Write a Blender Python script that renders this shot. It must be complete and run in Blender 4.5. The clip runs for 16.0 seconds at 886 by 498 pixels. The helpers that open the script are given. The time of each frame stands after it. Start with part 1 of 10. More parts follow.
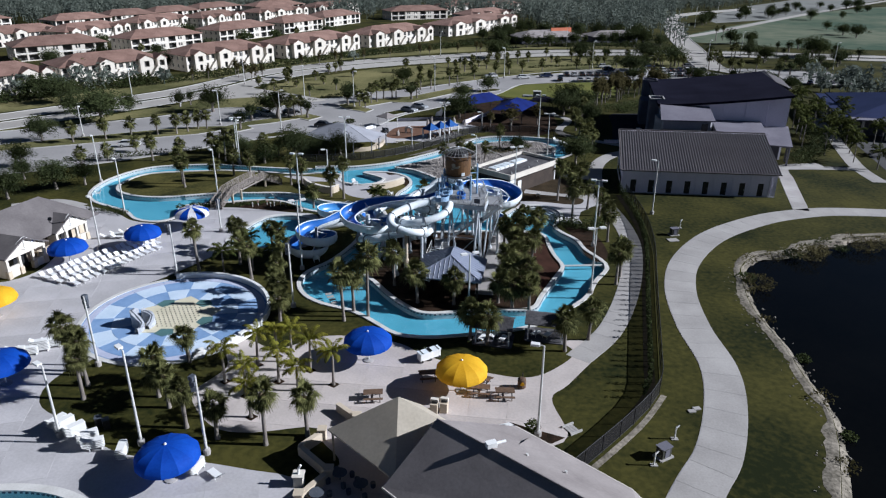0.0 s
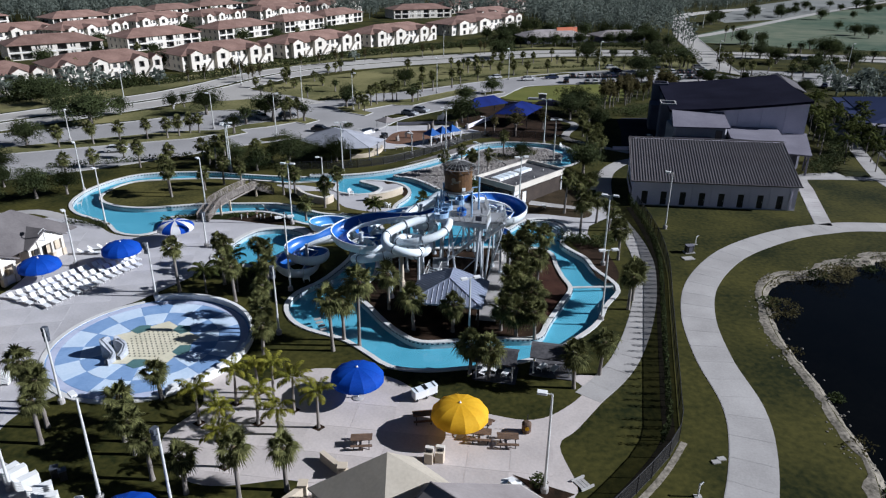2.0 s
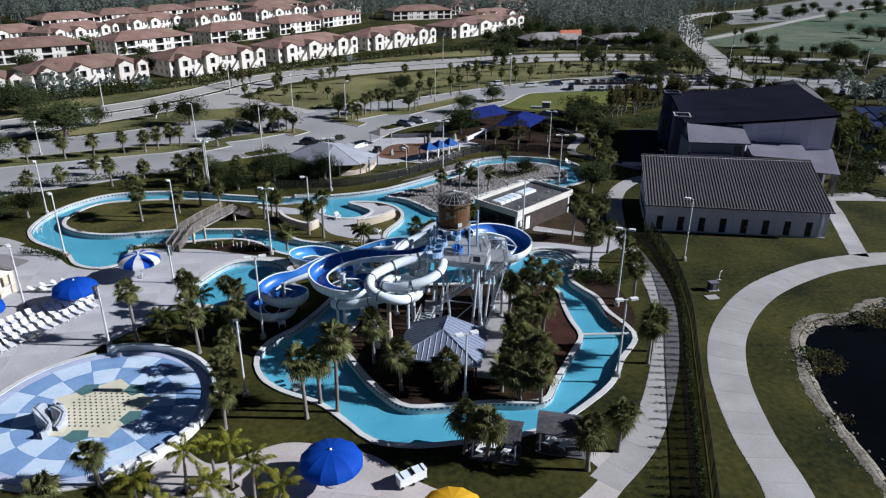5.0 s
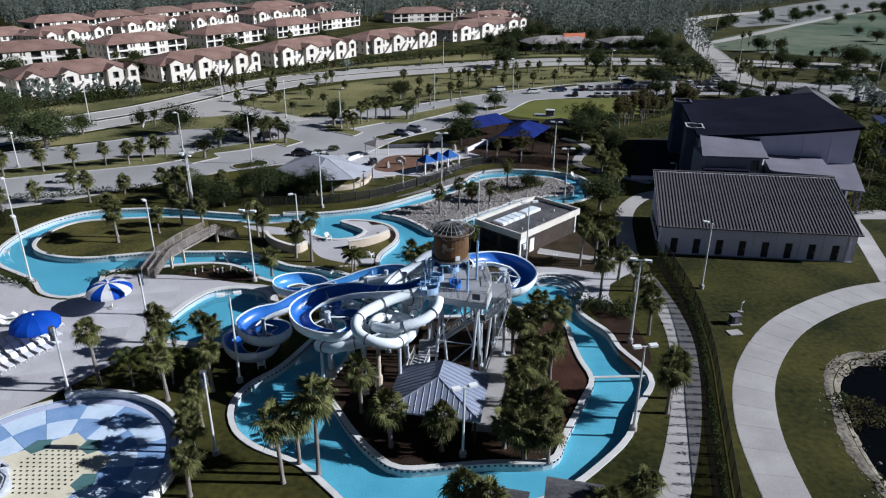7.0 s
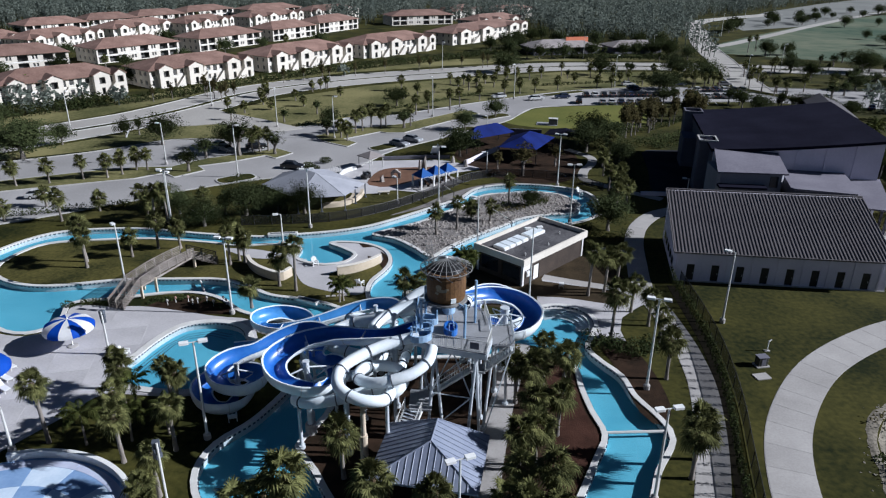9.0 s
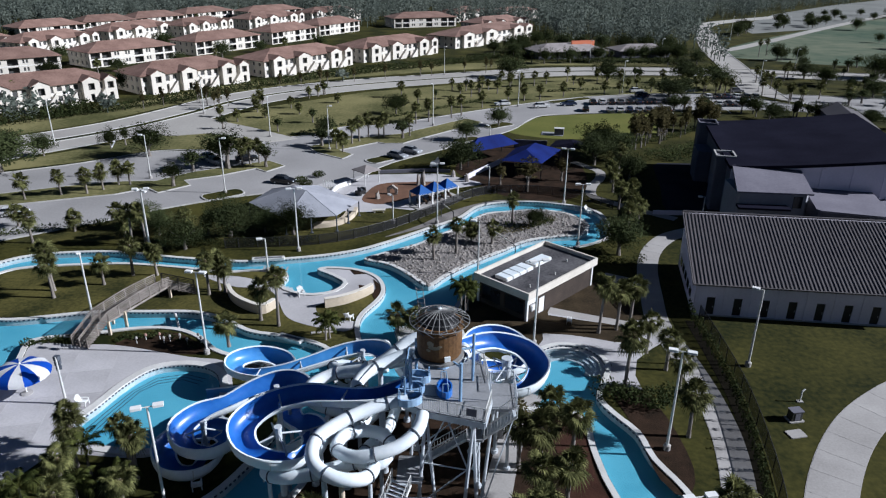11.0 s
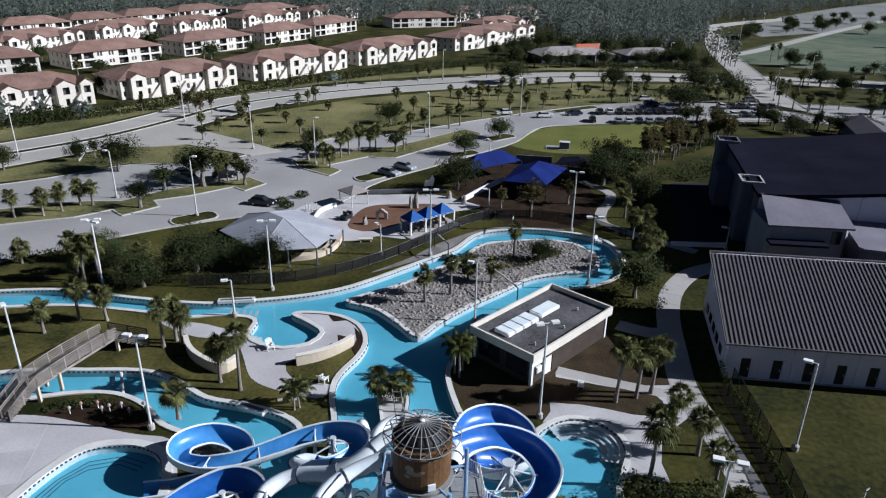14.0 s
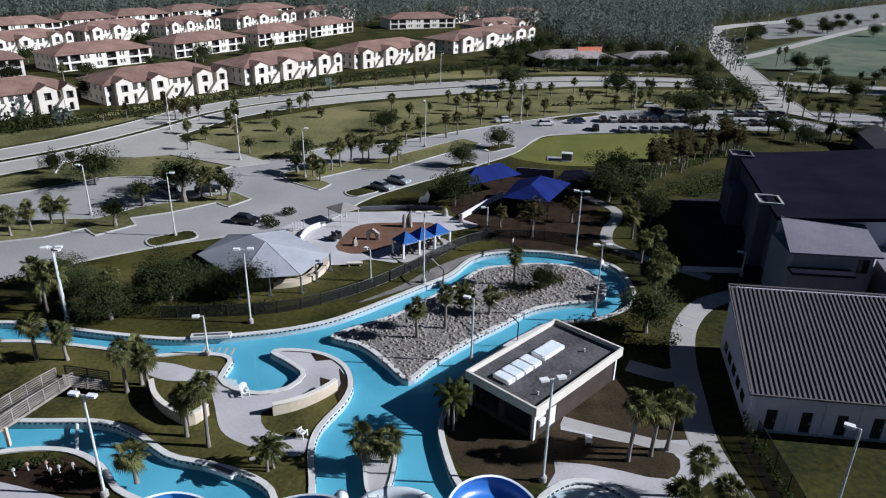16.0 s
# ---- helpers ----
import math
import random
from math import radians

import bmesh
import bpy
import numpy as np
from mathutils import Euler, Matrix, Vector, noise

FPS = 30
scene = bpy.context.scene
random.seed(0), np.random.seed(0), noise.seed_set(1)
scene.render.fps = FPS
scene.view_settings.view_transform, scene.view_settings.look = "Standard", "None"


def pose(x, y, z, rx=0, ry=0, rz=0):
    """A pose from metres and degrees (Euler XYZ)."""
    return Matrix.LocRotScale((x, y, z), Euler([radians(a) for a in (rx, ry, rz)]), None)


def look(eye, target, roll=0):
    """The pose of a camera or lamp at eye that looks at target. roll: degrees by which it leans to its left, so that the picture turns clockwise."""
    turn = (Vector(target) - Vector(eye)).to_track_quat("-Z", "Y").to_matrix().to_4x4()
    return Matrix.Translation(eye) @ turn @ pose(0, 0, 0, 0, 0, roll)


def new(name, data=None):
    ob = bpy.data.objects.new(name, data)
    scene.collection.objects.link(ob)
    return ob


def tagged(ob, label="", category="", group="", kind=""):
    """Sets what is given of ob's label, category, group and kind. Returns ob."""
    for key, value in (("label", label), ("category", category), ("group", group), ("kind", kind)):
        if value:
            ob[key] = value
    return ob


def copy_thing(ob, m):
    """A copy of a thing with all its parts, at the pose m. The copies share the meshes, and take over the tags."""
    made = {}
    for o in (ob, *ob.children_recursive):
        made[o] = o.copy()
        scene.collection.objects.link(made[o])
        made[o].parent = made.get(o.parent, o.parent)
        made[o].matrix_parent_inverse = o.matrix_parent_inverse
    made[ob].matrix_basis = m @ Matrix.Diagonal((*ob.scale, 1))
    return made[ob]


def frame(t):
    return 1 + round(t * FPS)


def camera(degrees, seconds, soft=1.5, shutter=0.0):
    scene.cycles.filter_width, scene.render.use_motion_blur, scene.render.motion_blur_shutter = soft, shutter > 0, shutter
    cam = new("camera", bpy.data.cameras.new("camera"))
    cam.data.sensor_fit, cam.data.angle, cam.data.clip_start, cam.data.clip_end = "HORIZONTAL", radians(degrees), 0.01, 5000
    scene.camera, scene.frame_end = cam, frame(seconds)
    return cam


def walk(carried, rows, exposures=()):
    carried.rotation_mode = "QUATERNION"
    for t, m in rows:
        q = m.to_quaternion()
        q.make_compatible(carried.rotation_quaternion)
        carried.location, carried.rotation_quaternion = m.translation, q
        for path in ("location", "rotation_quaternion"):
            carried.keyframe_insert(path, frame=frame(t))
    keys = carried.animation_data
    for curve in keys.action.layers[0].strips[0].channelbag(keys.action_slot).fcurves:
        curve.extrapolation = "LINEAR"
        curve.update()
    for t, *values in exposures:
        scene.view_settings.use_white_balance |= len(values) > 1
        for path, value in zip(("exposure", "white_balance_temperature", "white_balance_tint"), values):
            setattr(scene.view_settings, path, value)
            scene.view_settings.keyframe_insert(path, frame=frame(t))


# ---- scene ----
cam = camera(65.5, 16.0, soft=1.2)
PATH = [
    (0, (-0.661, -5.504, 39.000), (-0.485, 12.899, 31.170), 0.41),
    (0.5, (-0.506, -3.757, 38.985), (-0.368, 14.639, 31.139), 0.42),
    (1, (-0.352, -1.999, 38.978), (-0.241, 16.392, 31.119), 0.47),
    (1.5, (-0.198, -0.221, 38.986), (-0.108, 18.166, 31.116), 0.51),
    (2, (-0.046, 1.581, 39.010), (0.028, 19.962, 31.126), 0.54),
    (2.5, (0.105, 3.407, 39.046), (0.168, 21.783, 31.153), 0.56),
    (3, (0.255, 5.258, 39.091), (0.314, 23.632, 31.194), 0.57),
    (3.5, (0.402, 7.134, 39.143), (0.459, 25.507, 31.241), 0.57),
    (4, (0.547, 9.038, 39.200), (0.600, 27.409, 31.294), 0.58),
    (6.5, (1.228, 18.991, 39.447), (1.229, 37.376, 31.575), 0.55),
    (7, (1.353, 21.075, 39.471), (1.345, 39.461, 31.599), 0.58),
    (7.5, (1.473, 23.193, 39.479), (1.459, 41.579, 31.608), 0.60),
    (8, (1.591, 25.341, 39.477), (1.570, 43.731, 31.614), 0.62),
    (8.5, (1.716, 27.503, 39.473), (1.696, 45.898, 31.624), 0.63),
    (9, (1.862, 29.656, 39.471), (1.843, 48.058, 31.638), 0.64),
    (11.5, (2.771, 40.326, 39.933), (2.625, 58.732, 32.111), 0.71),
    (12, (2.895, 42.537, 39.990), (2.744, 60.939, 32.157), 0.75),
    (12.5, (2.994, 44.761, 40.026), (2.855, 63.154, 32.172), 0.83),
    (13, (3.085, 46.960, 40.066), (2.957, 65.347, 32.197), 0.94),
    (13.5, (3.180, 49.104, 40.132), (3.060, 67.489, 32.258), 1.05),
    (14, (3.282, 51.197, 40.225), (3.174, 69.579, 32.345), 1.15),
    (14.5, (3.389, 53.247, 40.338), (3.303, 71.628, 32.455), 1.24),
    (15, (3.500, 55.266, 40.467), (3.429, 73.645, 32.579), 1.29),
    (15.5, (3.613, 57.265, 40.607), (3.543, 75.640, 32.711), 1.32),
    (16, (3.727, 59.253, 40.752), (3.651, 77.625, 32.848), 1.34),
]
walk(cam, [(t, look(eye, target, roll)) for t, eye, target, roll in PATH], [(0, 0.45, 5620, 11), (16, 0.45, 5620, 11)])

# ---- daylight: a low sun from the east, clear sky ----
SUN_UP, SUN_EAST, SUN_NORTH = 29.0, 1.0, -0.03
world = bpy.data.worlds.new("sky")
scene.world = world
world.use_nodes = True
sky = world.node_tree.nodes.new("ShaderNodeTexSky")
sky.sky_type, sky.sun_disc = "NISHITA", False
sky.sun_elevation, sky.ozone_density = radians(SUN_UP), 6.0
sky.sun_rotation = math.atan2(SUN_EAST, SUN_NORTH)
background = world.node_tree.nodes["Background"]
background.inputs[1].default_value = 0.0150
world.node_tree.links.new(sky.outputs[0], background.inputs[0])
sun = new("sun", bpy.data.lights.new("sun", "SUN"))
sun.data.energy, sun.data.angle, sun.data.color = 5.2, radians(0.5), (1.0, 0.96, 0.90)
sun.matrix_world = look((SUN_EAST * 200, SUN_NORTH * 200, 200 * math.tan(radians(SUN_UP))), (0, 0, 0))


# ---- materials ----
def mat(name, dark, light, rough=0.8, coarse=0.3, fine=3.0, bump=0.2, metal=0.0, spread=0.5, random_tint=0.0, spec=0.4, contrast=0.25):
    """A surface whose colour wanders between two tones at two scales, with fine relief."""
    m = bpy.data.materials.new(name)
    m.use_nodes = True
    nt = m.node_tree
    n, l = nt.nodes, nt.links
    b = n["Principled BSDF"]
    b.inputs["Roughness"].default_value, b.inputs["Metallic"].default_value = rough, metal
    b.inputs["Specular IOR Level"].default_value = spec
    co = n.new("ShaderNodeTexCoord")
    a, f = n.new("ShaderNodeTexNoise"), n.new("ShaderNodeTexNoise")
    a.inputs["Scale"].default_value, a.inputs["Detail"].default_value = coarse, 5
    f.inputs["Scale"].default_value, f.inputs["Detail"].default_value = fine, 6
    for t in (a, f):
        l.new(co.outputs["Object"], t.inputs["Vector"])
    add = n.new("ShaderNodeMath")
    add.operation = "MULTIPLY_ADD"
    add.inputs[1].default_value = spread
    l.new(f.outputs["Fac"], add.inputs[0])
    sub = n.new("ShaderNodeMath")
    sub.operation = "SUBTRACT"
    sub.inputs[1].default_value = spread / 2
    l.new(a.outputs["Fac"], sub.inputs[0])
    l.new(sub.outputs[0], add.inputs[2])
    ramp = n.new("ShaderNodeValToRGB")
    ramp.color_ramp.elements[0].position, ramp.color_ramp.elements[1].position = 0.5 - contrast, 0.5 + contrast
    ramp.color_ramp.elements[0].color, ramp.color_ramp.elements[1].color = (*dark, 1), (*light, 1)
    l.new(add.outputs[0], ramp.inputs[0])
    out = ramp.outputs[0]
    if random_tint:
        info, hsv, rng = n.new("ShaderNodeObjectInfo"), n.new("ShaderNodeHueSaturation"), n.new("ShaderNodeMapRange")
        rng.inputs[3].default_value, rng.inputs[4].default_value = 1 - random_tint, 1 + random_tint
        l.new(info.outputs["Random"], rng.inputs[0])
        l.new(rng.outputs[0], hsv.inputs["Value"])
        l.new(out, hsv.inputs["Color"])
        out = hsv.outputs[0]
    l.new(out, b.inputs["Base Color"])
    if bump:
        bp = n.new("ShaderNodeBump")
        bp.inputs["Strength"].default_value, bp.inputs["Distance"].default_value = bump, 0.05
        l.new(f.outputs["Fac"], bp.inputs["Height"])
        l.new(bp.outputs[0], b.inputs["Normal"])
    return m


def leaf_mat(name, dark, light, coarse=0.6, swing=0.25, passing=0.45):
    """Foliage: tones vary from leaf to leaf and tree to tree, and some light passes through."""
    m = mat(name, dark, light, 0.8, coarse, 4.0, 0.0, random_tint=0.25, spec=0.04)
    nt = m.node_tree
    b = nt.nodes["Principled BSDF"]
    geo, hsv, rng = nt.nodes.new("ShaderNodeNewGeometry"), nt.nodes.new("ShaderNodeHueSaturation"), nt.nodes.new("ShaderNodeMapRange")
    rng.inputs[3].default_value, rng.inputs[4].default_value = 1 - swing, 1 + swing
    nt.links.new(geo.outputs["Random Per Island"], rng.inputs[0])
    nt.links.new(rng.outputs[0], hsv.inputs["Value"])
    nt.links.new(b.inputs["Base Color"].links[0].from_socket, hsv.inputs["Color"])
    nt.links.new(hsv.outputs[0], b.inputs["Base Color"])
    tr, mix = nt.nodes.new("ShaderNodeBsdfTranslucent"), nt.nodes.new("ShaderNodeMixShader")
    nt.links.new(hsv.outputs[0], tr.inputs[0])
    mix.inputs[0].default_value = passing
    nt.links.new(b.outputs[0], mix.inputs[1])
    nt.links.new(tr.outputs[0], mix.inputs[2])
    nt.links.new(mix.outputs[0], nt.nodes["Material Output"].inputs[0])
    return m


def cloth(m, share):
    """Canvas lets part of the light through."""
    n, l = m.node_tree.nodes, m.node_tree.links
    b = n["Principled BSDF"]
    tr, mix = n.new("ShaderNodeBsdfTranslucent"), n.new("ShaderNodeMixShader")
    l.new(b.inputs["Base Color"].links[0].from_socket, tr.inputs[0])
    mix.inputs[0].default_value = share
    l.new(b.outputs[0], mix.inputs[1])
    l.new(tr.outputs[0], mix.inputs[2])
    l.new(mix.outputs[0], n["Material Output"].inputs[0])


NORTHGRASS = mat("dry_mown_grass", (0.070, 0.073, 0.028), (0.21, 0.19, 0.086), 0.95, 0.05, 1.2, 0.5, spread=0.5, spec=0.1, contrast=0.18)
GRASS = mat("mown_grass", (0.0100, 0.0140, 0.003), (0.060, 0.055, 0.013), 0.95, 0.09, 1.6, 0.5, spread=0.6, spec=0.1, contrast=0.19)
LAWN = mat("park_lawn", (0.024, 0.026, 0.008), (0.100, 0.088, 0.026), 0.95, 0.16, 2.2, 0.5, spread=0.6, spec=0.1, contrast=0.2)
OVAL = mat("sunlit_turf", (0.085, 0.098, 0.024), (0.150, 0.148, 0.040), 0.95, 0.08, 1.5, 0.4, spec=0.1)
# greyed green: the field's distance haze is mixed into its colour
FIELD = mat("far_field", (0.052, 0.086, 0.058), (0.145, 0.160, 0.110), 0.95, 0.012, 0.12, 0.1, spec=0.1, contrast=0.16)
MULCH = mat("brown_mulch", (0.010, 0.007, 0.004), (0.042, 0.024, 0.015), 0.95, 0.6, 7.0, 0.8, spec=0.1)
REDMULCH = mat("red_mulch", (0.026, 0.012, 0.008), (0.064, 0.029, 0.020), 0.95, 0.6, 7.0, 0.8, spec=0.1)
CONCRETE = mat("pale_concrete", (0.275, 0.26, 0.25), (0.395, 0.376, 0.362), 0.85, 0.22, 5.0, 0.15, random_tint=0.05)
PLATFORM = mat("grey_platform", (0.20, 0.205, 0.215), (0.30, 0.305, 0.32), 0.85, 0.4, 4.0, 0.2)
PLAZAPAVING = mat("plaza_concrete", (0.37, 0.33, 0.31), (0.53, 0.475, 0.45), 0.85, 0.2, 4.0, 0.15, random_tint=0.04)
DECK = mat("pool_deck", (0.345, 0.333, 0.34), (0.49, 0.473, 0.485), 0.85, 0.2, 4.0, 0.15, random_tint=0.04)
COPING = mat("coping_stone", (0.48, 0.47, 0.45), (0.64, 0.63, 0.61), 0.7, 0.5, 6.0, 0.15)
ASPHALT = mat("worn_asphalt", (0.225, 0.217, 0.215), (0.35, 0.338, 0.335), 0.9, 0.06, 3.0, 0.2)
SHADEDASPHALT = mat("shaded_asphalt", (0.035, 0.035, 0.038), (0.065, 0.064, 0.066), 0.9, 0.1, 3.0, 0.2)
ROAD = mat("road_surface", (0.285, 0.268, 0.248), (0.41, 0.39, 0.36), 0.9, 0.05, 2.0, 0.2)
KERB = mat("kerb_concrete", (0.34, 0.33, 0.32), (0.46, 0.45, 0.43), 0.85, 0.5, 5.0, 0.2)
GRAVEL = mat("grey_gravel", (0.105, 0.096, 0.092), (0.235, 0.217, 0.21), 0.9, 0.4, 4.0, 0.6, spread=1.0)
ROCK = mat("pale_rock", (0.19, 0.172, 0.16), (0.40, 0.365, 0.335), 0.9, 1.2, 9.0, 0.4, random_tint=0.2)
SAND = mat("bank_sand", (0.075, 0.066, 0.048), (0.30, 0.265, 0.215), 0.95, 0.5, 3.0, 0.8, spread=1.0)
TILE = mat("waterline_tile", (0.012, 0.018, 0.035), (0.03, 0.04, 0.07), 0.3, 2.0, 9.0, 0.0)
POOLFLOOR = mat("blue_pool_floor", (0.105, 0.37, 0.455), (0.165, 0.475, 0.56), 0.8, 0.16, 1.1, 0.05, spread=0.35)


def clear_water(name, tint):
    """A thin clear sheet: tinted light passes, the surface mirrors the sky at grazing angles."""
    m = bpy.data.materials.new(name)
    m.use_nodes = True
    n, l = m.node_tree.nodes, m.node_tree.links
    n.remove(n["Principled BSDF"])
    co, wave, bp = n.new("ShaderNodeTexCoord"), n.new("ShaderNodeTexNoise"), n.new("ShaderNodeBump")
    wave.inputs["Scale"].default_value, wave.inputs["Detail"].default_value = 1.3, 4
    bp.inputs["Strength"].default_value, bp.inputs["Distance"].default_value = 0.25, 0.05
    l.new(co.outputs["Object"], wave.inputs["Vector"])
    l.new(wave.outputs["Fac"], bp.inputs["Height"])
    clear, gloss, mix, fres = n.new("ShaderNodeBsdfTransparent"), n.new("ShaderNodeBsdfGlossy"), n.new("ShaderNodeMixShader"), n.new("ShaderNodeLayerWeight")
    power, scale = n.new("ShaderNodeMath"), n.new("ShaderNodeMath")
    power.operation, power.inputs[1].default_value = "POWER", 4.0
    scale.operation, scale.inputs[1].default_value, scale.inputs[2].default_value = "MULTIPLY_ADD", 0.7, 0.025
    clear.inputs[0].default_value = (*tint, 1)
    gloss.inputs["Roughness"].default_value = 0.05
    fres.inputs[0].default_value = 0.5
    l.new(fres.outputs["Facing"], power.inputs[0])
    l.new(power.outputs[0], scale.inputs[0])
    for k in (gloss, fres):
        l.new(bp.outputs[0], k.inputs["Normal"])
    l.new(scale.outputs[0], mix.inputs[0])
    l.new(clear.outputs[0], mix.inputs[1])
    l.new(gloss.outputs[0], mix.inputs[2])
    l.new(mix.outputs[0], n["Material Output"].inputs[0])
    return m


WATER = clear_water("clear_pool_water", (0.85, 0.94, 1.0))
PONDWATER = mat("dark_pond", (0.0015, 0.0018, 0.002), (0.003, 0.0032, 0.0032), 0.12, 0.1, 1.5, 0.05, spec=0.08)
# one flume blue in two copies: deep for shade, lighter for sunlight
FLUME = mat("blue_flume", (0.014, 0.085, 0.36), (0.036, 0.155, 0.48), 0.33, 0.25, 2.0, 0.03, spec=0.6)
LITFLUME = mat("lit_blue_flume", (0.045, 0.19, 0.47), (0.088, 0.28, 0.58), 0.33, 0.25, 2.0, 0.03, spec=0.6)
TUBE = mat("white_fibreglass", (0.64, 0.71, 0.76), (0.83, 0.87, 0.89), 0.3, 0.35, 3.0, 0.04, spec=0.5)
FLANGE = mat("flange_joint", (0.05, 0.06, 0.08), (0.10, 0.11, 0.13), 0.6, 1.0, 5.0, 0.1)
STEEL = mat("painted_steel", (0.40, 0.44, 0.48), (0.56, 0.59, 0.62), 0.45, 0.8, 6.0, 0.08)
BLUESTEEL = mat("blue_steel", (0.20, 0.33, 0.50), (0.28, 0.42, 0.60), 0.45, 0.8, 6.0, 0.08)
GALV = mat("galvanised_pole", (0.48, 0.48, 0.47), (0.64, 0.64, 0.62), 0.5, 0.4, 5.0, 0.1)
WHITE = mat("white_paint", (0.68, 0.68, 0.67), (0.80, 0.80, 0.79), 0.5, 0.5, 5.0, 0.08)
BLACK = mat("black_metal", (0.010, 0.010, 0.012), (0.025, 0.025, 0.028), 0.5, 0.8, 6.0, 0.1)
RUST = mat("rusty_drum", (0.070, 0.034, 0.012), (0.165, 0.085, 0.030), 0.7, 0.7, 5.0, 0.3, spread=0.8)
PLANK = mat("weathered_planks", (0.115, 0.098, 0.086), (0.27, 0.24, 0.215), 0.9, 0.9, 8.0, 0.4, random_tint=0.2)
TABLEWOOD = mat("brown_boards", (0.075, 0.045, 0.028), (0.16, 0.10, 0.065), 0.8, 1.2, 9.0, 0.3, random_tint=0.15)
BLUECLOTH = mat("blue_canvas", (0.006, 0.050, 0.36), (0.012, 0.085, 0.50), 0.75, 0.4, 5.0, 0.1, spec=0.2)
NAVYCLOTH = mat("navy_shade_cloth", (0.004, 0.012, 0.105), (0.010, 0.027, 0.20), 0.8, 0.3, 5.0, 0.1, spec=0.2)
FADEDCLOTH = mat("faded_blue_cloth", (0.013, 0.062, 0.23), (0.026, 0.10, 0.32), 0.8, 0.3, 5.0, 0.1, spec=0.2)
YELLOWCLOTH = mat("yellow_canvas", (0.70, 0.38, 0.010), (0.82, 0.50, 0.025), 0.75, 0.4, 5.0, 0.1, spec=0.2)
WHITECLOTH = mat("white_canvas", (0.66, 0.66, 0.66), (0.80, 0.80, 0.80), 0.75, 0.4, 5.0, 0.1, spec=0.2)
TANCLOTH = mat("tan_canvas", (0.48, 0.43, 0.35), (0.64, 0.58, 0.48), 0.85, 0.3, 4.0, 0.1, spec=0.2)
CAGE = mat("grey_cage_steel", (0.15, 0.15, 0.15), (0.28, 0.28, 0.275), 0.5, 0.8, 6.0, 0.1)
GREYCLOTH = mat("grey_canvas", (0.37, 0.38, 0.43), (0.50, 0.51, 0.56), 0.85, 0.3, 4.0, 0.1, spec=0.2)
SHINGLE = mat("grey_shingles", (0.215, 0.192, 0.188), (0.315, 0.286, 0.278), 0.9, 0.35, 4.0, 0.15, spread=0.4, random_tint=0.08, spec=0.15)
DARKSHINGLE = mat("weathered_shingles", (0.095, 0.086, 0.088), (0.155, 0.142, 0.142), 0.9, 0.35, 4.0, 0.15, spread=0.4, spec=0.15)
# grey roofing whose lavender cast paints in the bluish shade
WINGROOF = mat("shade_tinted_roofing", (0.13, 0.122, 0.155), (0.195, 0.185, 0.222), 0.9, 0.2, 3.0, 0.2, spread=0.6)
METALROOF = mat("ribbed_metal_roof", (0.080, 0.072, 0.077), (0.122, 0.112, 0.116), 0.55, 0.25, 3.0, 0.05, metal=0.0)
SLATEROOF = mat("dark_flat_roof", (0.007, 0.007, 0.015), (0.015, 0.015, 0.028), 0.9, 0.15, 3.0, 0.2, spec=0.03)
ROOFFELT = mat("roofing_felt", (0.032, 0.03, 0.035), (0.112, 0.108, 0.114), 0.9, 0.35, 3.0, 0.3, spread=0.8)
BLUEROOF = mat("blue_metal_roof", (0.012, 0.018, 0.06), (0.022, 0.030, 0.09), 0.5, 0.25, 3.0, 0.05)
STANDING = mat("standing_seam_roof", (0.175, 0.20, 0.275), (0.26, 0.285, 0.36), 0.4, 0.25, 3.0, 0.05)
TERRACOTTA = mat("terracotta_roof", (0.132, 0.076, 0.060), (0.25, 0.156, 0.125), 0.9, 0.25, 2.5, 0.4, spread=0.8, random_tint=0.15)
STUCCO = mat("cream_stucco", (0.54, 0.50, 0.44), (0.67, 0.63, 0.565), 0.9, 0.3, 3.0, 0.15, random_tint=0.05)
TANWALL = mat("tan_stucco", (0.44, 0.37, 0.28), (0.58, 0.50, 0.39), 0.9, 0.4, 4.0, 0.2)
# darkened to paint in the shade on the gymnasium's west side
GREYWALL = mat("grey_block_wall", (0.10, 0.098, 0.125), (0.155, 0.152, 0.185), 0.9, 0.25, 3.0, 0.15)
# pale block; the lavender cast paints in bluish shade on south walls
PALEWALL = mat("pale_shade_tinted_wall", (0.61, 0.585, 0.68), (0.74, 0.71, 0.81), 0.9, 0.25, 3.0, 0.15)
BROWNWALL = mat("brown_siding", (0.028, 0.020, 0.016), (0.056, 0.040, 0.031), 0.8, 0.5, 4.0, 0.2)
GLASS = mat("dark_glazing", (0.010, 0.012, 0.016), (0.030, 0.034, 0.040), 0.08, 0.4, 2.0, 0.0, spec=0.6)
HOUSEGLASS = mat("curtained_glazing", (0.050, 0.050, 0.052), (0.115, 0.112, 0.108), 0.3, 0.5, 2.0, 0.0, spec=0.4)
RUBBER = mat("tyre_rubber", (0.012, 0.012, 0.013), (0.03, 0.03, 0.03), 0.8, 2.0, 8.0, 0.1)
ORANGE = mat("orange_sign", (0.62, 0.18, 0.09), (0.74, 0.24, 0.13), 0.6, 0.4, 3.0, 0.0)
BARK = mat("palm_bark", (0.119, 0.102, 0.089), (0.271, 0.244, 0.221), 0.95, 0.9, 7.0, 0.6, random_tint=0.15)
FRINGE = mat("dead_fronds", (0.07, 0.048, 0.026), (0.16, 0.115, 0.065), 0.95, 1.0, 6.0, 0.4, random_tint=0.15)
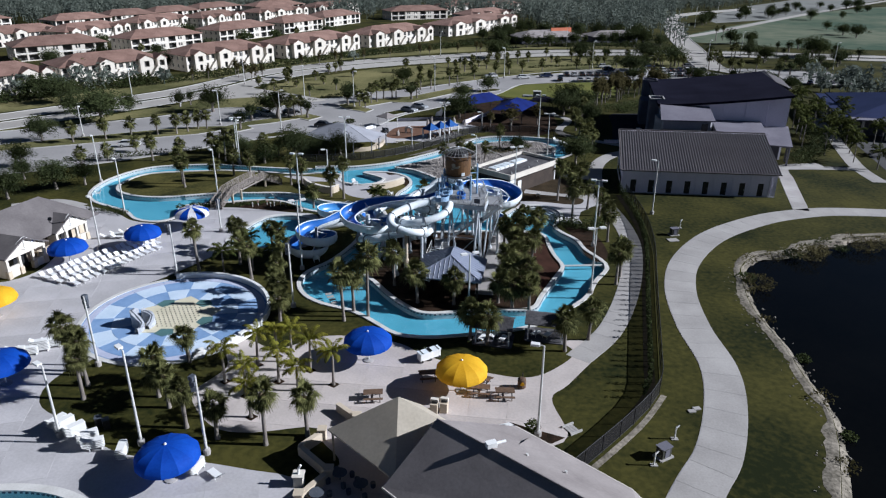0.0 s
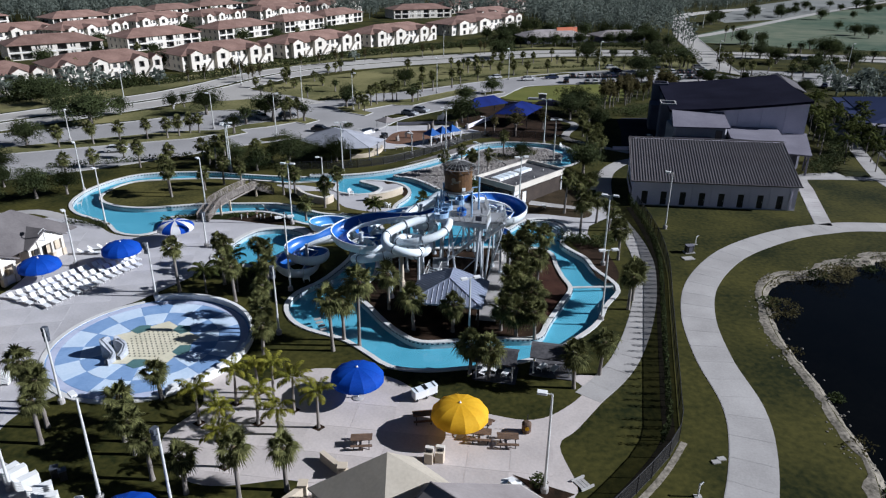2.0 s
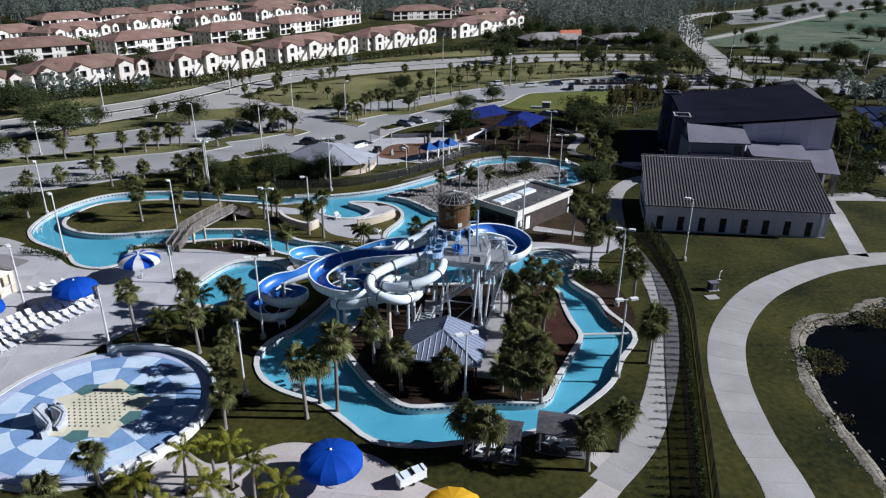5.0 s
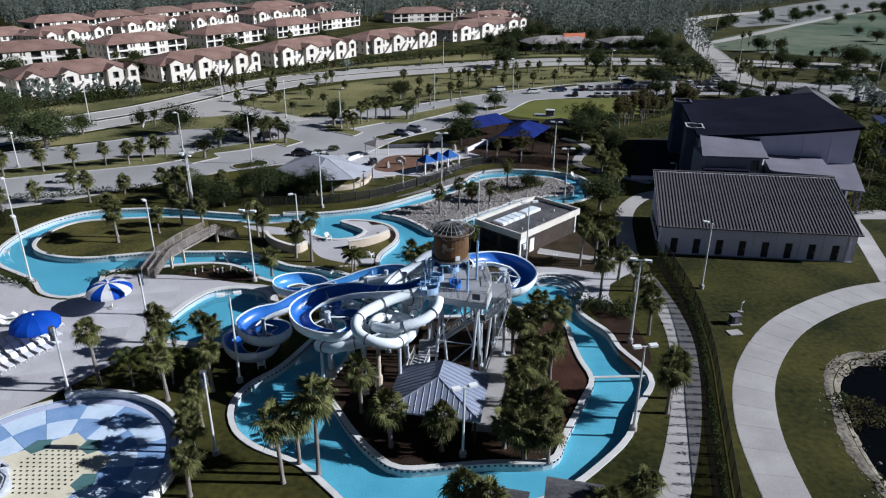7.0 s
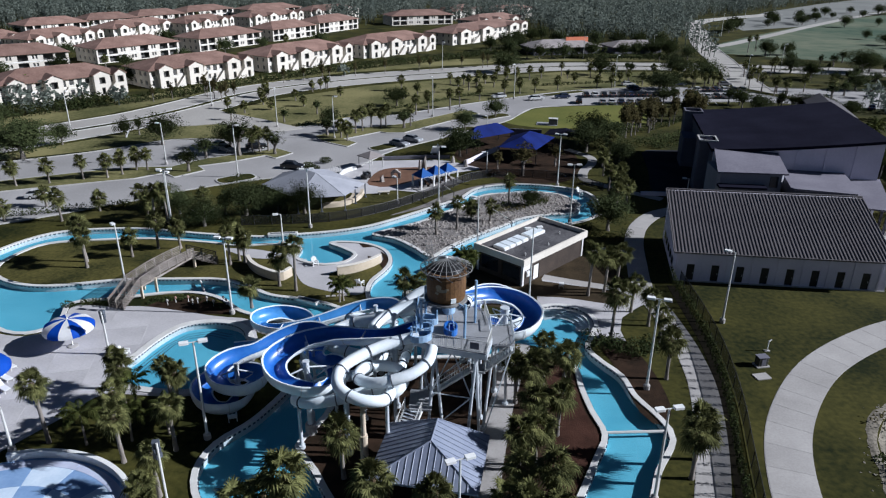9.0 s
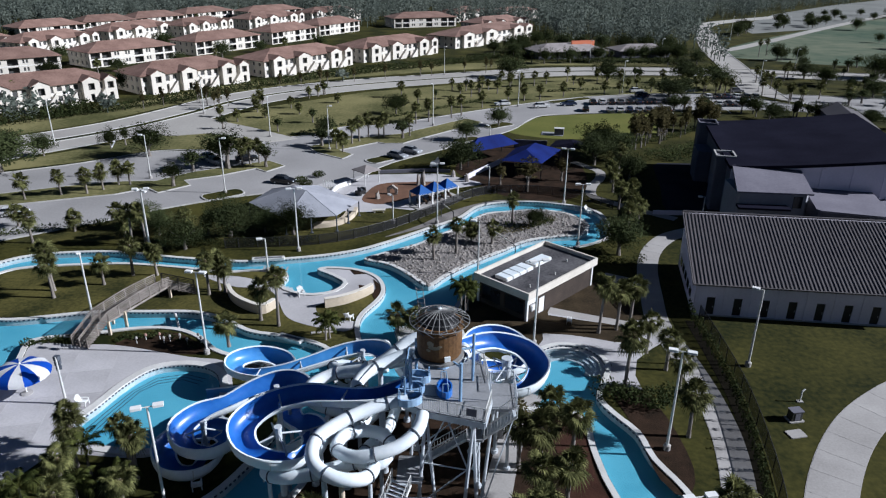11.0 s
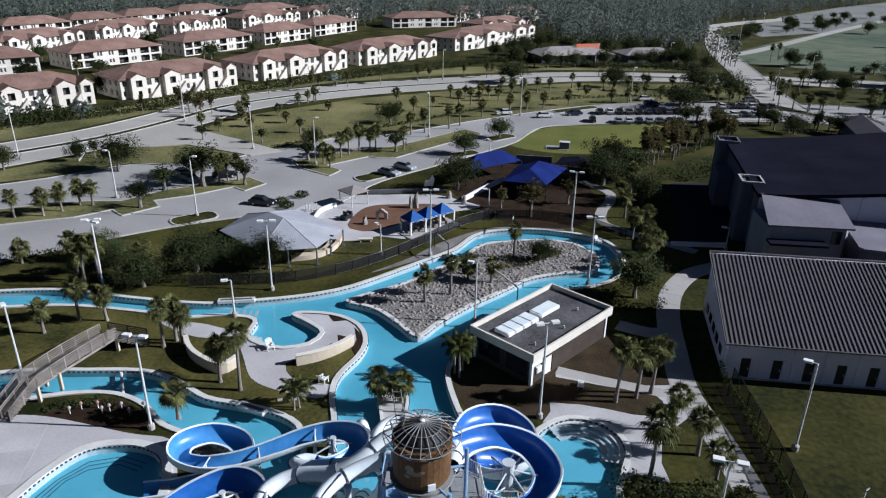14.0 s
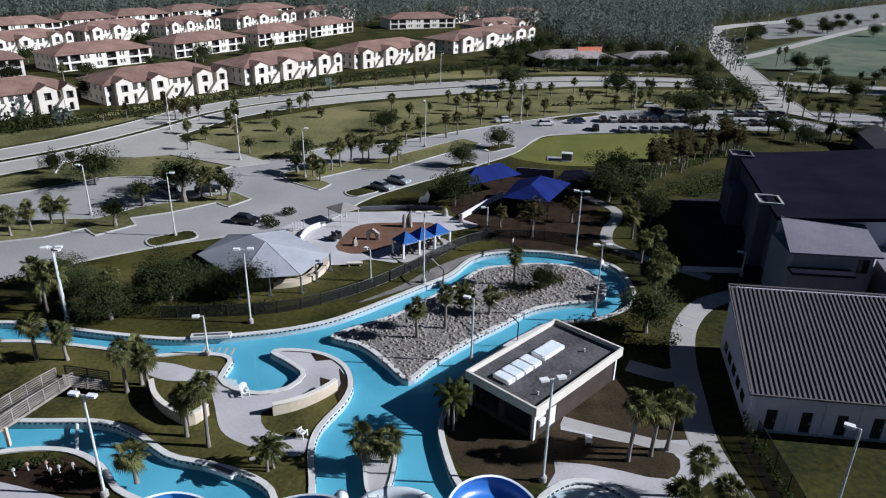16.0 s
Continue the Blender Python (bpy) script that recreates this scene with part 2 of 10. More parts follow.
FROND = leaf_mat("fan_palm_leaf", (0.013, 0.019, 0.007), (0.205, 0.205, 0.080), 0.9, 0.45, 0.3)
FEATHER = leaf_mat("dark_feather_leaf", (0.020, 0.032, 0.010), (0.115, 0.125, 0.036), 0.8, 0.4, 0.4)
QUEEN = leaf_mat("feather_palm_leaf", (0.07, 0.088, 0.016), (0.36, 0.335, 0.055), 0.6, 0.3, 0.5)
LEAF = leaf_mat("broad_leaf", (0.018, 0.026, 0.011), (0.074, 0.088, 0.036), 0.6, 0.22, 0.3)
SHRUB = leaf_mat("shrub_leaf", (0.016, 0.024, 0.010), (0.060, 0.072, 0.026), 0.5, 0.25, 0.3)
DRY = leaf_mat("dry_shrub_leaf", (0.05, 0.046, 0.02), (0.14, 0.12, 0.055))
# far leaves: distance haze is painted in as a paler, bluer tone
FAR = leaf_mat("hazed_tree_leaf", (0.072, 0.090, 0.081), (0.205, 0.230, 0.192), 0.05, 0.14, 0.45)

for canvas in (BLUECLOTH, NAVYCLOTH, YELLOWCLOTH, WHITECLOTH, TANCLOTH, GREYCLOTH):
    cloth(canvas, 0.3)


# ---- mesh building ----
class Mesh:
    """Vertices and faces gathered for one part."""

    def __init__(self):
        self.v, self.f = [], []

    def add(self, verts, faces):
        k = len(self.v)
        self.v += [tuple(p) for p in verts]
        self.f += [tuple(i + k for i in f) for f in faces]
        return self

    def box(self, c, s, rz=0.0, m=None):
        """A box with its centre and full sizes, turned about z (degrees), with small chamfers on the upright edges."""
        x, y, z = s[0] / 2, s[1] / 2, s[2] / 2
        e = min(x, y) * 0.12
        ring = [(-x + e, -y), (x - e, -y), (x, -y + e), (x, y - e), (x - e, y), (-x + e, y), (-x, y - e), (-x, -y + e)]
        r = radians(rz)
        pts = []
        for h in (-z, z):
            for a, b in ring:
                p = Vector((c[0] + a * math.cos(r) - b * math.sin(r), c[1] + a * math.sin(r) + b * math.cos(r), c[2] + h))
                pts.append(m @ p if m else p)
        faces = [(i, (i + 1) % 8, 8 + (i + 1) % 8, 8 + i) for i in range(8)]
        return self.add(pts, faces + [tuple(range(7, -1, -1)), tuple(range(8, 16))])

    def rod(self, a, b, r0, r1=None, n=8):
        """A round bar from a to b, its radius going from r0 to r1."""
        a, b = Vector(a), Vector(b)
        r1 = r0 if r1 is None else r1
        q = (b - a).to_track_quat("Z", "Y").to_matrix()
        pts = []
        for p, r in ((a, r0), (b, r1)):
            pts += [p + q @ Vector((r * math.cos(2 * math.pi * i / n), r * math.sin(2 * math.pi * i / n), 0)) for i in range(n)]
        faces = [(i, (i + 1) % n, n + (i + 1) % n, n + i) for i in range(n)]
        return self.add(pts, faces + [tuple(range(n - 1, -1, -1)), tuple(range(n, 2 * n))])

    def line(self, pts, r, n=8):
        """A round bar along points."""
        for a, b in zip(pts, pts[1:]):
            self.rod(a, b, r, r, n)
        return self

    def prism(self, pts, z0, z1):
        """A flat outline (any shape) raised from z0 to z1."""
        n = len(pts)
        area = sum(p[0] * q[1] - q[0] * p[1] for p, q in zip(pts, pts[1:] + pts[:1]))
        if area < 0:
            pts = pts[::-1]
        k = len(self.v)
        self.v += [(p[0], p[1], z0) for p in pts] + [(p[0], p[1], z1) for p in pts]
        self.f += [(k + i, k + (i + 1) % n, k + n + (i + 1) % n, k + n + i) for i in range(n)]
        for t in ears(pts):
            self.f.append(tuple(k + n + i for i in t))
        return self

    def spin(self, profile, c=(0, 0, 0), n=24, cap=False):
        """A profile of (radius, height) turned about the vertical through c."""
        k = len(self.v)
        for r, h in profile:
            self.v += [(c[0] + r * math.cos(2 * math.pi * i / n), c[1] + r * math.sin(2 * math.pi * i / n), c[2] + h) for i in range(n)]
        for j in range(len(profile) - 1):
            self.f += [(k + j * n + i, k + j * n + (i + 1) % n, k + (j + 1) * n + (i + 1) % n, k + (j + 1) * n + i) for i in range(n)]
        if cap:
            self.f.append(tuple(k + (len(profile) - 1) * n + i for i in range(n)))
        return self


def ears(pts):
    """Triangles of a simple outline that runs counter-clockwise."""
    from mathutils.geometry import tessellate_polygon
    tris = tessellate_polygon([[Vector((p[0], p[1], 0)) for p in pts]])
    out = []
    for a, b, c in tris:
        s = (pts[b][0] - pts[a][0]) * (pts[c][1] - pts[a][1]) - (pts[b][1] - pts[a][1]) * (pts[c][0] - pts[a][0])
        out.append((a, b, c) if s > 0 else (a, c, b))
    return out


def data(name, mesh, material, smooth=False):
    me = bpy.data.meshes.new(name)
    me.from_pydata(mesh.v, [], mesh.f)
    me.materials.append(material)
    if smooth:
        me.polygons.foreach_set("use_smooth", [True] * len(me.polygons))
    me.update()
    return me


def part(name, mesh, material, parent, label="", smooth=False):
    """One mesh object under a thing or a part."""
    ob = new(name, data(name, mesh, material, smooth))
    ob.parent = parent
    return tagged(ob, label)


def thing(name, label, category, group="", at=None, turn=0.0):
    ob = new(name)
    ob.empty_display_size = 0.3
    if at:
        ob.matrix_basis = pose(at[0], at[1], at[2] if len(at) > 2 else 0, 0, 0, turn)
    return tagged(ob, label, category, group)


def solo(name, mesh, material, label, category, group="", kind="", smooth=False):
    return tagged(new(name, data(name, mesh, material, smooth)), label, category, group, kind)


def setting(name, mesh, material, label, category, smooth=False):
    return solo(name, mesh, material, label, category, kind="structure", smooth=smooth)


def curve(pts, closed=False, step=0.8):
    """Points along a smooth line through the given ones, about a step apart."""
    v = [Vector(p) for p in pts]
    n = len(v)
    out = []
    for i in range(n if closed else n - 1):
        if closed:
            p0, p1, p2, p3 = v[i - 1], v[i], v[(i + 1) % n], v[(i + 2) % n]
        else:
            p0, p1, p2, p3 = v[max(i - 1, 0)], v[i], v[i + 1], v[min(i + 2, n - 1)]
        k = max(2, int((p2 - p1).length / step))
        for j in range(k):
            t = j / k
            out.append(0.5 * ((2 * p1) + (p2 - p0) * t + (2 * p0 - 5 * p1 + 4 * p2 - p3) * t * t + (3 * p1 - p0 - 3 * p2 + p3) * t ** 3))
    if not closed:
        out.append(v[-1])
    return [tuple(p) for p in out]


def sideways(pts, d, closed=False):
    """An outline moved sideways by d (to the left of its way)."""
    n = len(pts)
    out = []
    for i in range(n):
        a = pts[i - 1] if (closed or i) else pts[0]
        b = pts[(i + 1) % n] if (closed or i < n - 1) else pts[-1]
        t = Vector((b[0] - a[0], b[1] - a[1])).normalized()
        out.append((pts[i][0] - t.y * d, pts[i][1] + t.x * d))
    return out


def inside(poly, x, y):
    """Which of the points lie inside an outline (numpy)."""
    hit = np.zeros(len(x), bool)
    px, py = np.array([p[0] for p in poly]), np.array([p[1] for p in poly])
    for i in range(len(poly)):
        j = i - 1
        c = ((py[i] > y) != (py[j] > y)) & (x < (px[j] - px[i]) * (y - py[i]) / (py[j] - py[i] + 1e-12) + px[i])
        hit ^= c
    return hit


def sheet(outer, holes, z, mesh=None):
    """A flat sheet inside an outline with holes in it."""
    from mathutils.geometry import delaunay_2d_cdt
    verts, edges = [], []
    for ring in (outer, *holes):
        k = len(verts)
        verts += [Vector((p[0], p[1])) for p in ring]
        edges += [(k + i, k + (i + 1) % len(ring)) for i in range(len(ring))]
    vs, _, fs, *_ = delaunay_2d_cdt(verts, edges, [], 0, 1e-4)
    co = np.array([(p.x, p.y) for p in vs])
    tri = np.array(fs)
    mid = co[tri].mean(axis=1)
    keep = inside(outer, mid[:, 0], mid[:, 1])
    for h in holes:
        keep &= ~inside(h, mid[:, 0], mid[:, 1])
    mesh = mesh or Mesh()
    return mesh.add([(x, y, z) for x, y in co], [tuple(int(i) for i in t) for t in tri[keep]])


def band(mesh, line, inner, outer, profile_z, closed=True):
    """A kerb along a line: a rectangular section between two sideways distances and two heights."""
    a, b = sideways(line, inner, closed), sideways(line, outer, closed)
    z0, z1 = profile_z
    n = len(line)
    k = len(mesh.v)
    for p, q in zip(a, b):
        mesh.v += [(p[0], p[1], z0), (p[0], p[1], z1), (q[0], q[1], z1), (q[0], q[1], z0)]
    for i in range(n if closed else n - 1):
        j = (i + 1) % n
        for s in range(3):
            mesh.f.append((k + 4 * i + s, k + 4 * i + s + 1, k + 4 * j + s + 1, k + 4 * j + s))
    return mesh


# ---- plan of the water, paving and roads ----
RIVER_NORTH = [(28.5, 141.2), (28, 148.3), (24.5, 151.6), (18.1, 153.3), (12.2, 152.9), (7.9, 150.6), (4.7, 145), (0.2, 140.4), (-3.2, 137), (-6.4, 133.9),
               (-10.1, 130.9), (-15, 128.6), (-21, 127), (-26.5, 126), (-35.5, 127), (-44, 128.6), (-50.1, 128.5), (-56.5, 127), (-60, 123.5), (-62.2, 117.5)]
RIVER_WEST = [(-61.8, 111), (-59, 106.5), (-55, 103.8), (-51.5, 101.5), (-48.5, 98), (-45, 97), (-42.8, 99.2), (-43.6, 104.2), (-38.4, 105.8), (-33, 107.4),
              (-28.6, 107.4), (-25, 105.6), (-22.5, 103), (-19.5, 101.5), (-16.5, 100), (-13.8, 98), (-12.3, 95), (-12.2, 90), (-13.2, 86.2), (-15.2, 81.5)]
RIVER_SOUTH = [(-17.6, 78.2), (-18.2, 74.8), (-16.9, 71.5), (-14.5, 69.3), (-11, 67.6), (-9, 66), (-6.9, 63.8), (-4.9, 61.9), (-1.3, 61.3), (3, 61.9),
               (7.3, 62.7), (11.2, 64.5), (14.9, 67.8), (17.9, 71.3), (19.8, 75.5), (22.2, 79.5), (22, 82.3), (20.5, 86), (20, 89.5), (18.4, 92.4)]
RIVER_EAST = [(17.5, 95), (18.6, 98), (19.6, 101), (18.4, 104), (15.1, 104.8), (12.4, 103), (10.9, 100.6), (9.2, 99.9), (7.2, 101), (5.2, 104),
              (4.2, 107), (3.4, 111.8), (4, 115), (5.6, 120.3), (8.5, 124), (11.2, 127.4), (14, 130.1), (16.5, 132.2), (21.2, 133.2), (25, 135.3), (27.6, 138)]
ISLE_BEACH_EAST = [(-6.6, 104), (-7.5, 108.2), (-7.3, 111.3), (-5.8, 114.9), (-5.3, 117.8), (-6, 120.8), (-7.5, 122.9), (-10.3, 124.5), (-14.1, 124.8), (-15.2, 123.9),
                   (-13.6, 122.6), (-12, 121.2), (-11, 119.8), (-12, 117.6), (-14.5, 116.6), (-16.9, 117.2), (-18.9, 118.9), (-18.7, 121.8), (-20, 123.3), (-24.3, 123.6)]
ISLE_BEACH_WEST = [(-28, 122.9), (-32.7, 124), (-42, 125.2), (-49.5, 124.5), (-56.5, 122.7), (-59, 117.5), (-58.4, 113), (-55, 109.8), (-49, 108.4), (-40, 110.5),
                   (-33.5, 110.9), (-28, 111), (-24.2, 109.6), (-20, 106.7), (-16.5, 105.8), (-13, 104.7), (-10.3, 102.9), (-9.2, 99.8), (-8.6, 96.8), (-7, 96), (-6.1, 98), (-6.2, 101)]
ISLE_TOWER = [(-8.8, 90.6), (-8.9, 83.7), (-10.1, 80.3), (-10.9, 78), (-8.9, 74.9), (-6.9, 71.4), (-4.6, 68.3), (-2.1, 66.4), (2.4, 66.8), (5.7, 67.2), (10.8, 67.6),
              (12.7, 71.2), (15.3, 76.6), (16.8, 80), (16.3, 83.6), (16, 87.5), (16, 91), (14.5, 93.2), (12, 93.2), (9.2, 93.2), (6.5, 93.4), (4, 93.2), (0, 93), (-4, 92.6), (-7.5, 92)]
ISLE_GRAVEL = [(0.2, 119.3), (-2.6, 122.6), (-5.5, 125.8), (-9.2, 127.6), (-7, 129.9), (-2.2, 133.4), (1.8, 138.1), (4.7, 141.2), (8.6, 147.1), (12.7, 148.6), (17.7, 149.6),
               (22.4, 148.4), (25.2, 144.5), (25.2, 141.1), (23.5, 138.2), (19.1, 137.1), (14.6, 135.1), (10.8, 131.3), (6.6, 127.2), (2.9, 122.9)]
ISLE_PALMS = [(-3.2, 108.2), (-0.4, 108.2), (-0.1, 106), (-0.6, 103), (-2.2, 103), (-2.9, 106)]
ACTIVITY_POOL = [(-20.3, 97), (-21.8, 98.9), (-24.5, 99.6), (-27.6, 98.8), (-29.3, 96), (-30.3, 92.5), (-31.2, 89), (-29, 87), (-23, 86.3), (-20, 88.5), (-19.3, 93)]
KIDS_POOL = [(-30 + 5.5 * math.cos(a * 0.5236) * 1.3 - 4, 33.5 + 3.6 * math.sin(a * 0.5236)) for a in range(12)]
POND = [(68, 92), (59.7, 89.5), (55.5, 89), (49.3, 85), (45.2, 84.4), (41, 80), (38.8, 73.4), (37.6, 67.3), (37.4, 59.5), (36.6, 52.9), (36.3, 48.2), (34.7, 43.3),
        (31.2, 36.3), (27, 28), (22, 16), (30, -20), (80, -60), (200, -40), (260, 30), (220, 80), (120, 93)]

river = curve(RIVER_NORTH + RIVER_WEST + RIVER_SOUTH + RIVER_EAST, True, 1.0)
isle_beach = curve(ISLE_BEACH_EAST + ISLE_BEACH_WEST, True, 1.0)
isle_tower = curve(ISLE_TOWER, True, 1.0)
isle_gravel = curve(ISLE_GRAVEL, True, 1.0)
isle_palms = curve(ISLE_PALMS, True, 0.6)
activity_pool = curve(ACTIVITY_POOL, True, 0.8)
kids_pool = curve(KIDS_POOL, True, 0.8)
pond = curve(POND, True, 2.5)
FAR_EDGE = [(-2400, -500), (2400, -500), (2400, 2800), (-2400, 2800)]

setting("ground", sheet(FAR_EDGE, [river, activity_pool, kids_pool, pond], 0.0), GRASS, "olive green mown grass running to the horizon", "lawn")
setting("island_lawn", sheet(isle_beach, [], 0.0), LAWN, "patchy green grass of the island with the beach", "lawn")
NORTH_LAWN = [(-150, 136), (-100, 160), (-75, 174), (-61, 185.5), (-46, 187.5), (-37, 198.5), (-30, 201.5), (-24, 210.5), (-14, 213.5), (-2, 222.5), (11.5, 233.5), (34, 249.5), (50, 257.5), (72, 263.5), (96, 264.5), (100, 296), (44, 292), (10, 277), (-24, 258), (-49, 233), (-64, 203), (-80, 183), (-105, 155)]
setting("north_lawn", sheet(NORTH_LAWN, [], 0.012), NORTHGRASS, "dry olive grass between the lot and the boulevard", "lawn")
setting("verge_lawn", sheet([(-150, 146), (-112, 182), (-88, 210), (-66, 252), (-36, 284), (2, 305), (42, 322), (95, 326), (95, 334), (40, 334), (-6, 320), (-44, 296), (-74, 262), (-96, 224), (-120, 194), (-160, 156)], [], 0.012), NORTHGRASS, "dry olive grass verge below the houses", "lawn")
setting("bank_lawn", sheet([(-62, 131.5), (-44, 133.5), (-30, 134), (-17, 136), (-9.5, 141), (-3, 147.5), (-9, 149), (-15, 146), (-30, 142), (-44, 146), (-60, 136)], [], 0.012), LAWN, "patchy olive grass on the river bank", "lawn")
setting("mulch_bed", sheet(curve([(4.9, 107.5), (4.4, 112), (6, 119), (10, 123.4), (15.2, 125), (20, 122.5), (24, 119.5), (26.0, 114), (26.3, 110.8), (24.8, 107.4), (23, 105.8), (18, 106.2), (13, 105), (9, 104.2), (6.3, 105.5)], True, 1.0), [], 0.02), mat("bare_soil", (0.018, 0.014, 0.008), (0.062, 0.044, 0.025), 0.95, 0.3, 4.0, 0.6, spread=0.7, spec=0.1), "brown bare soil round the hut", "planting bed")
setting("island_lawn", sheet(isle_tower, [], 0.0), MULCH, "dark mulch bed under the slide tower", "ground")
setting("island_gravel", sheet(isle_gravel, [], 0.05), GRAVEL, "grey river gravel of the planted island", "gravel")
setting("island_lawn", sheet(isle_palms, [], 0.0), KERB, "narrow concrete planter in the channel", "planter")
BASIN = -0.68
for name, line, holes, label in (("river_water", river, [isle_beach, isle_tower, isle_gravel, isle_palms], "clear turquoise water of the lazy river"), ("pool_water", activity_pool, [], "clear turquoise water of the activity pool"),
                                 ("pool_water", kids_pool, [], "clear turquoise water of the small pool")):
    setting("pool_floor", sheet(line, holes, BASIN), POOLFLOOR, "light blue painted pool floor", "pool floor")
    setting(name, sheet(line, holes, -0.14), WATER, label, "water")
setting("pond_water", sheet(pond, [], -0.55), PONDWATER, "nearly black still pond water", "water")


def ccw(line):
    return sum(p[0] * q[1] - q[0] * p[1] for p, q in zip(line, line[1:] + line[:1])) > 0


def coping(name, line, land_outside, label, width=0.55):
    """A raised kerb on the land side of a waterline, with a wall below it and a row of dark tiles on its inner face."""
    s = 1.0 if ccw(line) != land_outside else -1.0
    kerb = setting(name, band(Mesh(), line, 0.0, s * width, (-1.0, 0.14)), COPING, label, "pool edge")
    tiles = Mesh()
    for i in range(0, len(line) - 1):
        a, b = Vector(line[i]), Vector(line[i + 1])
        t = b - a
        if t.length < 0.2:
            continue
        for k in (0.2, 0.7):
            p = a + t * k
            n = Vector((t.y, -t.x)).normalized() * s
            tiles.box((p.x + n.x * 0.03, p.y + n.y * 0.03, -0.04), (t.length * 0.24, 0.1, 0.13), math.degrees(math.atan2(t.y, t.x)))
    ob = part("tile_row", tiles, TILE, kerb)
    tagged(ob, kind="stuff")


coping("pool_coping", river, True, "pale stone coping with dark waterline tiles")
coping("pool_coping", isle_beach, False, "pale stone coping round the beach island")
coping("pool_coping", isle_tower, False, "pale stone coping round the tower island")
coping("pool_coping", isle_gravel, False, "pale stone coping round the gravel island")
coping("pool_coping", isle_palms, False, "pale stone coping round the palm planter", 0.3)
coping("pool_coping", activity_pool, True, "broad pale coping of the activity pool", 0.8)
coping("pool_coping", kids_pool, True, "broad pale coping of the small pool", 0.8)

# the pond's sandy, stony bank
bank = Mesh()
shore = curve(POND, True, 0.8)
out = -1.0 if ccw(shore) else 1.0
for i, p in enumerate(shore):
    q = Vector(shore[i - 1])
    t = (Vector(shore[(i + 1) % len(shore)]) - q).normalized()
    n = Vector((-t.y, t.x)) * out
    far = 0.95 + 0.8 * noise.noise((p[0] * 0.22, p[1] * 0.22, 0)) + 0.5 * noise.noise((p[0] * 0.9, p[1] * 0.9, 3))
    near = 0.35 * noise.noise((p[0] * 0.7, p[1] * 0.7, 7))
    for d, z in ((far, 0.012), (far * 0.5, 0.07), (0.12, 0.05), (-0.3 + near, -0.35), (-1.2, -0.75)):
        bank.v.append((p[0] + n.x * d, p[1] + n.y * d, z + (0.0 if d == far else 0.03) * noise.noise((p[0] * 1.7, p[1] * 1.7, d))))
for i in range(len(shore)):
    j = (i + 1) % len(shore)
    for s in (0, 1, 2, 3):
        bank.f.append((5 * i + s, 5 * i + s + 1, 5 * j + s + 1, 5 * j + s))
setting("pond_bank", bank, SAND, "pale sandy bank round the pond", "bank")

setting("gravel_bed", sheet([(-17.1 + 2.9 * math.cos(a * 0.3927), 99.3 + 2.3 * math.sin(a * 0.3927)) for a in range(16)], [], 0.03), GRAVEL, "grey gravel bed under the flume", "gravel")
# paving
DECK_WEST = [(-21, 100.6), (-25, 101.3), (-33.5, 103.4), (-38.5, 103.4), (-42.9, 103.4), (-42, 98.8), (-44.6, 96.2), (-49, 97.2), (-52.5, 100.2), (-57, 103), (-62, 104), (-66, 99),
             (-56, 92), (-54, 84), (-56, 75), (-75, 70), (-75, 20), (-10, 20), (-11.4, 37), (-12.6, 38.8), (-16, 39.6), (-20.5, 40.6), (-27.6, 41.7), (-33.3, 45.5), (-37.4, 48), (-38.8, 50.8), (-38.3, 54), (-36.3, 56.8),
             (-38, 58), (-41.9, 66), (-39, 73), (-36.3, 76.3), (-32.4, 82.7), (-30.6, 85.4), (-23, 85.2), (-18.6, 88), (-18, 93), (-19.2, 97.5)]
PLAZA = [(-21.6, 60.5), (-18, 58.5), (-14.5, 60.5), (-11.5, 61.4), (-5.1, 59.9), (-1.4, 57), (5, 53.8), (9.5, 53.4), (14, 57.5), (13.2, 60.2), (16.2, 60.2), (17.2, 58.6), (12.5, 52), (10.4, 49.5), (11, 44), (8.5, 42.2), (5.5, 41),
         (2, 36), (-8, 30), (-11.2, 37), (-8.7, 40.3), (-10.6, 43.2), (-11, 45), (-12.4, 45.2), (-17.2, 44.4), (-20.5, 45.1), (-23.2, 48.1), (-24.1, 50.8), (-22.2, 54.8), (-23, 58)]
BEACH_PAVING = [(-30, 121.6), (-27.5, 119.6), (-24.5, 118.2), (-21.5, 118.1), (-19.6, 116.8), (-18.3, 114.3), (-16.4, 110.4), (-13.5, 108.5), (-9.2, 107.2), (-8.1, 108.2), (-7.9, 109.5), (-10.4, 109.9), (-12.5, 110.9), (-13.4, 112.8), (-12.8, 114),
                (-7.1, 117.8), (-6.2, 117.6), (-6.4, 120.6), (-7.9, 122.4), (-10.4, 123.9), (-13.9, 124.2), (-14.6, 123.8), (-13, 122.6), (-11.4, 121.2), (-10.4, 119.8), (-11.6, 117.2), (-14.5, 116), (-17, 116.7), (-19.4, 118.7), (-19.8, 120.1), (-21.9, 120.2), (-25.4, 121.4)]
HUT_PAVING = [(14.9, 111.9), (19.2, 110.6), (23.3, 109.6), (24.5, 109.1), (24.9, 108.1), (24.6, 107.0), (24.0, 106.1), (23.1, 105.6), (21.4, 105.8), (19.4, 106.5), (16.7, 107.2), (13.7, 107.4), (13.6, 106), (12.6, 104.2), (15, 105.5), (18.9, 104.7), (20.3, 101), (18.6, 97),
              (22.4, 96.5), (22.3, 99), (23.2, 102), (25, 104), (27, 105.8), (27.7, 108.5), (26.6, 110.9), (23.7, 110.7), (19.5, 111.7), (15.1, 113.0)]
